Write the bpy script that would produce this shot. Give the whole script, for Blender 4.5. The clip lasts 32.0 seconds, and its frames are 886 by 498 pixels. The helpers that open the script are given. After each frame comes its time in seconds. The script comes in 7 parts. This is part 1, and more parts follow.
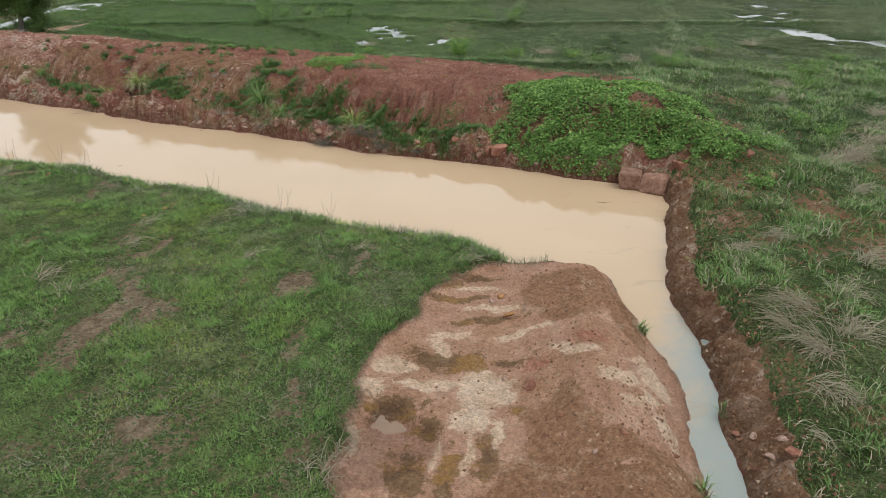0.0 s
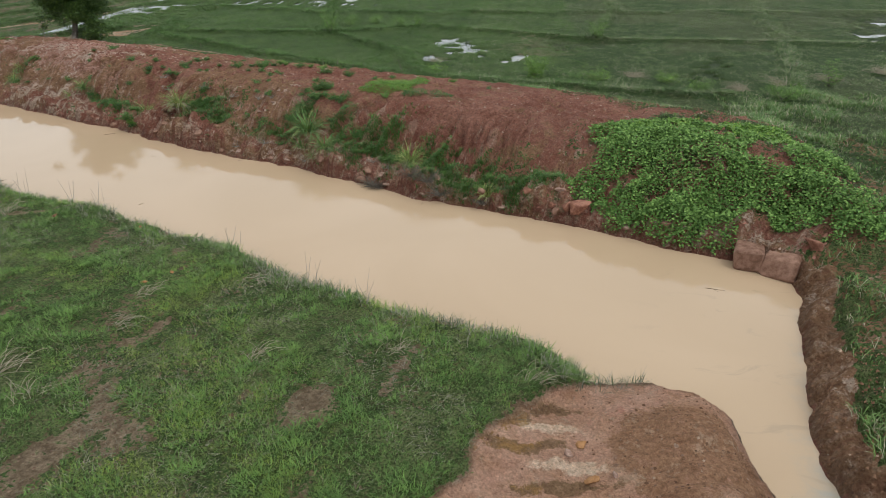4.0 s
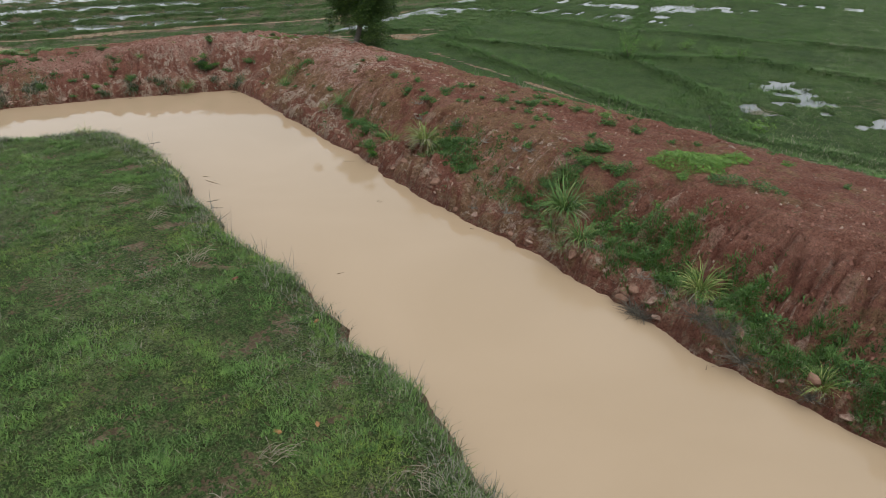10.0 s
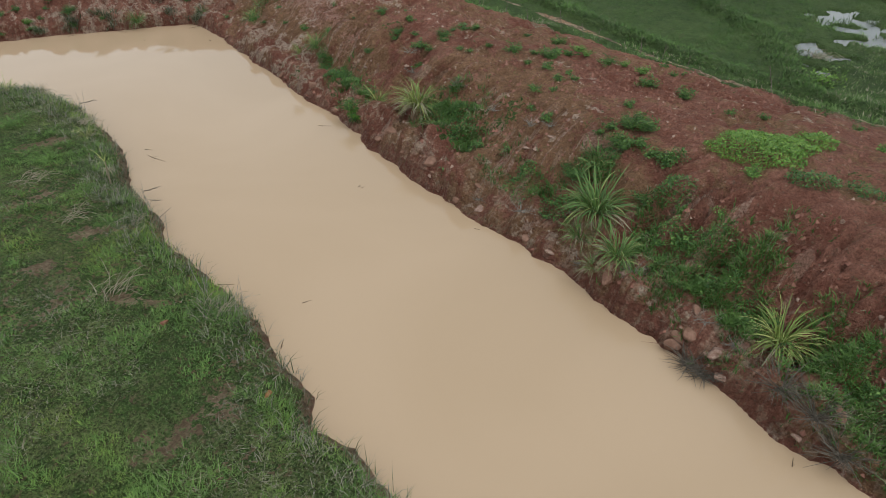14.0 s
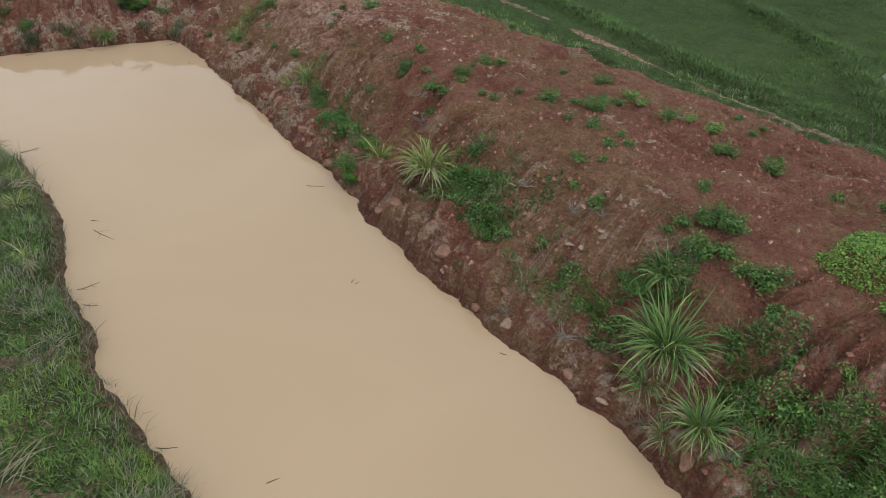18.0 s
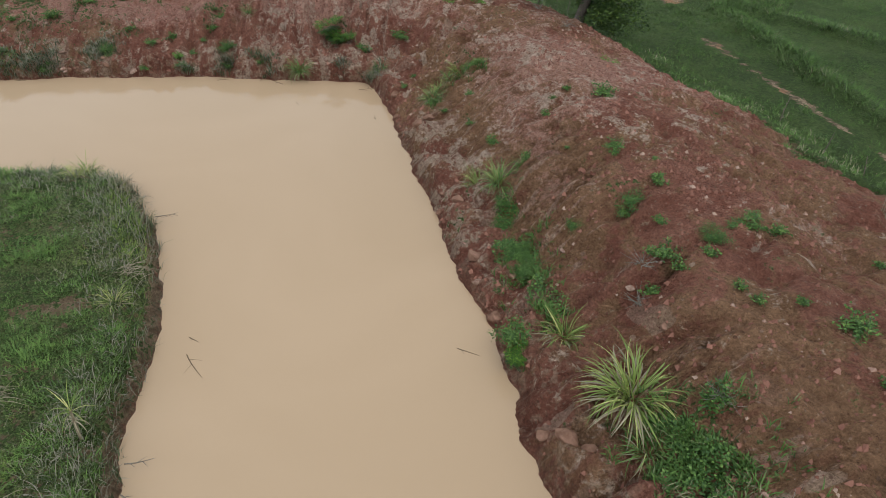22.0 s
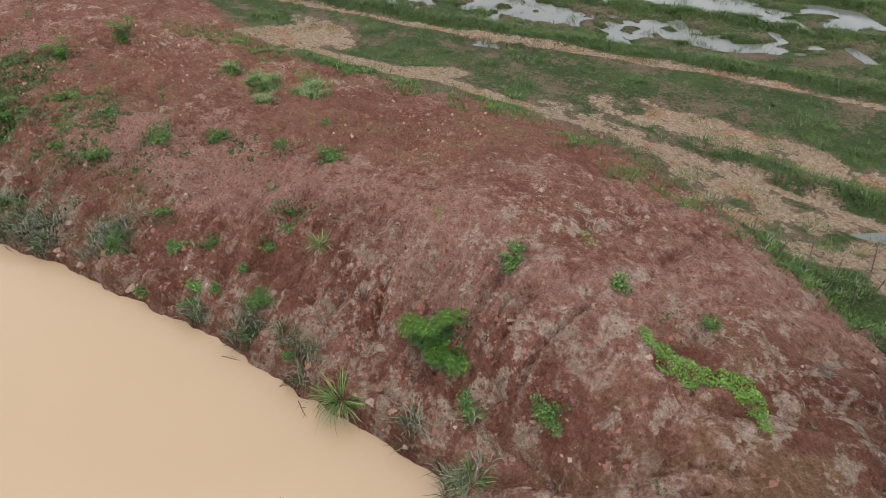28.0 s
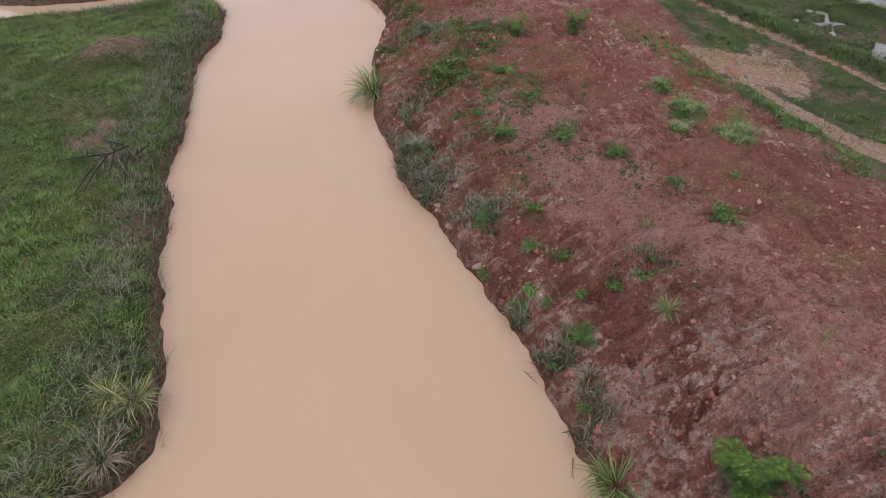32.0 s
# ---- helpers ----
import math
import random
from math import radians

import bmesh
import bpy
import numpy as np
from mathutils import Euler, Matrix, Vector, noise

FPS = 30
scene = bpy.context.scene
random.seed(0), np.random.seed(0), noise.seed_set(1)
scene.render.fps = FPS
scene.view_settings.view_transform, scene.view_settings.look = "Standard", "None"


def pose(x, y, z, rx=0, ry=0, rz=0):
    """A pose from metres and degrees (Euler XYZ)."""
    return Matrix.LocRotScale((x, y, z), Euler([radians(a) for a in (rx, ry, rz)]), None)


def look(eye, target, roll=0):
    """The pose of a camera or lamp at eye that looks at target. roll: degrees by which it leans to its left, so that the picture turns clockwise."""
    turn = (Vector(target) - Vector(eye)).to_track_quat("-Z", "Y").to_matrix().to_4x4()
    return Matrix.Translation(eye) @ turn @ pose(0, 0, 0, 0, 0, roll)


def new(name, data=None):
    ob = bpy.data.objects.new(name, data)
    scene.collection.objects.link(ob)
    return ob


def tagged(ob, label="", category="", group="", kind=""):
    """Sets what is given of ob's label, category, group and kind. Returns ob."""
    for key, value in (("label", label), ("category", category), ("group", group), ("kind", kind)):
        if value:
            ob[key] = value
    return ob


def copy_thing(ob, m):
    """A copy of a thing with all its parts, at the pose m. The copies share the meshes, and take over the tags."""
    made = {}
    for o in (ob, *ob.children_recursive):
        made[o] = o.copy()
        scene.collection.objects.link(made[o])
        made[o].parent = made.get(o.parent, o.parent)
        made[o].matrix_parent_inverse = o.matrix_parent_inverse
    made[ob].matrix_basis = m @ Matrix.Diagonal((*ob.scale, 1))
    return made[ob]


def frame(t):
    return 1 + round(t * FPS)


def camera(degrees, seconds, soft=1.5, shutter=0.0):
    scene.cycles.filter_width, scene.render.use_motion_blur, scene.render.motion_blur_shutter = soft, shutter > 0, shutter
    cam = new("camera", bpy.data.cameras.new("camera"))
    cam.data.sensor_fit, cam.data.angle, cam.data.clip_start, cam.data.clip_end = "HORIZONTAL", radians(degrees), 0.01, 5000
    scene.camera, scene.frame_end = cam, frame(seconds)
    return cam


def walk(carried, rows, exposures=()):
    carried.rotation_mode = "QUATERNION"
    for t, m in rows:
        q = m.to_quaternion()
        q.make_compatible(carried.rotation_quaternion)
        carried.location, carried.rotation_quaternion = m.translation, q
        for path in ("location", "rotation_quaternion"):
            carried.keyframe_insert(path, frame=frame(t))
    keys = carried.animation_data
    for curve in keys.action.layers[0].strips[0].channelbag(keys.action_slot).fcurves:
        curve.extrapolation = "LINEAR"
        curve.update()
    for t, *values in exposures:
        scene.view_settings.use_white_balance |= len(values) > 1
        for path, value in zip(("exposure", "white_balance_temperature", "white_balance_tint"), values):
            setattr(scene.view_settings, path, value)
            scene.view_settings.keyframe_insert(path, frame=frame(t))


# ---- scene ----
cam = camera(68.2, 32.0, 0.75)
METRES, EYE, TILT, LEAN, TURN = 45.0, 9.12, -28.4, 0.0, 0.0
ROWS = [
    (0.0, 0.0, 0.0, 0.0, -0.0, 0.0, 0.0),
    (0.5, -0.0, 0.0094, 0.0049, 0.01, 0.01, -0.0),
    (1.0, -0.0003, 0.0199, 0.0106, 0.02, 0.02, 0.0),
    (1.5, -0.0006, 0.0311, 0.0167, 0.04, 0.03, -0.0),
    (2.0, -0.0011, 0.0427, 0.0231, 0.03, 0.05, -0.01),
    (2.5, -0.0014, 0.0547, 0.0296, 0.18, 0.07, -0.09),
    (4.5, -0.0031, 0.1057, 0.0572, 9.32, -0.34, -5.3),
    (5.0, -0.0041, 0.1188, 0.0641, 14.1, -0.91, -7.93),
    (5.5, -0.0055, 0.1318, 0.0708, 18.82, -1.65, -10.44),
    (6.0, -0.0078, 0.1442, 0.0772, 23.22, -2.51, -12.7),
    (6.5, -0.0107, 0.1563, 0.0835, 26.73, -3.32, -14.42),
    (7.0, -0.0141, 0.1682, 0.0898, 27.86, -3.59, -14.93),
    (7.5, -0.0186, 0.1796, 0.0958, 27.87, -3.57, -14.92),
    (8.0, -0.0234, 0.1905, 0.1016, 27.88, -3.55, -14.91),
    (8.5, -0.029, 0.2017, 0.1074, 27.89, -3.53, -14.89),
    (9.0, -0.0347, 0.2125, 0.1133, 27.89, -3.52, -14.9),
    (9.5, -0.0404, 0.2233, 0.1193, 27.92, -3.52, -14.88),
    (10.0, -0.0467, 0.2339, 0.1251, 27.94, -3.63, -14.87),
    (10.5, -0.0532, 0.2448, 0.131, 27.96, -3.91, -14.85),
    (11.0, -0.0597, 0.2552, 0.1368, 27.97, -4.22, -14.83),
    (11.5, -0.0665, 0.2655, 0.1424, 27.98, -4.78, -14.82),
    (12.0, -0.0733, 0.2757, 0.1477, 27.99, -5.77, -14.81),
    (12.5, -0.08, 0.2856, 0.1529, 27.99, -7.14, -14.82),
    (13.0, -0.0868, 0.2959, 0.158, 28.01, -8.58, -14.78),
    (13.5, -0.0935, 0.3058, 0.1633, 28.02, -10.07, -14.78),
    (15.5, -0.1212, 0.3448, 0.1846, 28.02, -13.0, -14.75),
    (16.0, -0.128, 0.3547, 0.19, 28.08, -13.04, -14.73),
    (16.5, -0.1353, 0.3641, 0.1951, 28.05, -13.03, -14.74),
    (17.0, -0.1423, 0.3738, 0.2004, 28.09, -13.03, -14.71),
    (17.5, -0.1496, 0.3836, 0.2058, 28.12, -13.04, -14.69),
    (18.0, -0.1571, 0.3937, 0.2112, 29.26, -13.36, -15.22),
    (18.5, -0.1647, 0.4038, 0.2168, 31.69, -14.04, -16.3),
    (19.0, -0.1723, 0.4136, 0.2222, 34.82, -14.98, -17.65),
    (19.5, -0.1801, 0.4234, 0.2273, 38.32, -16.07, -19.11),
    (20.0, -0.1888, 0.4336, 0.2328, 41.9, -17.3, -20.48),
    (20.5, -0.1993, 0.4451, 0.2389, 45.58, -18.59, -21.81),
    (21.0, -0.212, 0.4579, 0.246, 49.0, -19.89, -22.9),
    (21.5, -0.227, 0.4714, 0.2535, 49.36, -20.01, -22.96),
    (22.0, -0.245, 0.4852, 0.2615, 49.3, -19.98, -22.99),
    (22.5, -0.2629, 0.4993, 0.2691, 49.35, -19.96, -22.93),
    (23.0, -0.2828, 0.5139, 0.2775, 49.42, -20.0, -22.95),
    (23.5, -0.3035, 0.5301, 0.2861, 49.81, -20.12, -23.03),
    (24.0, -0.3248, 0.5465, 0.2957, 50.57, -20.48, -23.21),
    (24.5, -0.3468, 0.564, 0.3054, 51.45, -20.85, -23.42),
    (26.5, -0.4424, 0.6314, 0.345, 65.9, -27.16, -26.94),
    (27.0, -0.4681, 0.6471, 0.354, 71.56, -29.77, -27.85),
    (27.5, -0.4941, 0.6603, 0.362, 77.33, -32.5, -28.56),
    (28.0, -0.5146, 0.6698, 0.368, 83.01, -35.24, -28.99),
    (28.5, -0.523, 0.6737, 0.3697, 88.67, -37.98, -29.19),
    (29.0, -0.5238, 0.6739, 0.3692, 94.36, -40.73, -29.17),
    (29.5, -0.523, 0.6736, 0.3686, 99.81, -43.36, -28.88),
    (30.0, -0.523, 0.6732, 0.3682, 105.37, -46.01, -28.36),
    (30.5, -0.5244, 0.6724, 0.3678, 110.79, -48.56, -27.64),
    (31.0, -0.5275, 0.6711, 0.3672, 116.11, -50.99, -26.7),
    (31.5, -0.533, 0.6688, 0.3661, 121.24, -53.26, -25.62),
    (32.0, -0.5417, 0.6653, 0.3643, 125.93, -55.23, -24.45),
]
walk(cam, [(t, pose(0, 0, EYE, TILT, LEAN, TURN) @ pose(METRES * x, METRES * y, METRES * z, 90 + pitch, roll, yaw)) for t, x, y, z, yaw, pitch, roll in ROWS],
     [(0.0, 0.44, 6390, 8), (6.0, 0.15, 6250, 7), (16.0, 0.04, 6230, 7), (21.0, 0.1, 6230, 8), (26.5, 0.32, 6330, 9), (28.0, 0.47, 6400, 12), (29.0, 0.42, 6380, 13), (30.0, 0.22, 6350, 16), (32.0, 0.12, 6300, 28)])

# ---- world and light: a bright overcast sky with a broad, weak sun ----
SUN_ELEV, SUN_AZ = radians(60), radians(105)
world = bpy.data.worlds.new("sky")
scene.world = world
world.use_nodes = True
wn, wl = world.node_tree.nodes, world.node_tree.links
wn.clear()
sky = wn.new("ShaderNodeTexSky")
sky.sky_type, sky.sun_disc = "NISHITA", False
sky.sun_elevation, sky.sun_rotation = SUN_ELEV, SUN_AZ
sky.air_density, sky.dust_density, sky.ozone_density = 1.0, 3.0, 1.0
grey = wn.new("ShaderNodeHueSaturation")
grey.inputs["Saturation"].default_value = 0.22
wl.new(sky.outputs["Color"], grey.inputs["Color"])
cloud_co = wn.new("ShaderNodeTexCoord")
cloud = wn.new("ShaderNodeTexNoise")
cloud.inputs["Scale"].default_value, cloud.inputs["Detail"].default_value = 1.6, 5.0
cloud_map = wn.new("ShaderNodeMapRange")
cloud_map.inputs[1].default_value, cloud_map.inputs[2].default_value = 0.3, 0.7
cloud_map.inputs[3].default_value, cloud_map.inputs[4].default_value = 0.75, 1.3
wl.new(cloud_co.outputs["Generated"], cloud.inputs["Vector"])
wl.new(cloud.outputs["Fac"], cloud_map.inputs[0])
over = wn.new("ShaderNodeMix")
over.data_type, over.blend_type = "RGBA", "MIX"
over.inputs[0].default_value = 0.72
over.inputs[7].default_value = (8.6, 8.9, 9.2, 1)
wl.new(grey.outputs["Color"], over.inputs[6])
mul = wn.new("ShaderNodeVectorMath")
mul.operation = "SCALE"
wl.new(over.outputs[2], mul.inputs[0])
wl.new(cloud_map.outputs[0], mul.inputs["Scale"])
back = wn.new("ShaderNodeBackground")
back.inputs["Strength"].default_value = 0.12
wl.new(mul.outputs[0], back.inputs["Color"])
wout = wn.new("ShaderNodeOutputWorld")
wl.new(back.outputs[0], wout.inputs["Surface"])

sun = new("sun", bpy.data.lights.new("sun", "SUN"))
sun.data.energy, sun.data.angle, sun.data.color = 0.8, radians(40), (1.0, 0.96, 0.9)
sun_dir = Vector((math.sin(SUN_AZ) * math.cos(SUN_ELEV), math.cos(SUN_AZ) * math.cos(SUN_ELEV), math.sin(SUN_ELEV)))
sun.matrix_world = look(sun_dir * 200, (0, 0, 0))

# ---- materials ----


class Mat:
    """A node material with a few short helpers."""

    def __init__(self, name, rough=0.8, spec=0.3):
        self.m = bpy.data.materials.new(name)
        self.m.use_nodes = True
        self.t = self.m.node_tree
        self.b = self.t.nodes["Principled BSDF"]
        self.b.inputs["Roughness"].default_value = rough
        self.b.inputs["Specular IOR Level"].default_value = spec
        self.pos = self.node("ShaderNodeNewGeometry").outputs["Position"]

    def node(self, kind):
        return self.t.nodes.new(kind)

    def link(self, a, b):
        self.t.links.new(a, b)

    def noise(self, scale, detail=4.0, rough=0.55, stretch=None, distortion=0.0):
        n = self.node("ShaderNodeTexNoise")
        n.inputs["Scale"].default_value, n.inputs["Detail"].default_value = scale, detail
        n.inputs["Roughness"].default_value, n.inputs["Distortion"].default_value = rough, distortion
        src = self.pos
        if stretch:
            v = self.node("ShaderNodeMapping")
            v.inputs["Rotation"].default_value = (0, 0, radians(stretch[0]))
            v.inputs["Scale"].default_value = stretch[1:]
            self.link(src, v.inputs["Vector"])
            src = v.outputs[0]
        self.link(src, n.inputs["Vector"])
        return n.outputs["Fac"]

    def ramp(self, fac, lo, hi, a=0.0, b=1.0):
        n = self.node("ShaderNodeMapRange")
        n.interpolation_type = "SMOOTHSTEP"
        for i, v in enumerate((lo, hi, a, b)):
            n.inputs[1 + i].default_value = v
        self.link(fac, n.inputs[0])
        return n.outputs[0]

    def math(self, op, a, b):
        n = self.node("ShaderNodeMath")
        n.operation = op
        for i, v in enumerate((a, b)):
            if isinstance(v, (int, float)):
                n.inputs[i].default_value = v
            else:
                self.link(v, n.inputs[i])
        return n.outputs[0]

    def mix(self, fac, a, b, blend="MIX"):
        n = self.node("ShaderNodeMix")
        n.data_type, n.blend_type = "RGBA", blend
        for i, v in ((0, fac), (6, a), (7, b)):
            if isinstance(v, (int, float)):
                n.inputs[i].default_value = v
            elif isinstance(v, tuple):
                n.inputs[i].default_value = (*v, 1)
            else:
                self.link(v, n.inputs[i])
        return n.outputs[2]

    def attr(self, name):
        a = self.node("ShaderNodeAttribute")
        a.attribute_name = name
        s = self.node("ShaderNodeSeparateColor")
        self.link(a.outputs["Color"], s.inputs[0])
        return s.outputs[0], s.outputs[1], s.outputs[2]

    def colour(self, c):
        if isinstance(c, tuple):
            self.b.inputs["Base Color"].default_value = (*c, 1)
        else:
            self.link(c, self.b.inputs["Base Color"])

    def bump(self, height, strength=0.5, dist=0.05):
        n = self.node("ShaderNodeBump")
        n.inputs["Strength"].default_value, n.inputs["Distance"].default_value = strength, dist
        self.link(height, n.inputs["Height"])
        self.link(n.outputs[0], self.b.inputs["Normal"])


def ground_material():
    m = Mat("ground_soil", 0.92, 0.2)
    grass, pale, red = m.attr("zone_a")
    wet, sand, mound = m.attr("zone_b")
    along, dist, isle = m.attr("zone_c")
    rust, loam, crest = m.attr("zone_d")
    foot, scrub, vine = m.attr("zone_e")
    n3, n4 = m.noise(9, 6, 0.7), m.noise(24, 4, 0.75)
    n6, n9 = m.noise(4.5, 7, 0.7, None, 0.15), m.noise(15, 4, 0.7)
    p5, p8 = m.ramp(m.noise(0.75, 9, 0.68, None, 0.25), 0.34, 0.66), m.ramp(m.noise(1.7, 9, 0.74, None, 0.3), 0.34, 0.66)
    p2, p6 = m.ramp(m.noise(2.6, 7, 0.7), 0.34, 0.66), m.ramp(n6, 0.36, 0.64)
    g3, g6 = m.ramp(n3, 0.36, 0.64), m.ramp(n6, 0.40, 0.60)
    g4, g9 = m.ramp(n4, 0.42, 0.58), m.ramp(n9, 0.42, 0.58)

    def wob(mask, noise, amp=1.0):
        return m.math("ADD", mask, m.math("MULTIPLY", m.math("SUBTRACT", noise, 0.5), amp))

    def two(u, v, share=0.55):
        return m.math("ADD", m.math("MULTIPLY", u, share), m.math("MULTIPLY", v, 1 - share))

    def grit(scale, share, size, where=None):
        """Scattered small stones: where they are, and a random tone for each."""
        v = m.node("ShaderNodeTexVoronoi")
        v.inputs["Scale"].default_value = scale
        m.link(where or m.pos, v.inputs["Vector"])
        s = m.node("ShaderNodeSeparateColor")
        m.link(v.outputs["Color"], s.inputs[0])
        spread = m.math("MULTIPLY", s.outputs[2], size)
        inside = m.ramp(m.math("SUBTRACT", v.outputs["Distance"], spread), 0.06, -0.02)
        return m.math("MULTIPLY", inside, m.ramp(s.outputs[0], 1 - share, 1.02 - share)), s.outputs[1]

    def clods(scale):
        """Small lumps of soil, each of its own tone."""
        v = m.node("ShaderNodeTexVoronoi")
        v.inputs["Scale"].default_value = scale
        m.link(m.pos, v.inputs["Vector"])
        s = m.node("ShaderNodeSeparateColor")
        m.link(v.outputs["Color"], s.inputs[0])
        return s.outputs[0], v.outputs["Distance"]

    clod_a, round_a = clods(17.0)
    clod_b, round_b = clods(38.0)
    stone_a, tone_a = grit(6.0, 0.06, 0.36)
    co = m.node("ShaderNodeCombineXYZ")
    m.link(m.math("MULTIPLY", along, 2.6), co.inputs[0])
    m.link(m.math("MULTIPLY", dist, 0.5), co.inputs[1])
    flow = m.node("ShaderNodeVectorMath")
    flow.operation = "MULTIPLY"
    flow.inputs[1].default_value = (1.7, 3.6, 1.0)
    m.link(co.outputs[0], flow.inputs[0])
    stone_c, tone_c = grit(1.0, 0.26, 0.5, flow.outputs[0])
    lumps = m.node("ShaderNodeTexVoronoi")
    lumps.inputs["Scale"].default_value = 2.8
    m.link(m.pos, lumps.inputs["Vector"])
    stone_b, tone_b = grit(14.0, 0.22, 0.42)
    # bank soil: red clay, orange loam, salmon crest, beige weathered patches
    soil = m.mix(two(p5, g6, 0.7), (0.180, 0.066, 0.044), (0.300, 0.138, 0.097))
    loamc = m.mix(two(g6, p5), (0.170, 0.088, 0.048), (0.275, 0.150, 0.086))
    soil = m.mix(m.ramp(wob(loam, two(p5, p8), 0.9), 0.40, 0.62), soil, loamc)
    dust = m.mix(two(g6, p5), (0.310, 0.146, 0.112), (0.430, 0.240, 0.190))
    soil = m.mix(m.math("MULTIPLY", m.ramp(wob(crest, two(p8, g6, 0.6), 0.8), 0.30, 0.78), 0.85), soil, dust)
    beige = m.mix(two(g3, p6), (0.34, 0.220, 0.165), (0.49, 0.370, 0.300))
    pale_f = m.ramp(wob(pale, two(p8, p6, 0.7), 1.25), 0.58, 0.86)
    soil = m.mix(m.math("MULTIPLY", pale_f, 0.85), soil, beige)
    # stains that run down the slopes
    run = m.node("ShaderNodeTexNoise")
    run.inputs["Scale"].default_value, run.inputs["Detail"].default_value, run.inputs["Roughness"].default_value, run.inputs["Distortion"].default_value = 1.25, 6.0, 0.68, 0.6
    m.link(co.outputs[0], run.inputs["Vector"])
    runf = run.outputs["Fac"]
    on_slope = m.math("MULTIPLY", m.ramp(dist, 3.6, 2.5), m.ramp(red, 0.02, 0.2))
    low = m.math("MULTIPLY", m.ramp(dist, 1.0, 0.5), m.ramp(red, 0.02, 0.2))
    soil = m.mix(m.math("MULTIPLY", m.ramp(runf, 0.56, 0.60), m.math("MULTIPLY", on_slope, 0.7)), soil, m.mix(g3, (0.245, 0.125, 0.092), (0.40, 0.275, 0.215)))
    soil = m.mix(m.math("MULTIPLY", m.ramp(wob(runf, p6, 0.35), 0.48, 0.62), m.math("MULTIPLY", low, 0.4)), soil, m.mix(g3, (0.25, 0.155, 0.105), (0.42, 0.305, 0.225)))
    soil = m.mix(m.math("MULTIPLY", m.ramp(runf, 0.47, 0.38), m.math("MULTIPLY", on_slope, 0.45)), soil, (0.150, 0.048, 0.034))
    soil = m.mix(m.math("MULTIPLY", m.math("MULTIPLY", stone_c, on_slope), 0.4), soil, m.mix(tone_c, (0.24, 0.125, 0.09), (0.47, 0.35, 0.275)))
    # near-black flecks at the noise lows: the shade inside crevices, painted in
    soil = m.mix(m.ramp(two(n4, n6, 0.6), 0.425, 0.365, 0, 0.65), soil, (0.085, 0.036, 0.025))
    soil = m.mix(1.0, soil, (1.18, 1.23, 1.21), "MULTIPLY")
    # the clay mound: cream and pink flats, brown pebbly loam, rusty mud
    clay = m.mix(p5, m.mix(p8, (0.370, 0.200, 0.118), (0.47, 0.275, 0.180)), m.mix(p8, (0.47, 0.265, 0.190), (0.56, 0.355, 0.262)))
    clay = m.mix(m.ramp(wob(pale, two(p6, p8, 0.5), 0.95), 0.26, 0.70, 0, 0.9), clay, m.mix(p2, (0.57, 0.395, 0.275), (0.74, 0.58, 0.445)))
    clay = m.mix(m.ramp(wob(red, p8, 0.8), 0.42, 0.85, 0, 0.7), clay, m.mix(g6, (0.33, 0.110, 0.074), (0.45, 0.190, 0.135)))
    mudc = m.mix(two(g6, p8), (0.125, 0.072, 0.036), (0.230, 0.136, 0.070))
    clay = m.mix(m.ramp(wob(rust, two(p8, p6, 0.5), 1.0), 0.38, 0.72, 0, 0.9), clay, m.mix(m.ramp(p5, 0.5, 0.9), mudc, (0.30, 0.165, 0.048)))
    peb = m.mix(two(g3, p6), (0.240, 0.122, 0.066), (0.370, 0.208, 0.124))
    peb = m.mix(m.ramp(p8, 0.7, 1.0, 0, 0.6), peb, (0.48, 0.335, 0.235))
    clay = m.mix(m.ramp(wob(loam, two(p8, g6, 0.6), 0.9), 0.35, 0.70), clay, peb)
    # crevice shade painted into the clay too, browner and weaker
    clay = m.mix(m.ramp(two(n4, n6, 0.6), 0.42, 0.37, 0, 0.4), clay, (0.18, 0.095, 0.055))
    clay = m.mix(1.0, clay, (1.13, 1.13, 1.11), "MULTIPLY")
    soil = m.mix(m.ramp(mound, 0.3, 0.7), soil, clay)
    sandc = m.mix(g3, (0.36, 0.245, 0.155), (0.52, 0.395, 0.280))
    sandc = m.mix(m.ramp(p5, 0.6, 0.95), sandc, m.mix(g6, (0.38, 0.200, 0.112), (0.50, 0.290, 0.180)))
    soil = m.mix(foot, soil, m.mix(two(p8, g3), (0.135, 0.100, 0.062), (0.255, 0.195, 0.130)))
    soil = m.mix(m.ramp(wob(sand, two(p2, p6), 1.2), 0.40, 0.7), soil, sandc)
    soil = m.mix(m.math("MULTIPLY", isle, m.ramp(mound, 0.7, 0.3)), soil, m.mix(g6, (0.165, 0.115, 0.068), (0.32, 0.235, 0.155)))
    bits = m.math("MULTIPLY", m.math("MULTIPLY", m.ramp(grass, 0.6, 0.3), m.ramp(sand, 0.5, 0.2)), m.math("SUBTRACT", 1.0, m.math("MULTIPLY", m.ramp(mound, 0.3, 0.7), m.ramp(loam, 0.6, 0.3))))
    soil = m.mix(m.math("MULTIPLY", m.math("MULTIPLY", stone_a, bits), 0.75), soil, m.mix(tone_a, (0.20, 0.095, 0.058), (0.46, 0.33, 0.25)))
    soil = m.mix(m.math("MULTIPLY", m.math("MULTIPLY", stone_b, bits), 0.8), soil, m.mix(tone_b, (0.12, 0.058, 0.037), (0.40, 0.26, 0.185)))
    turf = m.mix(m.ramp(p8, 0.2, 0.8), (0.040, 0.058, 0.015), (0.095, 0.098, 0.040))
    turf = m.mix(g3, turf, (0.065, 0.120, 0.027))
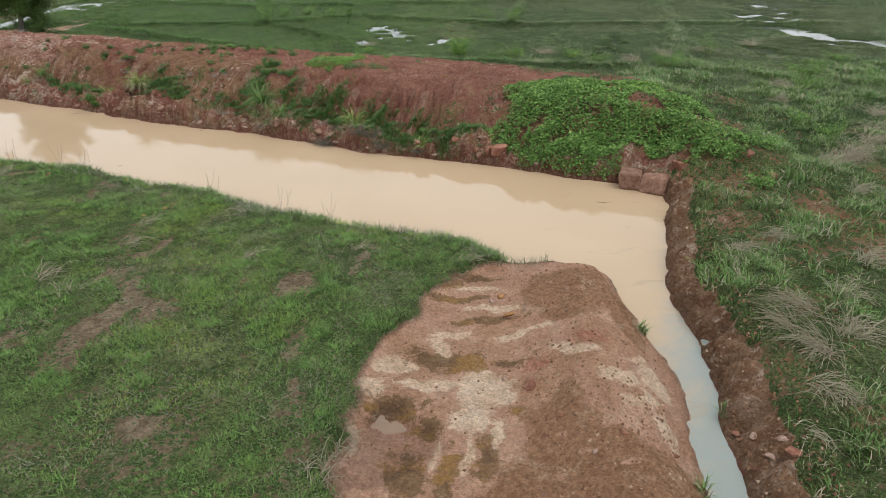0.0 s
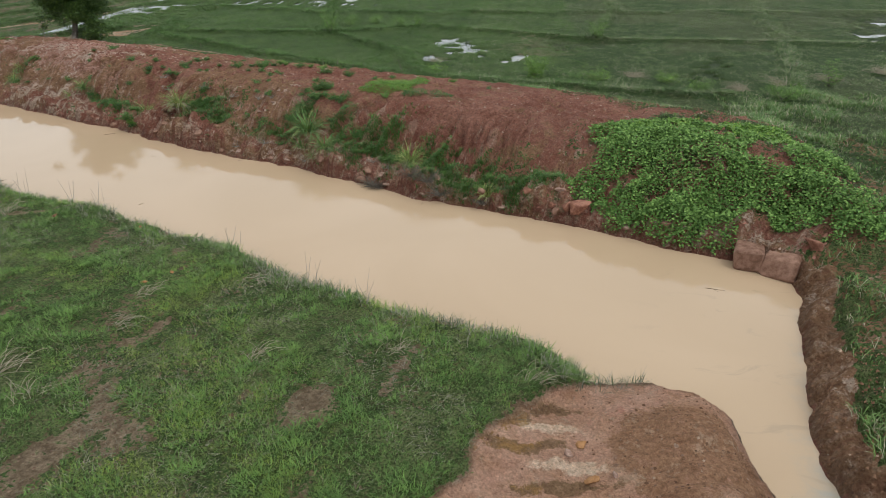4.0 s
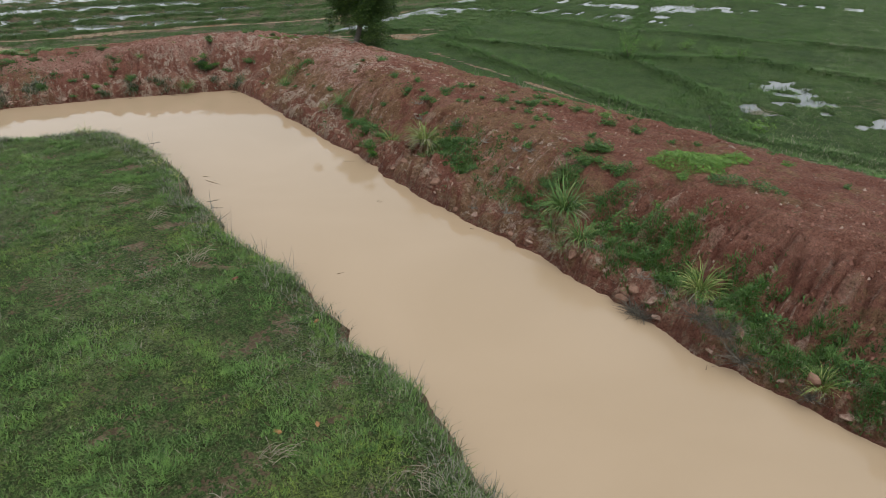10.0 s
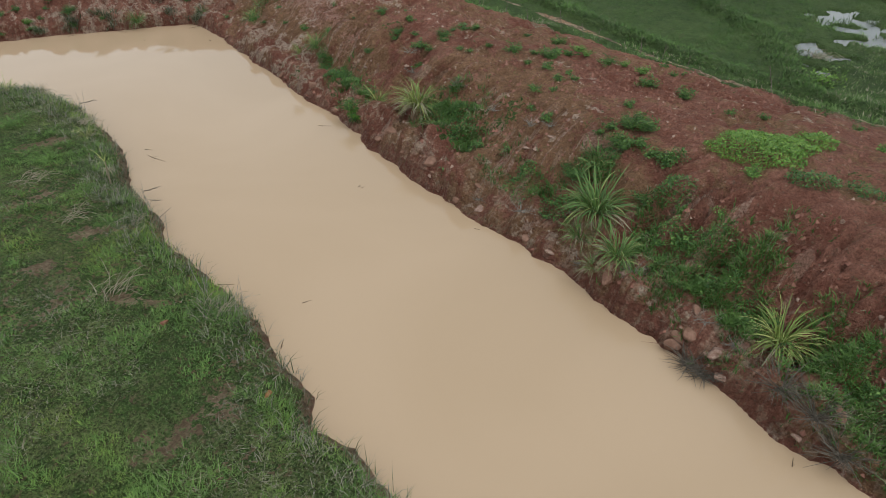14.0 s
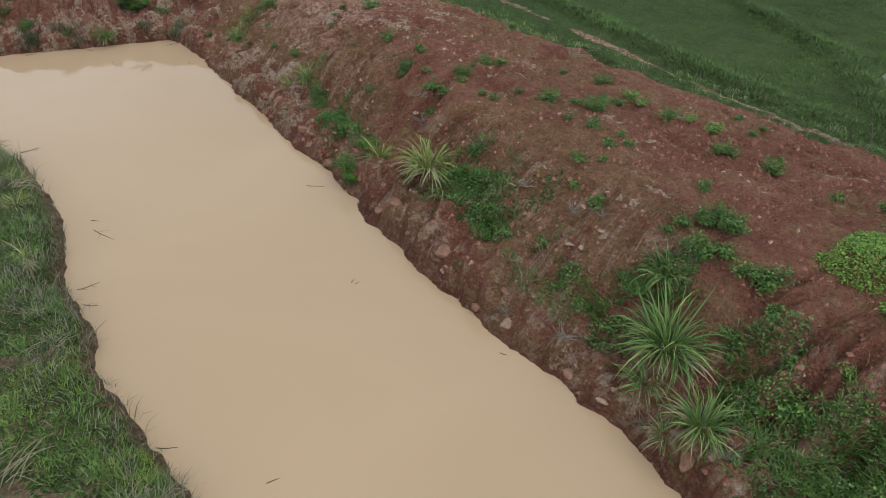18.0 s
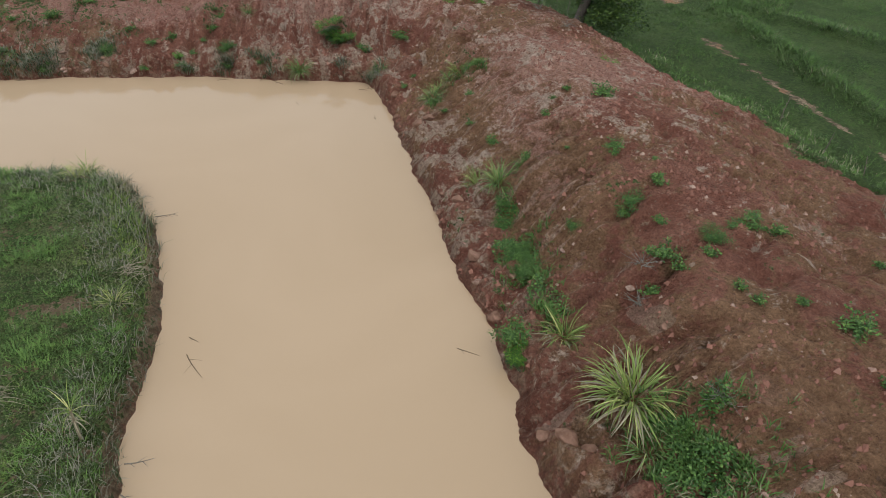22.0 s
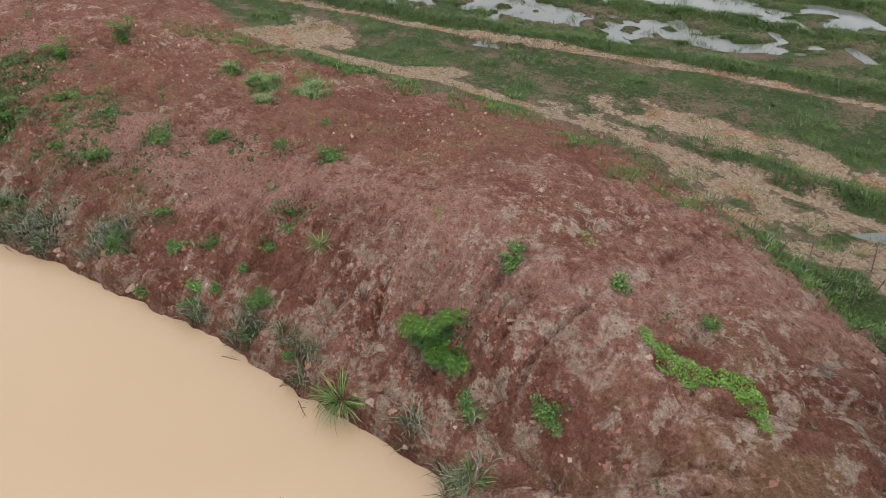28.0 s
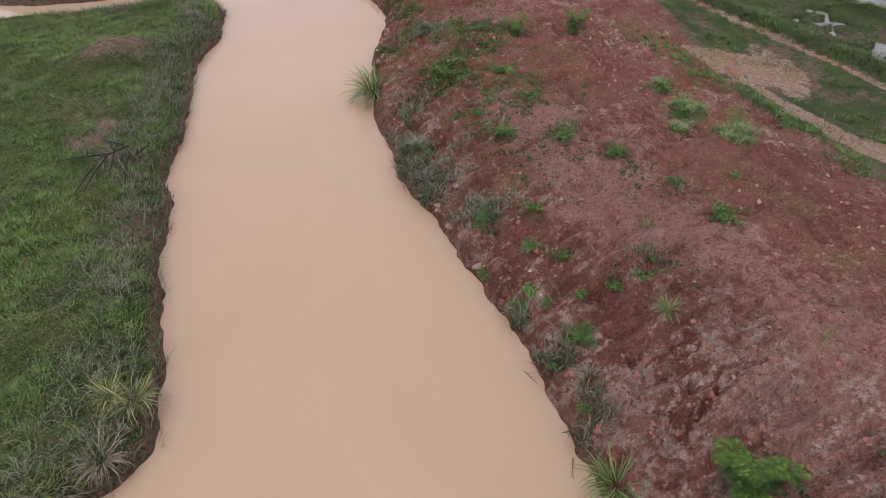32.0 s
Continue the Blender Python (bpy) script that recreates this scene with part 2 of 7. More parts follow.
    turf = m.mix(m.ramp(two(p5, p2, 0.6), 0.45, 0.75, 0, 0.7), turf, m.mix(g9, (0.095, 0.125, 0.040), (0.165, 0.185, 0.075)))
    turf = m.mix(m.ramp(n4, 0.54, 0.62, 0, 0.55), turf, (0.19, 0.21, 0.095))
    # shade in the gaps between blades, coloured in as near-black flecks
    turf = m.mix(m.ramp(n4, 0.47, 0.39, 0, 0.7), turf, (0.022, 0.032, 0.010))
    far_turf = m.mix(two(p5, g3), (0.048, 0.088, 0.024), (0.102, 0.158, 0.046))
    far_turf = m.mix(m.math("MULTIPLY", m.ramp(wob(scrub, two(p8, p2), 0.8), 0.45, 0.8), 0.75), far_turf, m.mix(two(p6, g3), (0.180, 0.155, 0.088), (0.34, 0.28, 0.18)))
    far_turf = m.mix(m.ramp(m.noise(0.16, 6, 0.65), 0.38, 0.62, 0, 0.6), far_turf, m.mix(1.0, far_turf, (0.62, 0.64, 0.6), "MULTIPLY"))
    turf = m.mix(m.math("MULTIPLY", foot, 0.85), turf, far_turf)
    # ground beneath the creeper is coloured dark for the shade its leaves throw
    turf = m.mix(m.math("MULTIPLY", vine, 0.8), turf, m.mix(g3, (0.022, 0.045, 0.012), (0.055, 0.095, 0.024)))
    g = m.ramp(wob(grass, two(p6, g3), 0.7), 0.36, 0.58)
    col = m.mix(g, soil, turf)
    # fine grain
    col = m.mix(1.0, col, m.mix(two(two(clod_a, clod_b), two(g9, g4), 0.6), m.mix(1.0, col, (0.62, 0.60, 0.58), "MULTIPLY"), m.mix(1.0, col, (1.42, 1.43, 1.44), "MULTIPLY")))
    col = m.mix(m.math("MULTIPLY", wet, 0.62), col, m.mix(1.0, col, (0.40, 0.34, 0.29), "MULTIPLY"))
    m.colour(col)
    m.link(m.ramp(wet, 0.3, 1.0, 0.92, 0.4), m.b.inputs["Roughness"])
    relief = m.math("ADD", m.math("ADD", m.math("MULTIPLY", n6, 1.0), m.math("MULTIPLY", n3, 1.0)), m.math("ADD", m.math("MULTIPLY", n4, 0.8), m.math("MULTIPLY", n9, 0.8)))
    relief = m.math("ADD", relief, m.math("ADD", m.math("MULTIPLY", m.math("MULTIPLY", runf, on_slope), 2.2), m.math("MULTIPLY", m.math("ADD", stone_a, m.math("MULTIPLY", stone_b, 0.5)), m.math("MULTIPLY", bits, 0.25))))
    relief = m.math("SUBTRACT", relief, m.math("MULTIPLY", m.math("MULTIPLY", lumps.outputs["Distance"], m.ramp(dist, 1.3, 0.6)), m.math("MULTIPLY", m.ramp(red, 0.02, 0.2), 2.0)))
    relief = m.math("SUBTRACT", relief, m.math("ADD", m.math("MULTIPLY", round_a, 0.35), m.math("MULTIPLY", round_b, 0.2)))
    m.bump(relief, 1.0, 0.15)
    return m.m


def water_material(name, a, b, rough=0.05, bumpy=0.02, split=None):
    m = Mat(name, rough, 0.5)
    m.b.inputs["IOR"].default_value = 1.33
    big = m.noise(0.16, 3, 0.5, None, 0.8)
    c = m.mix(m.ramp(big, 0.3, 0.7), a, b)
    if split:
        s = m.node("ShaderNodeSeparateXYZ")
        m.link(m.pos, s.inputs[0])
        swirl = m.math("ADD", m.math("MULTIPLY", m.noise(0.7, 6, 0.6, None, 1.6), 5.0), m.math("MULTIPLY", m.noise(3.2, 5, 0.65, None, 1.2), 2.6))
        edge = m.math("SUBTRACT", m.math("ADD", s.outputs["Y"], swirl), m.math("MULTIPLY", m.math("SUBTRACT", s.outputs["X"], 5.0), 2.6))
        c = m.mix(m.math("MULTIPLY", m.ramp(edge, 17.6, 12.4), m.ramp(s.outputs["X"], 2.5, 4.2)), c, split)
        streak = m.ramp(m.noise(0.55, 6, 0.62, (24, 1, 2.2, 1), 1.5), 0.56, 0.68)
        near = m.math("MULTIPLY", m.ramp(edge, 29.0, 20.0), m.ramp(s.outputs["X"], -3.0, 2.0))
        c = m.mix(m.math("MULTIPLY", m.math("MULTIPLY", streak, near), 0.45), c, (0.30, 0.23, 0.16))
    m.colour(c)
    m.bump(m.noise(1.3, 3), bumpy, 0.05)
    return m.m


def grass_material(name, lo, hi, dry, patch=0.5, dry_share=0.25, rough=0.6, patch_scale=0.35, yellow=None):
    m = Mat(name, rough, 0.25)
    rnd = m.node("ShaderNodeNewGeometry").outputs["Random Per Island"]
    p, q, t = m.noise(patch_scale, 5, 0.6), m.noise(1.7, 4, 0.6), m.noise(5.5, 3, 0.6)
    mixf = m.math("ADD", m.math("MULTIPLY", rnd, 0.55 - 0.4 * patch), m.math("ADD", m.math("MULTIPLY", m.ramp(p, 0.35, 0.65), 0.45 * patch), m.math("MULTIPLY", m.ramp(t, 0.35, 0.68), 0.45)))
    c = m.mix(mixf, lo, hi)
    if yellow:
        c = m.mix(m.math("MULTIPLY", m.ramp(m.noise(0.22, 3, 0.5), 0.47, 0.60), m.math("ADD", 0.25, m.math("MULTIPLY", mixf, 0.6))), c, yellow)
    dryf = m.ramp(m.math("ADD", m.math("MULTIPLY", m.math("FRACT", m.math("MULTIPLY", rnd, 37.0), 0), 0.6), m.math("MULTIPLY", q, 0.8)),
                  1.08 - 0.8 * dry_share, 1.2 - 0.8 * dry_share)
    m.colour(m.mix(dryf, c, dry))
    return m.m


MAT_GROUND = ground_material()
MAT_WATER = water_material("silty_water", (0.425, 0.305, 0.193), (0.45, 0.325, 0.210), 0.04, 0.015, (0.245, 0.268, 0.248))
MAT_PADDY = water_material("paddy_water", (0.11, 0.12, 0.11), (0.17, 0.17, 0.15), 0.05, 0.02)
MAT_TURF = grass_material("turf_blades", (0.040, 0.078, 0.022), (0.195, 0.330, 0.075), (0.31, 0.29, 0.19), 0.5, 0.16, yellow=(0.25, 0.32, 0.045))
MAT_EDGE = grass_material("edge_blades", (0.030, 0.045, 0.020), (0.105, 0.142, 0.056), (0.24, 0.225, 0.17), 0.4, 0.52)
MAT_STRAW = grass_material("straw", (0.20, 0.185, 0.13), (0.36, 0.33, 0.24), (0.12, 0.11, 0.07), 0.3, 0.2)
MAT_FIELD = grass_material("field_blades", (0.034, 0.080, 0.018), (0.122, 0.232, 0.046), (0.21, 0.20, 0.12), 0.85, 0.1, patch_scale=0.14)
MAT_FIELD_DRY = grass_material("dry_field_blades", (0.088, 0.138, 0.050), (0.240, 0.330, 0.120), (0.36, 0.33, 0.23), 0.8, 0.36, patch_scale=0.45)
MAT_ROUGH = grass_material("rough_blades", (0.058, 0.112, 0.034), (0.185, 0.305, 0.080), (0.36, 0.32, 0.22), 0.5, 0.3)
MAT_TUFT = grass_material("tuft_blades", (0.048, 0.098, 0.026), (0.185, 0.315, 0.070), (0.28, 0.26, 0.16), 0.4, 0.12, patch_scale=0.5)
MAT_PADDYGRASS = grass_material("paddy_blades", (0.034, 0.066, 0.020), (0.145, 0.225, 0.062), (0.23, 0.22, 0.14), 0.6, 0.2, patch_scale=0.5)
MAT_DIKE = grass_material("dike_blades", (0.030, 0.062, 0.018), (0.100, 0.170, 0.045), (0.21, 0.19, 0.12), 0.4, 0.22)

# ---- the land: one height field round the pond ----
EAST = [(4.9, -60), (5.1, 0), (5.3, 8), (5.4, 9.5), (5.8, 11), (5.9, 12.8), (5.9, 14.8), (6.2, 16), (7.0, 18.4), (7.5, 19.8), (7.5, 20.8)]
NORTH = [(6.6, 21.7), (5.5, 22.1), (4.5, 22.4), (3.4, 23.0), (2.5, 23.3), (1.4, 23.7), (0.2, 24.1), (-1.5, 24.6), (-3.1, 25.0), (-4.2, 25.6),
         (-5.1, 26.0), (-5.7, 26.3), (-6.9, 26.7), (-8.2, 27.4), (-9.0, 27.5), (-9.6, 27.9), (-11, 28.2), (-12.3, 28.75), (-13.2, 29.0),
         (-14.2, 29.5), (-15.4, 29.9), (-16.2, 30.5), (-17.0, 30.7), (-17.7, 31.1), (-19.5, 31.65), (-20.7, 32.1), (-22.3, 32.9),
         (-25.2, 34.0), (-27.3, 34.8), (-28.7, 35.2)]
WEST = [(-29.0, 35.0), (-29.9, 34.1), (-30.9, 32.8), (-31.6, 32.0), (-32.4, 31.1), (-33.3, 29.8), (-34.2, 28.5), (-35.1, 27.2), (-36.0, 25.6),
        (-37.3, 24.3), (-38.7, 22.6), (-40.3, 21.5), (-41.9, 20.3), (-43.9, 19.4), (-45.4, 18.3), (-46.4, 17.0), (-47.5, 14.5), (-52, 10), (-60, 4), (-70, -60)]
ISLE_A = [(4.2, -60), (4.35, 0), (4.6, 7.9), (4.8, 9.1), (5.0, 10.5), (5.0, 11.3), (4.8, 12.7), (4.55, 13.9), (4.5, 15.2), (4.2, 15.7), (3.1, 16.0),
          (2.3, 15.9), (1.8, 15.9), (1.0, 16.4), (0.3, 16.9), (-0.5, 16.95), (-1.4, 17.3), (-2.4, 17.5), (-3.1, 17.7), (-3.9, 18.1), (-5.6, 18.8),
          (-7.0, 19.6), (-7.9, 20.3), (-9.3, 20.95), (-10.2, 20.85), (-10.6, 21.4), (-11.7, 21.8), (-12.7, 22.35), (-13.6, 22.6), (-15.0, 22.9)]
ISLE_B = [(-16.4, 23.4), (-17.2, 23.9), (-17.8, 24.15), (-18.9, 24.4), (-19.6, 24.75), (-20.4, 25.3), (-21.7, 26.0), (-23.4, 26.6), (-24.7, 26.9),
          (-26.1, 26.95), (-27.2, 27.0), (-27.9, 26.2), (-28.4, 25.8), (-29.2, 24.7), (-29.8, 24.0), (-30.0, 23.4), (-30.9, 22.7), (-32.1, 21.6),
          (-32.7, 20.6), (-34.3, 19.3), (-36.0, 17.7), (-38.0, 15.8), (-40.0, 14.7), (-42.2, 12.6), (-42.4, 11.4), (-41.4, 10.2), (-39.3, 9.5),
          (-37.7, 8.2), (-36.3, 6.8), (-34, 4), (-30, -4), (-24, -60)]
SPIT = [(-37.4, 4.2), (-38.2, 5.7), (-40.3, 7.6), (-43.2, 8.7), (-45.4, 8.2), (-44, 5.5), (-40.5, 3.2)]
OUTER = np.array(EAST + NORTH + WEST)
ISLE = np.array([(x + 0.07 * (-16 < x < 1.6), y + (0.4 if -9 < x < 1.2 else 0.2) * (-16 < x < 1.6)) for x, y in ISLE_A + ISLE_B])


def hash2(ix, iy, seed):
    n = (ix.astype(np.int64) * 374761393 + iy.astype(np.int64) * 668265263 + seed * 1274126177) & 0x7FFFFFFF
    n = ((n ^ (n >> 13)) * 1103515245) & 0x7FFFFFFF
    n = ((n ^ (n >> 16)) * 12345677) & 0x7FFFFFFF
    return (n & 0xFFFF) / 65535.0


def vnoise(x, y, seed=0):
    """Smooth value noise, 0 to 1."""
    ix, iy = np.floor(x), np.floor(y)
    fx, fy = x - ix, y - iy
    fx, fy = fx * fx * (3 - 2 * fx), fy * fy * (3 - 2 * fy)
    a, b = hash2(ix, iy, seed), hash2(ix + 1, iy, seed)
    c, d = hash2(ix, iy + 1, seed), hash2(ix + 1, iy + 1, seed)
    return (a * (1 - fx) + b * fx) * (1 - fy) + (c * (1 - fx) + d * fx) * fy


def fbm(x, y, scale, seed=0, octaves=4):
    """Layered noise round 0, about -1 to 1; scale in features a metre."""
    out, amp = np.zeros_like(x, dtype=float), 0.5
    for k in range(octaves):
        out += amp * (vnoise(x * scale + 17.3 * k, y * scale - 9.1 * k, seed + k) * 2 - 1)
        scale, amp = scale * 2.03, amp * 0.5
    return out


def sstep(a, b, v):
    u = np.clip((v - a) / (b - a), 0, 1)
    return u * u * (3 - 2 * u)


def to_line(x, y, pts, closed=False):
    """Distance to a polyline, and how far along it the nearest point lies."""
    pts = np.array(pts, dtype=float)
    ends = np.vstack([pts[1:], pts[:1]]) if closed else pts[1:]
    best, along, run = np.full(x.shape, 1e9), np.zeros(x.shape), 0.0
    for p, q in zip(pts, ends):
        e = q - p
        length = float(np.hypot(*e))
        u = np.clip(((x - p[0]) * e[0] + (y - p[1]) * e[1]) / (length * length), 0, 1)
        d = np.hypot(x - p[0] - u * e[0], y - p[1] - u * e[1])
        near = d < best
        best, along = np.where(near, d, best), np.where(near, run + u * length, along)
        run += length
    return best, along


def inside(x, y, pts):
    """Whether points lie inside a polygon."""
    hit = np.zeros(x.shape, bool)
    pts = np.array(pts, dtype=float)
    for p, q in zip(pts, np.vstack([pts[1:], pts[:1]])):
        if p[1] == q[1]:
            continue
        cross = ((p[1] > y) != (q[1] > y)) & (x < (q[0] - p[0]) * (y - p[1]) / (q[1] - p[1]) + p[0])
        hit ^= cross
    return hit


PROFILE_N = ([0, 0.13, 0.38, 1.0, 1.7, 2.4, 3.2, 4.2, 6.2, 7.8, 9.0, 10.2, 11.2, 13, 16, 4000], [0, 0.26, 0.56, 0.84, 1.32, 1.85, 2.1, 2.18, 2.08, 1.78, 1.28, 0.82, 0.6, 0.54, 0.5, 0.5])
BACK_WIDTH = ([-42, -39, -37.5, -35.5, -33, -28, -24, -19, -14, -9, -4, 1, 6], [0.85, 0.84, 0.9, 1.1, 1.3, 1.5, 1.33, 1.08, 1.0, 0.88, 0.86, 0.74, 0.8])
PROFILE_W = ([0, 0.14, 0.42, 1.0, 1.7, 2.4, 3.2, 4.5, 6.0, 8.0, 9.5, 10.6, 12, 4000], [0, 0.22, 0.48, 0.74, 1.05, 1.22, 1.32, 1.4, 1.3, 0.95, 0.68, 0.36, 0.25, 0.25])
PROFILE_E = ([0, 0.22, 0.45, 0.8, 1.6, 3.5, 12, 30, 4000], [0, 0.25, 0.5, 0.75, 0.95, 1.02, 0.9, 0.55, 0.5])
PROFILE_I = ([0, 0.2, 0.4, 0.7, 1.5, 5, 4000], [0, 0.22, 0.4, 0.52, 0.57, 0.6, 0.62])
# low wet hollows of the fields: centre, half sizes, turn, depth
HOLLOWS = [(25.6, 48.5, 1.5, 5.5, 8, 0.16), (29.5, 44.0, 2.6, 1.5, 0, 0.16), (22.6, 42.5, 1.4, 1.4, 0, 0.14), (27.0, 58.0, 2.2, 4.0, 0, 0.16), (20.5, 41.0, 1.0, 1.6, 0, 0.14), (10.3, 42.6, 0.8, 2.0, -20, 0.16), (-5.2, 44.3, 0.7, 1.6, 20, 0.16), (-3.5, 48.6, 1.0, 2.2, 20, 0.14), (0.2, 46.4, 0.5, 1.5, -30, 0.15),
           (4.0, 50.0, 2.6, 1.2, 20, 0.1), (-22, 67, 5, 1.3, 0, 0.16), (-20.5, 73, 6, 1.4, 5, 0.16), (-28, 64.5, 3.5, 1.2, 20, 0.14), (-32, 60, 3, 0.8, 5, 0.12), (-15, 75, 5, 1.6, 30, 0.16), (2, 84, 14, 1.6, 10, 0.14), (30, 62, 5, 3, 10, 0.12)]
HOLLOWS_W = [(-48.4, 43.4, 10, 1.25, 60, 0.2), (-53.2, 44.5, 14, 1.9, 60, 0.2), (-58.5, 48, 18, 2.2, 60, 0.22), (-65, 50, 24, 2.5, 60, 0.22), (-73, 56, 28, 3, 60, 0.22),
             (-84, 60, 32, 3.6, 60, 0.22), (-46.2, 39.2, 2.4, 0.6, 60, 0.12)]
DIKES_N = [((-60, 58), (-33, 50.5), (-24, 51), (-13.5, 52), (-7, 55.5), (5, 51.6), (30, 52)), ((-13.5, 52), (-17, 66), (-22, 90)), ((5, 51.6), (8, 66), (10, 100)), ((-60, 70), (-17, 61), (8, 64), (60, 70)),
           ((-24, 51), (-38, 72), (-42, 95)), ((-60, 92), (-20, 80), (40, 86)), ((13, 36), (17, 50), (22, 75)), ((-31, 53), (-25.9, 49.9), (-22, 48), (-17, 45.3), (-13, 43), (-10.7, 42), (-8.5, 40.8), (-5, 39.8), (2, 38.6), (10, 37.4)),
           ((-5, 39.8), (-7.2, 46), (-13.5, 52))]
TRACK_N = [(-24, 46.6), (-17, 43.6), (-12, 41.2), (-9.3, 39.8), (-6.5, 38.8), (-2, 37.6)]
W2 = [(-62, 16), (-56, 25.5), (-49.4, 36.6), (-46.4, 41.6), (-44, 46), (-41.6, 50.1), (-36, 60), (-28, 74)]
DIKES_W = [((-47.5, 29), (-45.5, 31.3), (-43.8, 34.6), (-42, 37.2), (-40.5, 39.8), (-39.0, 42.1), (-37.3, 44.5), (-34.5, 47.2), (-29, 52)), W2] + [
    [(x - 0.86 * k, y + 0.5 * k) for x, y in W2] for k in (5.2, 9.8, 15.0, 21.5, 30)]
PATH_W = [(-46.5, 31.8), (-44.9, 33.7), (-43.2, 36.6), (-41.4, 38.6), (-40.0, 40.1), (-38.1, 42.3), (-36.1, 44.4), (-34.4, 45.8), (-28, 51)]
PATH_FAR = [(-58, 21), (-51.0, 32.2), (-48.8, 35.6), (-46.6, 40), (-45.0, 42.7), (-43.2, 46), (-40.2, 50.2), (-35, 60)]


# pale weathered stones of the banks
PALE_AT = [(-10.2, 31.2), (-9.8, 31.0), (-9.4, 30.9), (-9.9, 30.2), (-10.4, 29.9), (-9.2, 31.5), (-12.2, 30.9), (-15.2, 31.0), (-15.0, 31.0), (-29.3, 36.6), (-29.0, 37.0), (-28.7, 37.6), (-28.2, 36.3), (-27.7, 36.5), (-28.4, 38.2), (-29.9, 37.3), (-30.3, 36.6),
           (-31.2, 36.2), (-31.8, 35.8), (-29.6, 38.2), (-29.3, 36.0), (-28.9, 36.2), (-33.9, 33.7), (-35.0, 29.5), (-30.0, 34.4), (-30.4, 34.5), (-28.0, 35.6), (-27.2, 35.8), (-26.6, 35.0), (-24.0, 34.0), (-22.6, 33.4), (-20.9, 32.6), (-19.7, 32.0), (-28.3, 39.9),
           (-27.4, 40.2), (-26.9, 38.8), (-27.9, 38.9), (-26.2, 38.3), (-25.9, 37.4), (-24.6, 38.9), (-25.4, 40.1), (-31.4, 38.9), (-32.7, 37.9), (-33.9, 33.9), (-33.4, 34.7), (-32.5, 34.5), (-32.5, 34.2), (-30.7, 37.3), (-30.0, 37.7), (-30.7, 36.4), (-30.0, 36.3), (-30.9, 33.7), (-30.5, 35.5)]
# the clay mound: cream flats and weathered flanks, and brown mud
CREAM = [(1.17, 13.3, 0.75, 0.2), (1.1, 14.1, 0.6, 0.15), (0.21, 12.2, 0.42, 0.17), (-0.17, 11.8, 0.2, 0.5), (0.8, 10.4, 0.62, 0.75), (0.4, 9.4, 0.5, 0.5), (-1.1, 11.1, 0.5, 0.24), (-1.55, 10.4, 0.3, 0.3), (-0.3, 10.55, 0.9, 0.2), (1.75, 12.1, 0.6, 0.16),
         (0.42, 8.5, 0.12, 0.55), (1.0, 9.0, 0.14, 0.5), (-0.3, 8.5, 0.1, 0.4), (3.3, 10.2, 0.5, 0.3), (3.65, 9.5, 0.5, 0.26), (4.05, 8.8, 0.3, 0.45), (4.05, 10.3, 0.3, 0.8), (2.7, 11.1, 0.5, 0.2), (-1.7, 8.9, 0.2, 0.5), (-0.7, 12.8, 0.3, 0.3)]
MUD = [(0.2, 11.3, 0.85, 0.36), (-0.5, 11.5, 0.5, 0.3), (1.2, 11.15, 0.6, 0.14), (-1.05, 9.8, 0.62, 0.42), (0.78, 8.4, 0.22, 0.6), (0.08, 8.1, 0.3, 0.6), (-0.65, 8.1, 0.34, 0.6), (1.0, 12.8, 0.9, 0.14), (0.4, 13.7, 0.7, 0.14), (0.7, 14.6, 0.9, 0.16),
       (-0.7, 13.4, 0.5, 0.3), (0.1, 14.2, 0.5, 0.16), (-0.4, 9.2, 0.3, 0.3), (1.3, 9.6, 0.2, 0.3)]


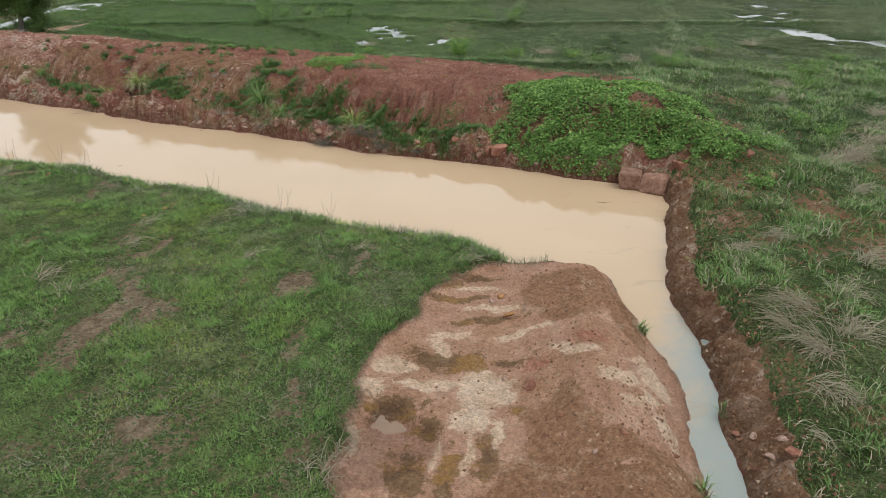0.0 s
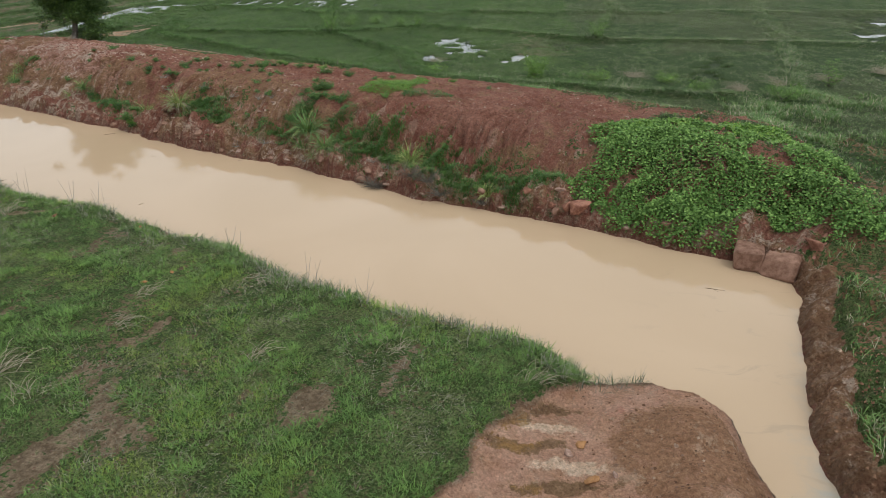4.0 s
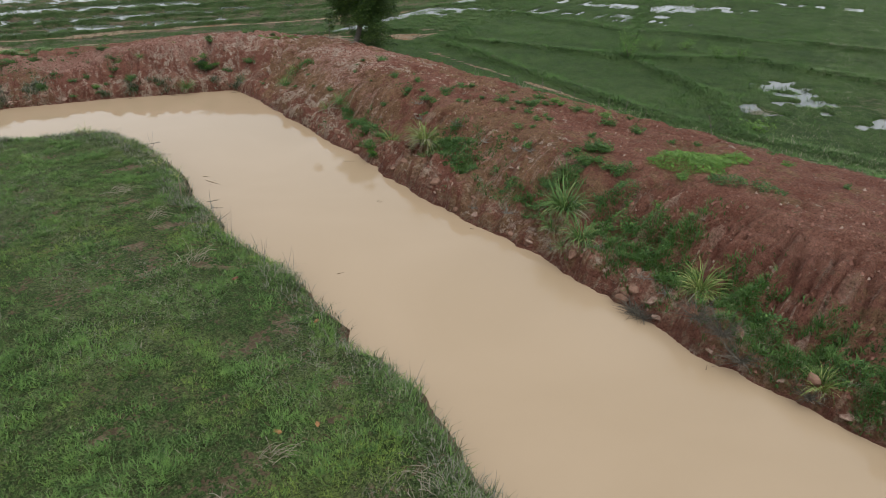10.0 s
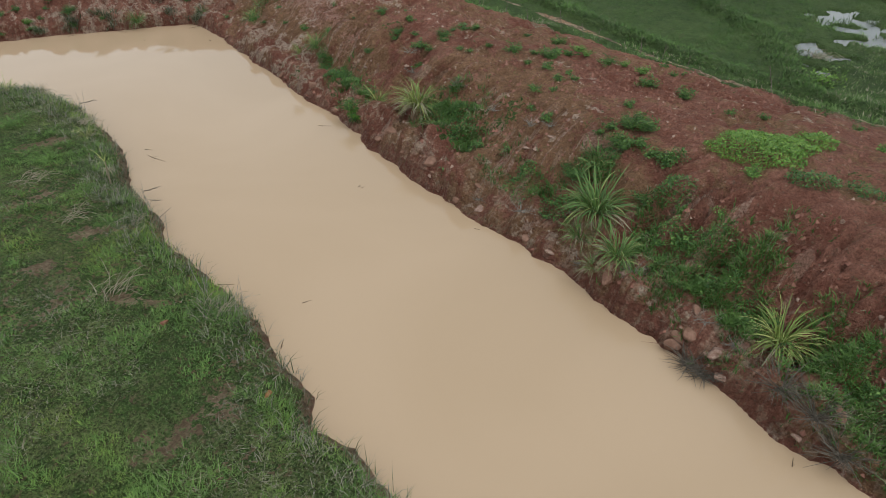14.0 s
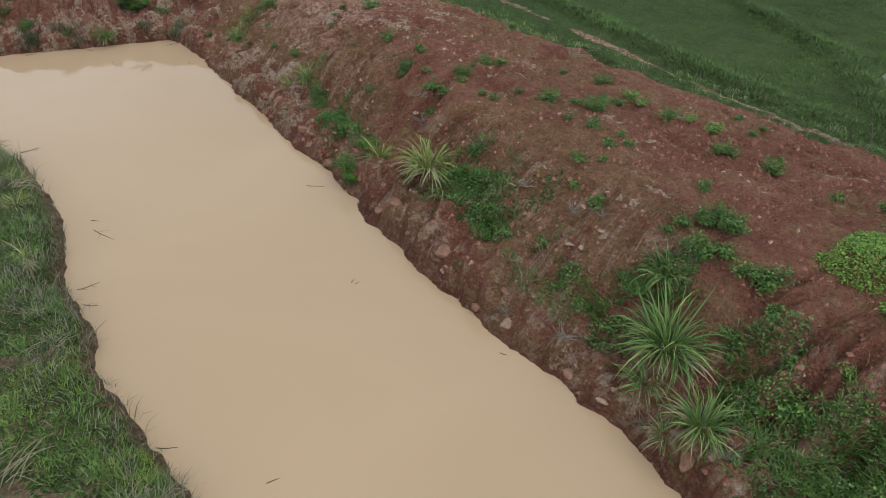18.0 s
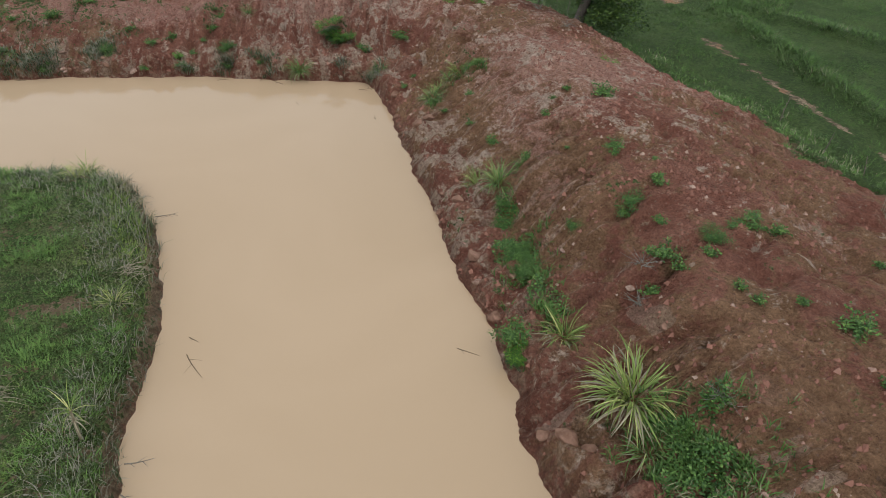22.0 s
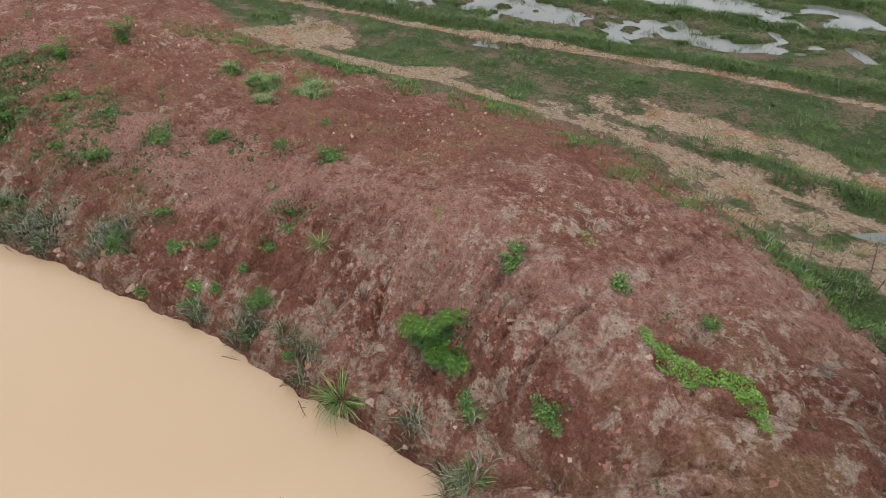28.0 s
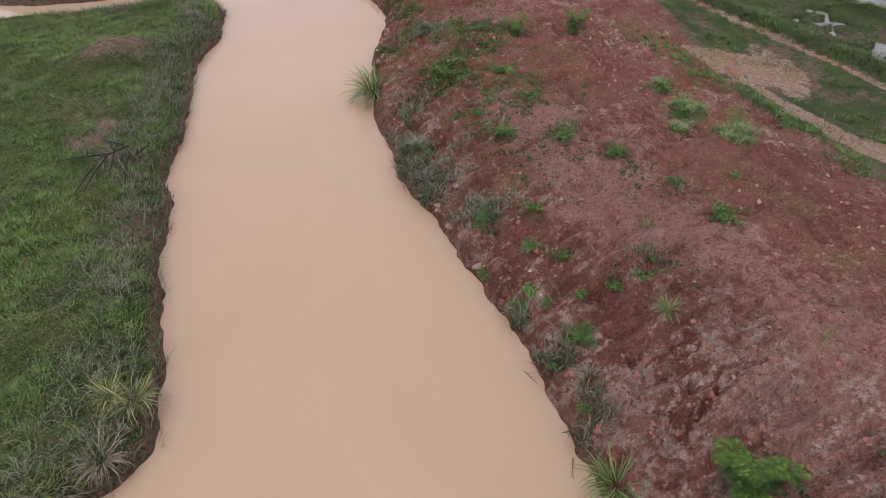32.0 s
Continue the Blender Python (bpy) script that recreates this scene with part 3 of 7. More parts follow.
def land(x, y):
    """Height of the ground and the masks that its material reads."""
    x, y = np.asarray(x, float), np.asarray(y, float)
    d_out, along = to_line(x, y, OUTER)
    d_isle, along_i = to_line(x, y, ISLE)
    d_spit, _ = to_line(x, y, SPIT, True)
    in_out = inside(x, y, OUTER)
    in_isle = inside(x, y, ISLE)
    in_spit = inside(x, y, SPIT)
    # ragged water's edge
    rag = 0.11 * fbm(x, y, 0.9, 3, 4) + 0.10 * fbm(x, y, 3.6, 9, 3)
    butt = np.abs(vnoise(along * 0.8 + 0.5 * fbm(x, y, 0.8, 5, 2), 0 * x, 6) - 0.5) * 2
    s_out = np.where(in_out, -d_out, d_out) + rag + 0.10 * (butt - 0.4) * sstep(1.6, 0.5, d_out)
    s_isle = np.where(in_spit, d_spit, np.where(in_isle, d_isle, -np.minimum(d_isle, d_spit))) + rag
    w_w = sstep(-30.5, -37, x)
    w_e = np.maximum(sstep(8, 13, x), sstep(22.3, 20.0, y) * (x > 2))
    # outer banks
    d = np.maximum(s_out, 0)
    kk = np.interp(x, *BACK_WIDTH)
    dk = np.minimum(d, 4) + np.maximum(d - 4, 0) * kk
    zn = np.interp(dk, *PROFILE_N)
    zw = np.interp(dk, *PROFILE_W)
    ze = np.interp(d + 0.5 * fbm(x, y, 0.55, 197, 3) * sstep(0.1, 0.6, d), *PROFILE_E)
    near_corner = sstep(9, 2, np.hypot(x + 32.5, y - 38.5))
    zw = zw * (1 + 0.32 * near_corner)
    zb = zn * (1 - w_w) + zw * w_w
    zb = zb * (1 - w_e) + ze * w_e
    bank = sstep(0.1, 0.8, zb) * sstep(12, 9.5, dk)
    slope_zone = sstep(0.7, 1.4, d) * sstep(4.2, 2.8, d)
    rills_at = np.clip(sstep(-7.5, -5.5, x) * sstep(0.6, -0.8, x) + sstep(-21.5, -19.5, x) * sstep(-13.0, -15.0, x) + sstep(7.5, 4.5, np.hypot(x + 31, y - 36.8)) + 0.35, 0, 1)
    warp = 0.8 * fbm(x, y, 0.7, 21, 2)
    rill = np.abs(vnoise(along * 1.7 + warp, d * 0.3, 31) - 0.5) * 2
    rill2 = np.abs(vnoise(along * 3.9 + 2 * warp, d * 0.5, 33) - 0.5) * 2
    zb -= ((1 - rill) ** 3 * 0.42 + (1 - rill2) ** 3 * 0.34 - 0.13) * slope_zone * rills_at * (1 - w_e)
    zb += bank * (0.16 * fbm(x, y, 0.35, 41, 3) + 0.12 * fbm(x, y, 1.3, 45, 4) + 0.10 * fbm(x, y, 4.1, 47, 2))
    gully = np.abs(vnoise(x * 0.9 + 0.9 * fbm(x, y, 0.9, 161, 3), y * 0.9 + 0.9 * fbm(x, y, 0.9, 165, 3), 163) - 0.5) * 2
    gully2 = np.abs(vnoise(x * 2.2 + 0.8 * fbm(x, y, 1.7, 167, 2), y * 2.2, 169) - 0.5) * 2
    zb -= bank * sstep(0.5, 1.2, d) * ((1 - gully) ** 5 * 0.2 + (1 - gully2) ** 4 * 0.10) * sstep(-0.25, 0.25, fbm(x, y, 0.35, 171, 2) + 0.05)
    lip = sstep(0.02, 0.2, d) * sstep(1.7, 0.7, d)
    zb += lip * (0.4 * np.abs(fbm(x, y, 1.2, 51, 3)) + 0.26 * fbm(x, y, 3.3, 57, 3))
    crag = np.abs(vnoise(along * 1.9 + 0.7 * fbm(x, y, 1.1, 58, 2), d * 0.8, 59) - 0.5) * 2
    zb += lip * 0.46 * (crag - 0.45) * (1 - 0.4 * w_e)
    rib = np.abs(vnoise(along * 2.3 + d * 1.6 + 0.8 * fbm(x, y, 1.3, 191, 2), d * 0.7, 193) - 0.5) * 2
    zb += w_e * sstep(0.02, 0.15, d) * sstep(1.5, 0.5, d) * (0.34 * (rib - 0.5) + 0.16 * fbm(x, y, 2.6, 195, 3))
    vine_hump = np.exp(-((x - 5.6) / 2.6) ** 2 - ((y - 24.3) / 1.8) ** 2)
    zb += 0.3 * vine_hump * sstep(0, 0.6, d)
    # fields behind the banks
    field = sstep(10.2, 12.5, dk) * (1 - w_e * sstep(34, 24, y))
    tilt = 0.06 * fbm(x, y, 0.12, 61, 3) + 0.035 * fbm(x, y, 0.9, 65, 3)
    zb += field * tilt
    dip = np.zeros_like(x)
    for cx, cy, rx, ry, turn, deep in HOLLOWS + HOLLOWS_W:
        c, s = math.cos(radians(turn)), math.sin(radians(turn))
        u, v = (x - cx) * c + (y - cy) * s, -(x - cx) * s + (y - cy) * c
        r = np.hypot(u / rx, v / ry) + 0.8 * fbm(x, y, 0.5, 71, 3) + 2.0 * fbm(x, y, 1.3, 73, 4) + 0.5 * fbm(x, y, 0.22, 75, 2)
        dip = np.maximum(dip, deep * sstep(1.15, 0.55, r))
    zb -= field * dip
    d_dike = np.full(x.shape, 99.0)
    for line in DIKES_N:
        d_dike = np.minimum(d_dike, np.where(x > -26 - 0.2 * (y - 50), to_line(x, y, line)[0], 99))
    d_dikew = np.full(x.shape, 99.0)
    for line in DIKES_W:
        d_dikew = np.minimum(d_dikew, np.where(x < -28, to_line(x, y, line)[0], 99))
    dike_far = np.minimum(d_dike, d_dikew)
    dike = field * sstep(0.75, 0.2, dike_far + 0.25 * fbm(x, y, 0.8, 77, 2))
    zb += dike * (0.17 + 0.06 * fbm(x, y, 1.2, 79, 2))
    # the grassy island with its clay mound
    di = np.maximum(s_isle, 0)
    zi = np.interp(di, *PROFILE_I) + sstep(0, 0.4, di) * 0.05 * fbm(x, y, 0.5, 81, 3) + sstep(0.1, 0.5, di) * 0.045 * fbm(x, y, 2.6, 85, 3)
    zi += np.where(in_spit, 0.5 * sstep(0.2, 1.5, di), 0)
    zi += 0.55 * np.exp(-((x + 36.1) / 1.3) ** 2 - ((y - 14.2) / 1.0) ** 2) + sstep(0, 0.4, di) * 0.05 * fbm(x, y, 1.1, 88, 2)
    mound_x = x - 0.25 * np.sin(y * 0.5)
    mound = sstep(-0.45, 0.45, mound_x - np.interp(y, [6, 8.5, 10.4, 12.9, 14.5, 16], [-1.6, -1.55, -1.6, -0.8, 0.35, 1.5]) + 0.8 * fbm(x, y, 0.55, 91, 4)) * sstep(16.3, 15.3, y - 0.15 * x + 0.4)
    ridge = np.exp(-(np.abs((mound_x - 3.45) / 1.25)) ** 2.4) * sstep(15.9, 14.0, y) * sstep(0.0, 0.7, di)
    zi += mound * (-0.26 + 0.78 * ridge * (0.85 + 0.3 * fbm(x, y, 0.6, 95, 3)) + 0.09 * fbm(x, y, 1.3, 97, 4) * (1 - 0.5 * ridge))
    flute = np.abs(vnoise(y * 2.1 + 0.6 * fbm(x, y, 0.8, 99, 2), x * 0.5, 101) - 0.5) * 2
    zi -= mound * sstep(0.25, 0.7, ridge) * 0.16 * (1 - flute)
    zi = np.maximum(zi, np.minimum(di * 1.2, 0.16))
    puddle_n = np.hypot((x + 1.1) / 0.8, (y - 8.9) / 0.75) + 1.3 * fbm(x, y, 1.1, 103, 4)
    puddle2 = np.hypot((x + 1.5) / 0.5, (y - 8.0) / 0.4) + 1.3 * fbm(x, y, 1.1, 104, 4)
    hollow = np.maximum(sstep(1.15, 0.6, puddle_n), sstep(1.15, 0.6, puddle2))
    zi = np.where(in_isle & (mound > 0.1), zi * (1 - 0.8 * hollow) + 0.19 * 0.8 * hollow, zi)
    # below the water
    dw = np.minimum(np.minimum(d_out, d_isle), d_spit)
    deep = -np.maximum(s_out, s_isle)
    z_bed = -np.minimum(np.maximum(deep, 0) * 1.0, 0.5)
    on_bank, isle_land = s_out > 0, (s_isle > 0) & (s_out <= 0)
    z = np.where(on_bank, zb, np.where(isle_land, zi, z_bed))
    # masks: grass, pale, red / wet, sand, gravel
    g_bank = 0.02 + 0.42 * fbm(x, y, 0.9, 111, 4)
    green_band = sstep(0.8, 1.3, d) * sstep(3.0, 2.0, d) * sstep(0.05, 0.3, fbm(x, y, 0.3, 115, 3) + 0.16) * sstep(-22.5, -20, x)
    g_bank = g_bank + 0.5 * green_band * (1 - 0.6 * rills_at)
    g_east = 0.78 + 0.75 * fbm(x, y, 0.6, 117, 4)
    g_east = np.where(d < 0.6 + 0.5 * fbm(x, y, 0.5, 118, 2), 0.05, g_east)
    vine_zone = sstep(0.8, 3.6, x + 2.6 * fbm(x, y, 0.45, 173, 3)) * sstep(0.3, 0.8, d) * sstep(22, 23, y)
    g_bank = np.maximum(g_bank, vine_zone * (0.6 + 0.9 * fbm(x, y, 0.7, 175, 3)))
    g_bank += (0.1 + 0.5 * sstep(-35, -41, x)) * (0.5 + 1.3 * fbm(x, y, 0.7, 119, 3)) * sstep(7.0, 3.0, d) * w_w
    g_field = 0.95 + 0.3 * fbm(x, y, 0.3, 121, 3) - w_w * (1 - dike) * (0.32 - 0.55 * fbm(x, y, 1.3, 207, 4))
    d_path, d_path2 = to_line(x, y, PATH_W)[0], to_line(x, y, PATH_FAR)[0]
    near_foot = sstep(9.4, 10.6, dk) * sstep(3.6, 2.2, d_path) * sstep(-43.5, -40, x) * (x < -27)
    pan = sstep(1.2, 0.7, np.hypot(((x + 38.8) * 0.66 + (y - 44.7) * 0.75) / 2.6, (-(x + 38.8) * 0.75 + (y - 44.7) * 0.66) / 0.7) + 0.7 * fbm(x, y, 0.9, 122, 3))
    sandy_w = np.clip(near_foot * (0.5 + 1.1 * fbm(x, y, 1.3, 123, 4)) * 1.2 + pan * (0.6 + fbm(x, y, 1.3, 124, 3)), 0, 1)
    path = np.maximum(1.0 * sstep(0.44, 0.18, d_path + 0.3 * fbm(x, y, 0.8, 125, 3)), 1.0 * sstep(0.30, 0.12, d_path2 + 0.2 * fbm(x, y, 0.8, 126, 3))) * (x < -27)
    path = np.maximum(path, 0.6 * sstep(0.24, 0.08, to_line(x, y, TRACK_N)[0] + 0.3 * fbm(x, y, 0.9, 209, 3)))
    patch = sstep(1.2, 0.7, np.hypot((x + 47.6) / 1.9, (y - 32.0) / 2.3) + 0.6 * fbm(x, y, 0.8, 127, 3)) + sstep(1.2, 0.7, np.hypot((x + 43.9) / 0.6, (y - 36.3) / 1.5) + 0.6 * fbm(x, y, 0.8, 128, 3))
    sand = np.clip(np.maximum(np.maximum(path, sandy_w), patch), 0, 1) * (1 - 0.5 * dike)
    foot = sstep(9.2, 10.4, dk + 0.8 * fbm(x, y, 0.5, 129, 3))
    g_out = g_bank * (1 - w_e) + g_east * w_e
    g_out = g_out * (1 - foot) + g_field * foot
    g_out = g_out - 0.85 * sstep(0.1, 0.7, sand)
    g_out = g_out - 0.2 * foot * w_w * sstep(0.05, 0.4, fbm(x, y, 0.75, 199, 4) + 0.05) * (1 - dike)
    ax, ay = x * 0.95 - y * 0.3, x * 0.3 + y * 0.95
    g_isle = 0.84 + 0.22 * fbm(x, y, 0.42, 131, 4) + 0.34 * fbm(ax * 3.2, ay, 0.32, 133, 4) + 0.2 * fbm(x, y, 1.9, 135, 3)
    bare = sstep(0.33, 0.46, fbm(ax * 1.8, ay, 0.5, 137, 4)) * 0.42
    g_isle = np.where(di < 0.22, 0.25, g_isle - bare) * (1 - sstep(0.15, 0.6, mound))
    knoll = np.exp(-((x + 36.1) / 1.2) ** 2 - ((y - 14.2) / 0.9) ** 2)
    g_isle = g_isle - 0.9 * knoll
    grass = np.clip(np.where(on_bank, g_out, np.where(isle_land, g_isle, 0)), 0, 1.3)
    wx, wy = x + 0.5 * fbm(x, y, 0.8, 181, 4), y + 0.42 * fbm(x, y, 0.9, 185, 4)
    red_b = 0.5 + 0.6 * fbm(x, y, 0.28, 141, 4) + 0.25 * rills_at * slope_zone - 0.5 * sstep(4.5, 1.5, np.abs(x + 26) + np.abs(y - 37.0) * 0.6)
    red = np.where(on_bank, red_b * (1 - w_e) + 0.12 * w_e, np.where(mound > 0.3, 0.05 + 0.8 * spot0(wx, wy, 3.1, 11.5, 0.6, 0.35) + 0.8 * spot0(wx, wy, 1.85, 10.9, 0.35, 0.25) + 0.5 * spot0(wx, wy, 2.1, 14.5, 0.8, 0.4), -0.4))
    pale_b = 0.16 + 0.27 * sstep(-16, -22, x) * (1 - w_w) + 0.45 * fbm(x, y, 0.5, 145, 4) + 0.2 * lip - 0.25 * rills_at * slope_zone * (x > -24) + 0.1 * w_w + 0.4 * spot0(x, y, -23.6, 37.6, 1.5, 1.1) + 0.45 * spot0(x, y, -19.5, 36.3, 2.2, 1.0) + 0.35 * spot0(x, y, -31.5, 37.5, 2.0, 1.2)

    def blots(spots):
        """How far inside any of some uneven blots (x, y, half sizes)."""
        out = np.zeros_like(x)
        for cx, cy, rx, ry in spots:
            out = np.maximum(out, 1.25 - np.hypot((wx - cx) / rx, (wy - cy) / ry) * 0.75)
        return np.clip(out, 0, 1)

    pale_b = pale_b + 0.75 * sstep(0.25, 0.8, blots([(px, py, 0.11 + 0.012 * (i % 9), 0.08 + 0.01 * (i % 7)) for i, (px, py) in enumerate(PALE_AT)]))
    cream = blots(CREAM)
    pale_m = 0.2 * cream + 0.75 * sstep(0.3, 0.9, cream) + 0.12 * fbm(x, y, 1.4, 147, 3)
    pale = np.where(on_bank, pale_b * (1 - w_e) + 0.36 * w_e, np.where(mound > 0.3, pale_m, 0.4))
    # where the soil is orange loam, salmon on the crest, or rusty mud on the mound
    def spot(cx, cy, rx, ry, turn=0.0):
        c, s = math.cos(radians(turn)), math.sin(radians(turn))
        u, v = (x - cx) * c + (y - cy) * s, -(x - cx) * s + (y - cy) * c
        return np.exp(-((u / rx) ** 2 + (v / ry) ** 2))
    loam_b = 0.30 + 0.12 * sstep(-28, -24, x) + 0.5 * fbm(x, y, 0.22, 151, 3) + 1.0 * spot(-24.6, 36.4, 4.0, 2.0, -20) + 0.55 * spot(-18.5, 33.6, 3.0, 0.9, -22) + 0.5 * spot(-10.5, 31.0, 2.5, 1.2, -20) - 0.2 * spot(-30, 36.5, 3.5, 3) - 0.5 * spot(-3, 28, 4, 2)
    crest_b = sstep(1.0, 3.0, d) * (0.0 + 0.8 * fbm(x, y, 0.42, 153, 4) + 0.95 * sstep(-15, -23, x) * (1 - 0.35 * w_w) - 0.55 * spot(-8.5, 32.5, 4.5, 3) - 0.4 * w_w * sstep(4.0, 6.5, d) - 0.45 * spot(-27, 39, 3.2, 2.5) - 0.35 * spot(-31.5, 38.8, 3, 2.5) + 0.1 * w_w * sstep(1.6, 3.0, d)) - 0.02
    loam_m = sstep(-0.2, 0.35, (x - 1.75) * 0.6 + (9.75 - y) * 0.42 + 0.8 * fbm(x, y, 0.7, 155, 4)) * sstep(10.9, 9.7, y) * sstep(0.35, -0.25, (x - 3.3) * 0.7 + (y - 8.9) * 0.62 + 0.7 * fbm(x, y, 0.9, 156, 3)) + 0.85 * sstep(0.2, 0.7, blots([(3.2, 13.6, 1.2, 1.3), (4.3, 12.6, 0.35, 1.4), (2.6, 12.5, 0.5, 0.4)]))
    loam_m = loam_m * (1 - 0.8 * sstep(0.5, 0.9, blots([(1.9, 7.75, 0.2, 0.16), (2.45, 8.3, 0.24, 0.14), (2.1, 8.9, 0.16, 0.12), (3.0, 7.9, 0.3, 0.12), (2.9, 9.0, 0.2, 0.2)])))
    rust_m = blots(MUD)
    scrub = sstep(-6, 3, x - 0.25 * (y - 45)) * sstep(-0.22, 0.22, fbm(x, y, 0.16, 187, 4) + 0.08) * (y > 30) + 0.9 * sstep(10, 13, x) * sstep(0.02, 0.3, fbm(x, y, 0.3, 189, 3)) * (y < 32)
    loam = np.where(on_bank, loam_b * (1 - w_e) + 1.0 * w_e, loam_m)
    wet = np.where(dw < 0.28, sstep(0.28, 0.05, dw) * 0.8, 0)
    wet = np.maximum(wet, np.where(in_isle, hollow * sstep(0.3, 0.8, mound) * 0.8, 0))
    wet = np.maximum(wet, np.where(on_bank & (w_e > 0.5), sstep(0.4, 0.1, d) * 0.2, 0))
    wet = np.maximum(wet, field * sstep(0.03, 0.12, dip) * 0.6)
    out = dict(z=z, d=d, di=di, along=along, grass=grass, pale=np.clip(pale, 0, 1.2), red=np.clip(red, -0.5, 1.2), wet=np.clip(wet, 0, 1), sand=np.clip(sand, 0, 1), mound=mound * in_isle, bank=on_bank,
               isle=isle_land, rust=np.clip(rust_m * in_isle, 0, 1), loam=np.clip(loam, -0.5, 1.2), crest=np.clip(np.where(on_bank, crest_b * (1 - w_e), 0), -0.3, 1.2), field=field * on_bank, w_w=w_w, w_e=w_e, dike=dike * on_bank, dip=dip * field * on_bank, water=~on_bank & ~isle_land, vine=vine_zone * on_bank, foot=foot * on_bank, scrub=scrub * on_bank)
    return out


def spot0(x, y, cx, cy, rx, ry):
    return np.exp(-((x - cx) / rx) ** 2 - ((y - cy) / ry) ** 2)


def stops(lo, hi, step, far_lo, far_hi, grow=1.075):
    """Grid lines: even between lo and hi, then ever wider out to the far ends."""
    mid = list(np.arange(lo, hi + step / 2, step))
    up, s = [], step
    while (up[-1] if up else hi) < far_hi:
        s *= grow
        up.append((up[-1] if up else mid[-1]) + s)
    down, s = [], step
    while (down[-1] if down else lo) > far_lo:
        s *= grow
        down.append((down[-1] if down else mid[0]) - s)
    return np.array(down[::-1] + mid + up)


def mesh_from(name, verts, faces, mats, smooth=False):
    """A mesh from numpy arrays of corners and of triangles or quads."""
    me = bpy.data.meshes.new(name)
    n, k = faces.shape
    me.vertices.add(len(verts))
    me.vertices.foreach_set("co", np.ascontiguousarray(verts, dtype=np.float32).ravel())
    me.loops.add(n * k)
    me.loops.foreach_set("vertex_index", np.ascontiguousarray(faces, dtype=np.int32).ravel())
    me.polygons.add(n)
    me.polygons.foreach_set("loop_start", np.arange(0, n * k, k, dtype=np.int32))
    me.update(calc_edges=True)
    for mt in mats if isinstance(mats, (list, tuple)) else [mats]:
        me.materials.append(mt)
    me.polygons.foreach_set("use_smooth", np.full(n, smooth))
    return me


gx = stops(-46.5, 9, 0.09, -1600, 1600, 1.05)
gy = stops(7, 42, 0.09, -1600, 1600, 1.05)
GX, GY = np.meshgrid(gx, gy)
LAND = land(GX.ravel(), GY.ravel())
nx, ny = len(gx), len(gy)
idx = np.arange(nx * ny).reshape(ny, nx)
quads = np.stack([idx[:-1, :-1], idx[:-1, 1:], idx[1:, 1:], idx[1:, :-1]], -1).reshape(-1, 4)
ground_mesh = mesh_from("ground", np.stack([GX.ravel(), GY.ravel(), LAND["z"]], 1), quads, MAT_GROUND, True)
for layer, keys in (("zone_a", ("grass", "pale", "red")), ("zone_b", ("wet", "sand", "mound")), ("zone_c", ("along", "d", "isle")), ("zone_d", ("rust", "loam", "crest")), ("zone_e", ("foot", "scrub", "vine"))):
    at = ground_mesh.color_attributes.new(layer, "FLOAT_COLOR", "POINT")
    rgba = np.ones((nx * ny, 4), np.float32)
    for i, k in enumerate(keys):
        rgba[:, i] = LAND[k]
    at.data.foreach_set("color", rgba.ravel())


def land_at(x, y):
    """The land read off the built ground, between its corners."""
    x, y = np.asarray(x, float), np.asarray(y, float)
    i, j = np.clip(np.searchsorted(gx, x) - 1, 0, nx - 2), np.clip(np.searchsorted(gy, y) - 1, 0, ny - 2)
    u, v = (x - gx[i]) / (gx[i + 1] - gx[i]), (y - gy[j]) / (gy[j + 1] - gy[j])
    a = j * nx + i
    out = {}
    for k in LAND:
        q = LAND[k].astype(float)
        out[k] = (q[a] * (1 - u) + q[a + 1] * u) * (1 - v) + (q[a + nx] * (1 - u) + q[a + nx + 1] * u) * v
        if LAND[k].dtype == bool:
            out[k] = out[k] > 0.5
    return out


ground = tagged(new("ground", ground_mesh), "red clay banks, grassy island and flat green fields", "ground", kind="structure")


def sheet(name, x0, y0, x1, y1, z, mat, label, cat="water"):
    """A flat sheet of water."""
    v = np.array([(x0, y0, z), (x1, y0, z), (x1, y1, z), (x0, y1, z)])
    return tagged(new(name, mesh_from(name, v, np.array([[0, 1, 2, 3]]), mat)), label, cat, kind="structure")


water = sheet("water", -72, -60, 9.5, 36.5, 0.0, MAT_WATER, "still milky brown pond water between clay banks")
field_water = sheet("water_field", -34, 40, 60, 130, 0.405, MAT_PADDY, "shallow rainwater standing in the grassy field")
paddy_water = sheet("water_paddy", -160, 31, -42.5, 130, 0.13, MAT_PADDY, "pale shallow water standing in flooded paddies")
MAT_PUDDLE = water_material("mud_puddle", (0.17, 0.110, 0.074), (0.22, 0.145, 0.098), 0.3, 0.04)
puddle = sheet("water_puddle", -2.6, 6.5, 0.6, 10.4, 0.215, MAT_PUDDLE, "rusty brown rain puddle on the clay")


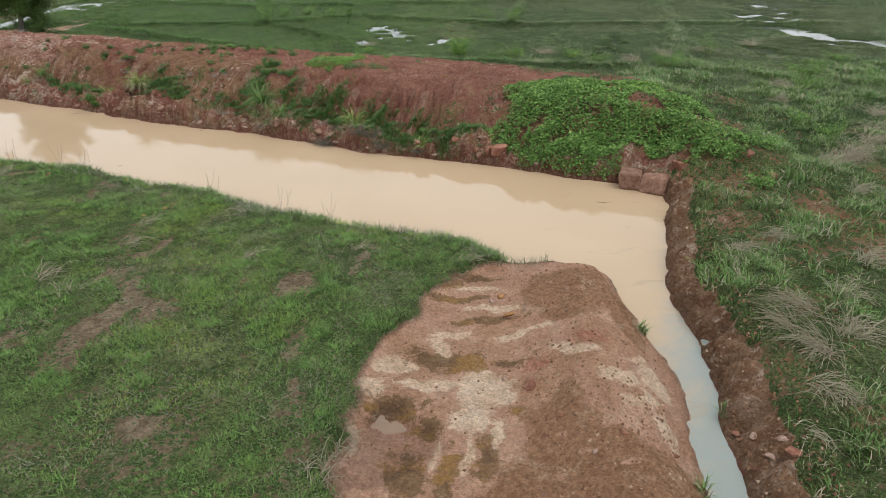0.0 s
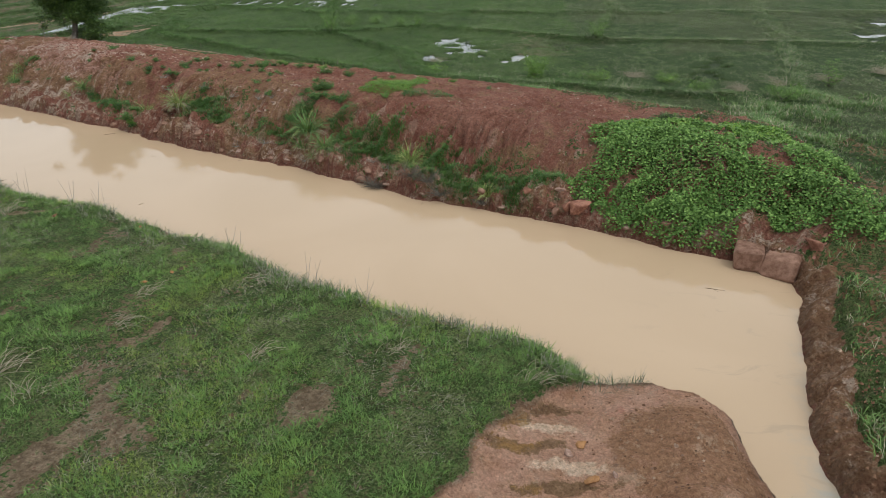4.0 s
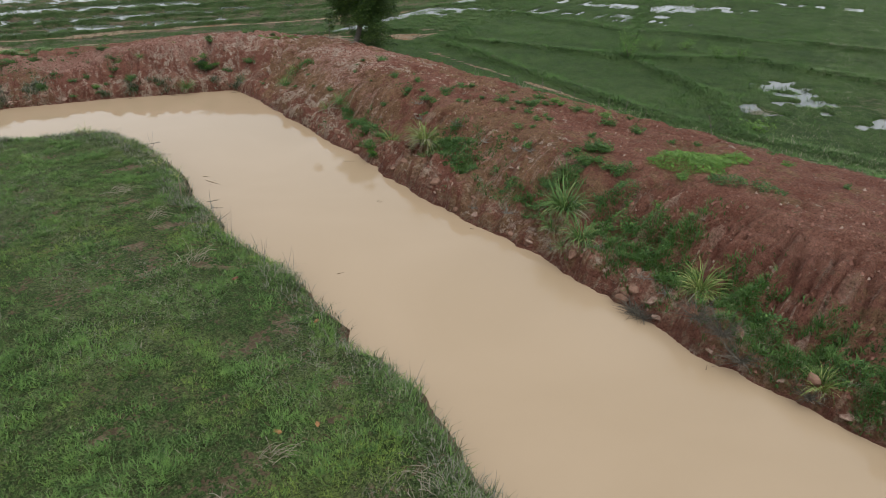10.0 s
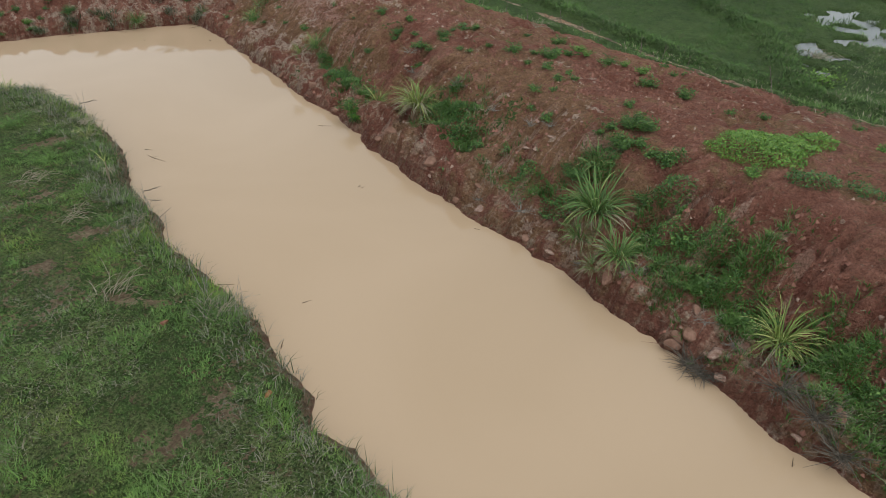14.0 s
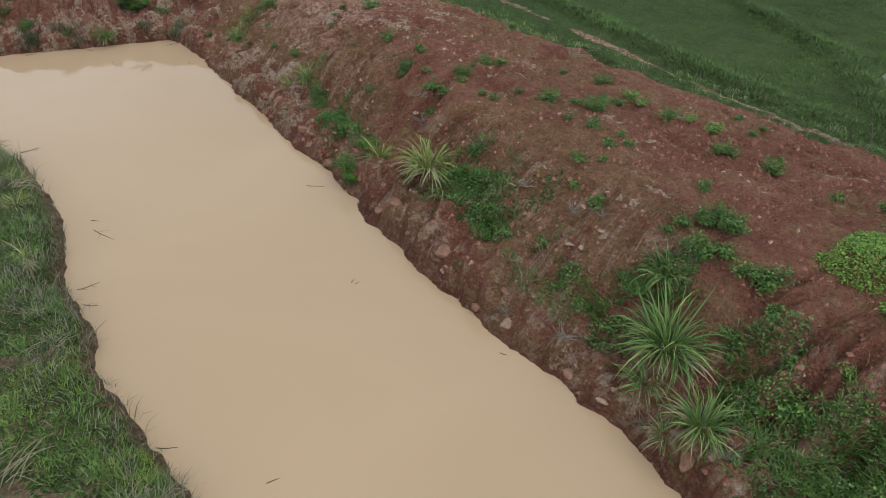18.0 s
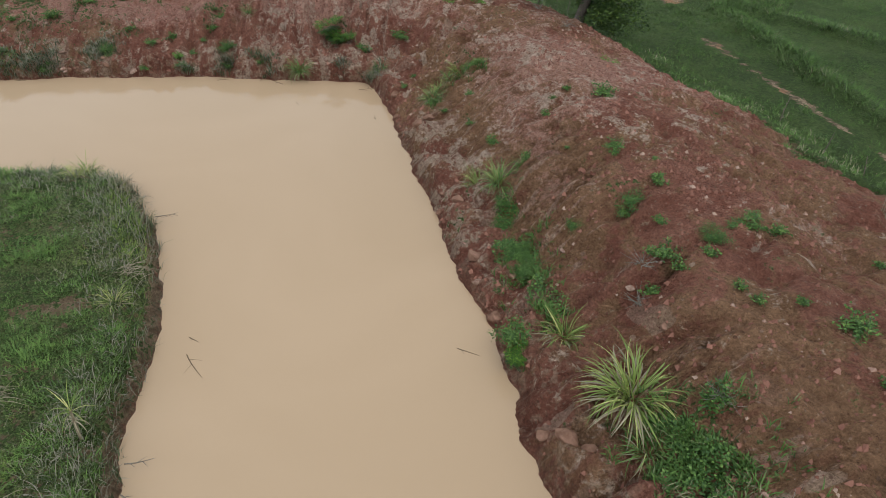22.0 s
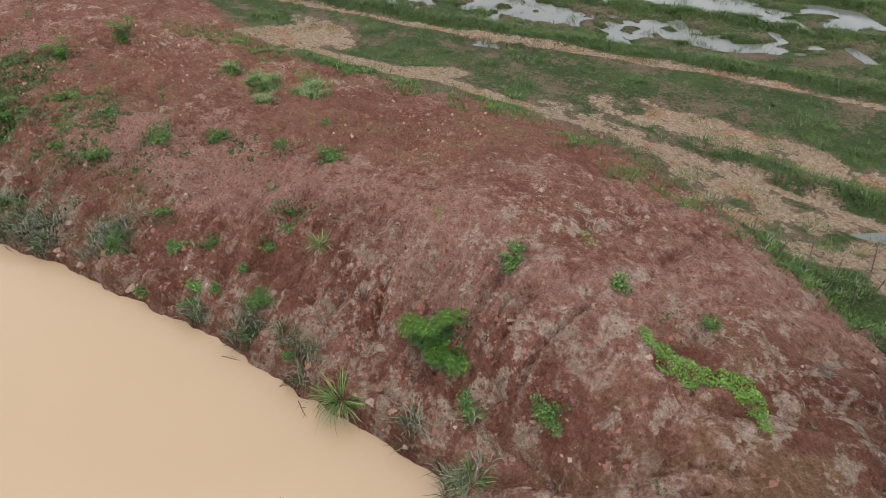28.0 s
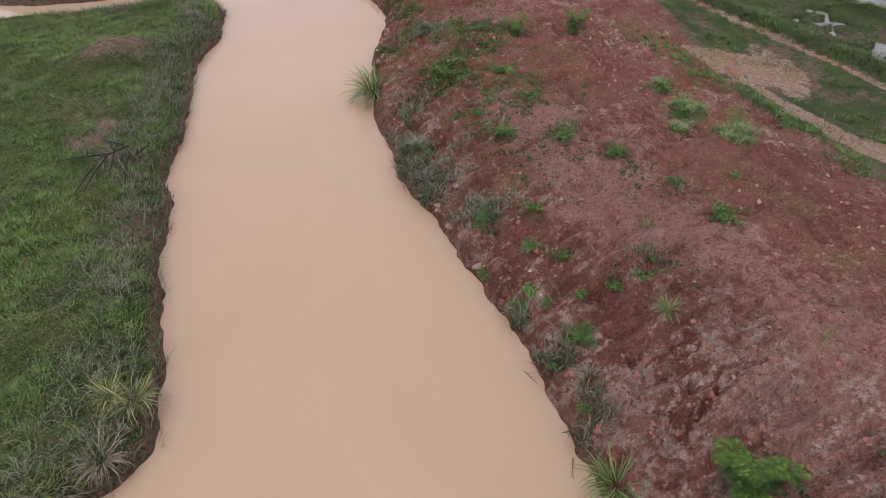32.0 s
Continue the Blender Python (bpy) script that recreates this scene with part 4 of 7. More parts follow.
def blades(name, x, y, z, per, height, width, lean, mat, label, category="grass", seed=1, spread=0.06, bend=True):
    """Tufts of grass blades, joined: per blades round each place. height may be one number for each place."""
    rng = np.random.default_rng(seed)
    n = len(x) * per
    if n == 0:
        return None
    px, py, pz = np.repeat(x, per), np.repeat(y, per), np.repeat(z, per)
    h = np.repeat(np.broadcast_to(height, x.shape), per) * rng.uniform(0.55, 1.2, n)
    ang = rng.uniform(0, 2 * np.pi, n)
    r = spread * np.sqrt(rng.uniform(0, 1, n))
    bx, by = px + r * np.cos(ang), py + r * np.sin(ang)
    ang2 = ang + rng.normal(0, 0.7, n)
    le = lean * rng.uniform(0.3, 1.5, n) * h
    w = np.broadcast_to(width, x.shape).repeat(per) * rng.uniform(0.7, 1.3, n) * 0.5
    tx, ty = -np.sin(ang2) * w, np.cos(ang2) * w
    cx, cy = np.cos(ang2) * le, np.sin(ang2) * le
    base_z = pz - 0.03
    if bend:
        v = np.stack([np.stack([bx - tx, by - ty, base_z], 1), np.stack([bx + tx, by + ty, base_z], 1),
                      np.stack([bx + 0.35 * cx + 0.8 * tx, by + 0.35 * cy + 0.8 * ty, pz + 0.62 * h], 1), np.stack([bx + 0.35 * cx - 0.8 * tx, by + 0.35 * cy - 0.8 * ty, pz + 0.62 * h], 1),
                      np.stack([bx + cx, by + cy, pz + 0.9 * h], 1)], 1).reshape(-1, 3)
        o = np.arange(n)[:, None] * 5
        f = np.concatenate([o + np.array([[0, 1, 2]]), o + np.array([[0, 2, 3]]), o + np.array([[3, 2, 4]])], 1).reshape(-1, 3)
    else:
        v = np.stack([np.stack([bx - tx, by - ty, base_z], 1), np.stack([bx + tx, by + ty, base_z], 1), np.stack([bx + cx, by + cy, pz + h], 1)], 1).reshape(-1, 3)
        f = np.arange(n * 3).reshape(-1, 3)
    return tagged(new(name, mesh_from(name, v, f, mat)), label, category, kind="stuff")


def scatter(n, x0, x1, y0, y1, seed):
    rng = np.random.default_rng(seed)
    return rng.uniform(x0, x1, n), rng.uniform(y0, y1, n)


def keep(x, y, L, mask):
    return x[mask], y[mask], {k: v[mask] for k, v in L.items()}


def turf(name, n, box, weight, per, height, width, lean, mat, label, seed, category="grass", spread=0.06, bend=True):
    """Grass over part of the land: weight(L) says where it grows."""
    x, y = scatter(n, *box, seed)
    L = land_at(x, y)
    rng = np.random.default_rng(seed + 500)
    x, y, L = keep(x, y, L, rng.uniform(0, 1, n) < weight(x, y, L))
    h = height(x, y, L) if callable(height) else height
    z = np.where(L["dip"] > 0.02, np.maximum(L["z"], np.where(x < -34, 0.12, 0.395)), L["z"])
    return blades(name, x, y, z, per, h, width, lean, mat, label, category, seed, spread, bend)


def clumpy(x, y, k, seed):
    """Uneven tufting, 0 to 1."""
    return sstep(-0.25, 0.35, fbm(x, y, k, seed, 3))


turf("island_grass", 230000, (-43, 4.6, 5.5, 27.2), lambda x, y, L: L["isle"] * sstep(0.4, 0.85, L["grass"]) * (0.4 + 0.5 * clumpy(x, y, 1.6, 221)), 5,
     lambda x, y, L: 0.035 + 0.035 * clumpy(x, y, 1.6, 221) + 0.06 * sstep(1.0, 0.2, L["di"]), 0.014, 1.7, MAT_TURF,
     "short patchy green and straw-coloured grass on the island", 11, spread=0.09, bend=False)
turf("island_tufts", 170000, (-43, 4.6, 5.5, 27.2), lambda x, y, L: L["isle"] * sstep(0.35, 0.9, L["grass"]) * clumpy(x, y, 1.3, 237) * (0.25 + 0.75 * clumpy(x, y, 4.0, 239)), 7,
     lambda x, y, L: 0.05 + 0.06 * clumpy(x, y, 1.3, 237), 0.019, 1.5, MAT_TUFT, "taller tufts of green grass scattered over the island", 18, spread=0.07, bend=False)
turf("island_edge_grass", 80000, (-43, 3, 8, 27.4), lambda x, y, L: L["isle"] * sstep(1.3 + 0.7 * (x < -22), 0.3, L["di"]) * (1 - L["mound"]) * (0.25 + 0.75 * clumpy(x, y, 0.9, 223)), 6, 0.18, 0.012, 1.4, MAT_EDGE,
     "long grey-green grass hanging over the island's edge", 12, spread=0.1)
turf("island_straw", 40000, (-43, 4.0, 5.5, 27.2), lambda x, y, L: L["isle"] * (1 - L["mound"]) * sstep(0.0, 0.3, fbm(x, y, 0.5, 225, 3) + 0.12), 3, 0.09, 0.008, 3.2, MAT_STRAW,
     "dead straw lying in the island's grass", 14, spread=0.12, bend=False)
def field_weight(x, y, L):
    return sstep(0.5, 0.9, L["grass"]) * (L["foot"] > 0.4) * (1 - sstep(0.05, 0.12, L["dip"]) * (1 - 0.7 * sstep(0.0, 0.3, fbm(x, y, 0.6, 245, 3)))) * np.clip(1.3 - (y - 34) / 75, 0.15, 1)


def field_height(x, y, L):
    return 0.035 + 0.1 * L["dike"] + 0.08 * np.maximum(0, fbm(x, y, 0.25, 203, 3)) + 0.045 * clumpy(x, y, 1.0, 227)


turf("field_grass", 85000, (-34, 4, 34, 100), field_weight, 5, field_height, 0.022, 1.5, MAT_FIELD, "rough green grass of the fields with low dikes", 13, spread=0.16, bend=False)
turf("rough_field_grass", 75000, (-4, 46, 33, 100), field_weight, 5, field_height, 0.022, 1.5, MAT_FIELD_DRY, "mixed green and dry grass of the wet field", 16, spread=0.16, bend=False)
turf("paddy_grass", 150000, (-80, -26, 26, 70), lambda x, y, L: np.maximum(sstep(0.35, 0.8, L["grass"]), 0.45 * (L["sand"] > 0.2) * (to_line(x, y, PATH_W)[0] > 0.4)) * (L["foot"] > 0.4) * (1 - sstep(0.05, 0.12, L["dip"])) * np.clip(1.5 - np.hypot(x + 25, y - 35) / 50, 0.12, 1) * sstep(0.3, 0.8, clumpy(x, y, 2.2, 229)), 8,
     lambda x, y, L: 0.06 + 0.09 * clumpy(x, y, 0.8, 230), 0.02, 1.3, MAT_PADDYGRASS, "uneven tufts of green and dry paddy grass on wet sandy soil", 15, spread=0.13, bend=False)
turf("paddy_sprigs", 150000, (-80, 34, 30, 78), lambda x, y, L: sstep(0.03, 0.08, L["dip"]) * (L["foot"] > 0.4) * sstep(0.35, 0.9, clumpy(x, y, 1.5, 261)) * (0.3 + 0.7 * clumpy(x, y, 0.5, 263)), 7,
     lambda x, y, L: 0.10 + 0.12 * clumpy(x, y, 0.7, 265), 0.022, 0.9, MAT_DIKE, "dark green sprigs standing in the flooded field", 45, spread=0.16, bend=False)
turf("dike_grass", 110000, (-64, -28, 24, 60), lambda x, y, L: L["dike"] * (x < -28) * (0.35 + 0.65 * clumpy(x, y, 1.1, 247)), 6,
     lambda x, y, L: 0.09 + 0.07 * clumpy(x, y, 1.1, 247), 0.022, 1.2, MAT_DIKE, "dark lush grass on the paddy dikes", 20, spread=0.14, bend=False)
turf("north_dike_grass", 90000, (-34, 14, 36, 70), lambda x, y, L: L["dike"] * (0.4 + 0.6 * clumpy(x, y, 1.1, 247)) * (x > -30), 6,
     lambda x, y, L: 0.08 + 0.12 * clumpy(x, y, 1.1, 249), 0.022, 1.3, MAT_DIKE, "dark tangled grass on the field dikes", 29, spread=0.16, bend=False)
turf("bankside_grass", 34000, (5.5, 26, 7, 38), lambda x, y, L: L["bank"] * sstep(0.4, 0.8, L["grass"]) * (L["w_e"] > 0.2) * (0.25 + 0.75 * clumpy(x, y, 0.9, 231)), 5,
     lambda x, y, L: 0.08 + 0.2 * clumpy(x, y, 0.9, 231), 0.02, 1.2, MAT_ROUGH, "tangled green and dry grass beside the ditch", 17, spread=0.12)
turf("bank_weeds", 60000, (-47, 9, 20, 46), lambda x, y, L: L["bank"] * (L["w_e"] < 0.5) * (L["field"] < 0.5) * sstep(0.4, 0.8, L["grass"]) * clumpy(x, y, 1.8, 233), 5,
     lambda x, y, L: 0.07 + 0.07 * clumpy(x, y, 1.8, 233), 0.016, 1.1, MAT_ROUGH, "patches of low green weeds on the red bank", 19, spread=0.08)

turf("foot_fringe", 75000, (-45, 8, 28, 48), lambda x, y, L: L["bank"] * (L["w_e"] < 0.4) * sstep(0.02, 0.2, L["foot"]) * sstep(0.98, 0.7, L["foot"]) * sstep(0.35, 0.9, clumpy(x, y, 0.6, 251)) * (0.2 + 0.8 * clumpy(x, y, 2.4, 253)), 6,
     lambda x, y, L: 0.05 + 0.10 * clumpy(x, y, 1.4, 255) ** 2, 0.016, 1.3, MAT_TUFT, "ragged green weeds and grass along the bank's back foot", 26, spread=0.1)

# ---- plants and loose things ----
def height_at(x, y):
    i, j = int(np.searchsorted(gx, x)) - 1, int(np.searchsorted(gy, y)) - 1
    u, v, a, q = (x - gx[i]) / (gx[i + 1] - gx[i]), (y - gy[j]) / (gy[j + 1] - gy[j]), j * nx + i, LAND["z"]
    return float((q[a] * (1 - u) + q[a + 1] * u) * (1 - v) + (q[a + nx] * (1 - u) + q[a + nx + 1] * u) * v)


def put(name, mesh, parent=None, m=None, label="", category="", group="", kind=""):
    """Links a mesh (or nothing) as an object, under a parent or at top level."""
    ob = new(name, mesh)
    if parent is not None:
        ob.parent = parent
    if m is not None:
        ob.matrix_basis = m
    return tagged(ob, label, category, group, kind)


def plain(name, a, b, scale=8.0, rough=0.8, spec=0.25, bump=0.4, dist=0.02, detail=4):
    """A two-tone grained material."""
    m = Mat(name, rough, spec)
    n = m.noise(scale, detail, 0.65)
    rnd = m.node("ShaderNodeObjectInfo").outputs["Random"]
    c = m.mix(m.ramp(n, 0.3, 0.7), a, b)
    m.colour(m.mix(m.math("MULTIPLY", rnd, 0.35), c, m.mix(1.0, c, (0.6, 0.6, 0.6), "MULTIPLY")))
    m.bump(n, bump, dist)
    return m.m


def leaf_material(name, lo, hi, tip, rough=0.5):
    """Leaf colour that varies from leaf to leaf."""
    m = Mat(name, rough, 0.35)
    rnd = m.node("ShaderNodeNewGeometry").outputs["Random Per Island"]
    obj = m.node("ShaderNodeObjectInfo").outputs["Random"]
    n = m.noise(14, 3)
    f = m.math("FRACT", m.math("ADD", rnd, obj), 0)
    c = m.mix(f, lo, hi)
    m.colour(m.mix(m.math("MULTIPLY", m.ramp(m.math("ADD", f, m.math("MULTIPLY", n, 0.5)), 0.95, 1.25), 0.8), c, tip))
    return m.m


MAT_CLUMP = leaf_material("clump_leaf_green", (0.060, 0.120, 0.030), (0.150, 0.250, 0.060), (0.33, 0.34, 0.13))
MAT_CLUMP_Y = leaf_material("clump_leaf_yellow", (0.115, 0.175, 0.035), (0.27, 0.33, 0.085), (0.50, 0.47, 0.19))
MAT_CLUMP_DRY = leaf_material("clump_leaf_dry", (0.22, 0.19, 0.12), (0.34, 0.30, 0.20), (0.14, 0.11, 0.07))
MAT_WEED = leaf_material("weed_leaf", (0.038, 0.090, 0.020), (0.115, 0.215, 0.045), (0.19, 0.30, 0.07))
MAT_DEEP = leaf_material("deep_leaf", (0.028, 0.072, 0.016), (0.100, 0.200, 0.042), (0.17, 0.28, 0.065))
MAT_VINE = leaf_material("vine_leaf", (0.075, 0.150, 0.034), (0.185, 0.320, 0.070), (0.25, 0.39, 0.10), 0.8)
MAT_BRIGHT = leaf_material("creeper_leaf", (0.075, 0.165, 0.024), (0.17, 0.30, 0.042), (0.26, 0.39, 0.07))
MAT_FROND = leaf_material("frond_leaf", (0.018, 0.056, 0.008), (0.078, 0.172, 0.016), (0.17, 0.29, 0.030), 0.8)
MAT_TREE = leaf_material("tree_leaf", (0.022, 0.050, 0.012), (0.085, 0.155, 0.028), (0.16, 0.24, 0.045))
MAT_BARK = plain("bark", (0.09, 0.075, 0.06), (0.20, 0.175, 0.145), 20, 0.9)
MAT_TWIG = plain("dead_wood", (0.10, 0.08, 0.06), (0.24, 0.21, 0.17), 25, 0.9)
MAT_GREYWOOD = plain("grey_dead_stems", (0.20, 0.18, 0.15), (0.38, 0.35, 0.30), 25, 0.9)
MAT_CHAR = plain("charred_wood", (0.018, 0.016, 0.015), (0.05, 0.045, 0.04), 20, 0.9)
MAT_STONE = plain("pale_stone", (0.215, 0.118, 0.088), (0.40, 0.285, 0.222), 11, 0.95, 0.15, 0.9, 0.03, 6)
MAT_REDSTONE = plain("red_laterite", (0.17, 0.068, 0.045), (0.33, 0.16, 0.105), 8, 0.9, bump=0.7, dist=0.04)
MAT_ORANGE = plain("ochre_stone", (0.24, 0.115, 0.045), (0.38, 0.20, 0.09), 10, 0.9)
MAT_WETTWIG = plain("wet_debris", (0.09, 0.06, 0.035), (0.17, 0.115, 0.07), 25, 0.6)


def tube(points, radii, sides=6):
    """Corners and quads of a tapered tube along a line of points."""
    pts = [Vector(p) for p in points]
    v, f = [], []
    for i, p in enumerate(pts):
        way = (pts[min(i + 1, len(pts) - 1)] - pts[max(i - 1, 0)]).normalized()
        a = way.cross(Vector((0.31, 0.17, 0.94)) if abs(way.z) < 0.9 else Vector((1, 0.1, 0))).normalized()
        b = way.cross(a)
        for k in range(sides):
            w = 2 * math.pi * k / sides
            v.append(p + (a * math.cos(w) + b * math.sin(w)) * radii[i])
    for i in range(len(pts) - 1):
        for k in range(sides):
            f.append((i * sides + k, i * sides + (k + 1) % sides, (i + 1) * sides + (k + 1) % sides, (i + 1) * sides + k))
    return [tuple(q) for q in v], f


def tubes_mesh(name, lines, mat, sides=6):
    """Several tubes in one mesh: lines of (points, radii)."""
    vs, fs = [], []
    for pts, rad in lines:
        v, f = tube(pts, rad, sides)
        fs += [tuple(i + len(vs) for i in q) for q in f]
        vs += v
    return mesh_from(name, np.array(vs), np.array(fs), mat, True)


def wander(p, way, length, steps, bend, rng, droop=0.0):
    """A wandering line that starts at p."""
    p, way = Vector(p), Vector(way).normalized()
    out = [tuple(p)]
    for _ in range(steps):
        way = (way + Vector((rng.uniform(-1, 1), rng.uniform(-1, 1), rng.uniform(-1, 1) - droop)) * bend).normalized()
        p = p + way * (length / steps)
        out.append(tuple(p))
    return out


def leaf_cloud(P, size, rng, up=0.6, ratio=0.55, fold=0.18, ways=None):
    """Small folded leaves, one at each place: corners and triangles."""
    n = len(P)
    s = np.broadcast_to(size, (n,)) * rng.uniform(0.6, 1.25, n)
    way = rng.normal(0, 1, (n, 3)) if ways is None else ways + rng.normal(0, 0.35, (n, 3))
    way[:, 2] = way[:, 2] * 0.45 + (0.15 if ways is None else 0)
    way /= np.linalg.norm(way, axis=1)[:, None]
    nor = np.stack([rng.normal(0, 0.5, n), rng.normal(0, 0.5, n), np.full(n, up)], 1)
    side = np.cross(way, nor)
    side /= np.linalg.norm(side, axis=1)[:, None] + 1e-9
    nor = np.cross(side, way)
    s3 = s[:, None]
    mid = P + way * s3 * 0.45 + nor * s3 * fold
    v = np.stack([P, mid + side * s3 * ratio * 0.5, P + way * s3, mid - side * s3 * ratio * 0.5], 1).reshape(-1, 3)
    o = np.arange(n)[:, None] * 4
    f = np.concatenate([o + np.array([[0, 1, 2]]), o + np.array([[0, 2, 3]])], 1).reshape(-1, 3)
    return v, f


# -- arching leaves of the big grass clumps: a few shapes, shared by every leaf --
def arching_leaf(name, length, width, rise, droop, mat, seg=6):
    """One strap leaf that rises from the origin along +x and droops."""
    v, f = [], []
    for i in range(seg + 1):
        u = i / seg
        x = length * (u * 0.85 - 0.12 * u * u) * math.cos(rise * (1 - 0.4 * u))
        z = length * (math.sin(rise) * u * 1.05 - droop * u * u)
        w = width * 0.5 * (0.55 + 0.9 * u - 1.45 * u ** 2.2) if i < seg else 0.0008
        w = max(w, 0.0008)
        v += [(x, -w, z + w * 0.5), (x, 0, z), (x, w, z + w * 0.5)]
    for i in range(seg):
        for k in (0, 1):
            f.append((i * 3 + k, i * 3 + k + 1, i * 3 + k + 4, i * 3 + k + 3))
    return mesh_from(name, np.array(v), np.array(f), mat, True)


def leaf_set(name, mat, width):
    return [arching_leaf(name, le, width * w, ri, dr, mat) for le, w, ri, dr in
            ((1.0, 1.0, 1.25, 0.35), (1.05, 0.9, 1.1, 0.68), (1.0, 1.05, 0.95, 0.9), (0.95, 1.1, 0.75, 0.8), (0.9, 0.9, 0.55, 0.6), (1.1, 1.0, 1.2, 0.58))]


LEAVES = {"green": leaf_set("clump_leaf", MAT_CLUMP, 0.027), "yellow": leaf_set("clump_leaf_pale", MAT_CLUMP_Y, 0.027), "dry": leaf_set("clump_leaf_dead", MAT_CLUMP_DRY, 0.03),
          "thin": leaf_set("clump_leaf_thin", MAT_CLUMP, 0.03)}
CLUMP_LABEL = {"green": "large arching clump of green strap-leaved grass on the bank", "yellow": "large clump of yellow-green striped grass with dry lower leaves",
               "thin": "small tuft of narrow green grass leaves on the clay", "dry": "withered straw-coloured grass clump"}


def grass_clump(x, y, size, leaves, kind, seed, dry=0.15, group="grass clumps on the banks", base=0.2):
    """A clump of arching leaves, each a part of its own."""
    rng = random.Random(seed)
    ob = put("grass_clump", None, None, pose(x, y, height_at(x, y) - 0.02, 0, 0, rng.uniform(0, 360)), CLUMP_LABEL[kind], "grass clump", group)
    leaves = int(leaves * 4.3)
    for i in range(leaves):
        dead = rng.random() < dry
        pool = LEAVES["dry" if dead else kind]
        r = base * size * math.sqrt(rng.random())
        a = i * 137.5 + rng.uniform(-25, 25)
        k = rng.choice((0, 0, 5, 5, 1, 1, 1, 2, 2, 3)) if not dead else rng.choice((3, 4, 4))
        s = size * rng.uniform(0.6, 1.3)
        m = pose(r * math.cos(radians(a)), r * math.sin(radians(a)), 0, rng.uniform(-28, 28), rng.uniform(-20, 22), a + rng.uniform(-45, 45)) @ Matrix.Diagonal((s, s * rng.uniform(0.8, 1.2), s * rng.uniform(0.85, 1.15), 1))
        put("dry_leaf" if dead else "leaf", pool[k], ob, m)
    return ob


CLUMPS = [(-3.7, 26.75, 0.95, 56, "yellow", 0.1), (-8.0, 28.6, 1.15, 62, "green", 0.08), (-7.05, 27.5, 0.85, 44, "green", 0.1), (-8.1, 28.05, 0.7, 30, "green", 0.2), (-7.5, 27.3, 0.55, 22, "green", 0.4),
          (-8.5, 29.8, 0.7, 34, "green", 0.0), (-14.4, 31.05, 1.1, 62, "yellow", 0.42), (-16.3, 31.6, 0.75, 34, "yellow", 0.4), (-13.7, 30.6, 0.6, 22, "green", 0.2), (-20.35, 33.5, 0.75, 42, "green", 0.15),
          (-21.1, 33.55, 0.65, 26, "yellow", 0.3), (-20.4, 34.3, 0.55, 24, "green", 0.1), (-25.5, 36.4, 0.62, 40, "yellow", 0.2), (-25.5, 36.05, 0.5, 28, "green", 0.2), (-25.5, 35.65, 0.5, 28, "yellow", 0.2),
          ]
CLUMPS += [(-25.2, 35.2, 0.62, 40, "green", 0.25), (-0.85, 24.7, 0.6, 32, "yellow", 0.2), (-30.45, 33.55, 0.72, 46, "green", 0.15), (-33.25, 33.2, 0.4, 26, "thin", 0.1), (-35.9, 32.0, 0.35, 20, "thin", 0.25),
          (-39.25, 22.4, 1.25, 56, "green", 0.12), (-27.5, 26.2, 0.62, 34, "yellow", 0.35), (-26.5, 26.7, 0.6, 34, "dry", 0.5), (-27.3, 25.9, 0.5, 30, "yellow", 0.2), (-41.4, 12.9, 0.6, 26, "yellow", 0.2),
          (-22.1, 25.4, 0.5, 22, "yellow", 0.3), (-28.6, 35.5, 0.55, 30, "thin", 0.5)]
for i, (x, y, size, leaves, kind, dry) in enumerate(CLUMPS):
    grass_clump(x, y, size, leaves, kind, 300 + i, dry)

# a spindly palm-like plant on the island: bare stalk with a head of strap leaves
sp = put("stalk_plant", None, None, pose(-19.3, 24.1, height_at(-19.3, 24.1)), "spindly plant with dry stalk and long pale leaves", "plant")
put("stalk", tubes_mesh("stalk", [([(0, 0, -0.05), (0.03, 0.02, 0.3), (-0.02, 0.05, 0.62)], [0.03, 0.022, 0.018])], MAT_CLUMP_DRY), sp)
for i in range(13):
    put("leaf", LEAVES["yellow"][(i * 2) % 6], sp, pose(-0.02, 0.05, 0.58, 0, 0, i * 137.5) @ Matrix.Diagonal((0.62, 0.7, 0.6, 1)))
for i in range(9):
    put("dry_leaf", LEAVES["dry"][3 + i % 2], sp, pose(0, 0.03, 0.42, 0, 35, i * 97) @ Matrix.Diagonal((0.45, 0.7, 0.45, 1)))


# -- low leafy weeds --
def weed(size, count, seed, mat, leaf=0.05, flat=0.6):
    """A bushy weed: thin stems and many small leaves."""
    rng = np.random.default_rng(seed)
    rr = random.Random(seed)
    ob = put("weed", None, None, None, "low bushy green weed with small leaves on red soil", "weed", "weeds on the banks")
    P = []
    for i in range(9):
        a = 2 * math.pi * i / 9 + rr.uniform(-0.3, 0.3)
        pts = wander((0, 0, 0), (math.cos(a), math.sin(a), rr.uniform(0.4, 1.6)), size * rr.uniform(0.6, 1.1), 4, 0.3, rr)
        if i % 2 == 0:
            put("stem", tubes_mesh("weed_stem", [(pts, [0.006, 0.005, 0.004, 0.003, 0.002])], MAT_TWIG, 3), ob)
        P += pts[1:]
    P = np.array(P)
    C = P[rng.integers(0, len(P), count)] + rng.normal(0, size * 0.16, (count, 3)) * np.array([1, 1, flat])
    C[:, 2] = np.abs(C[:, 2]) * 0.9 + 0.01
    v, f = leaf_cloud(C, leaf, rng, 0.8, 0.6)
    put("foliage", mesh_from("weed_leaves", v, f, mat), ob)
    return ob


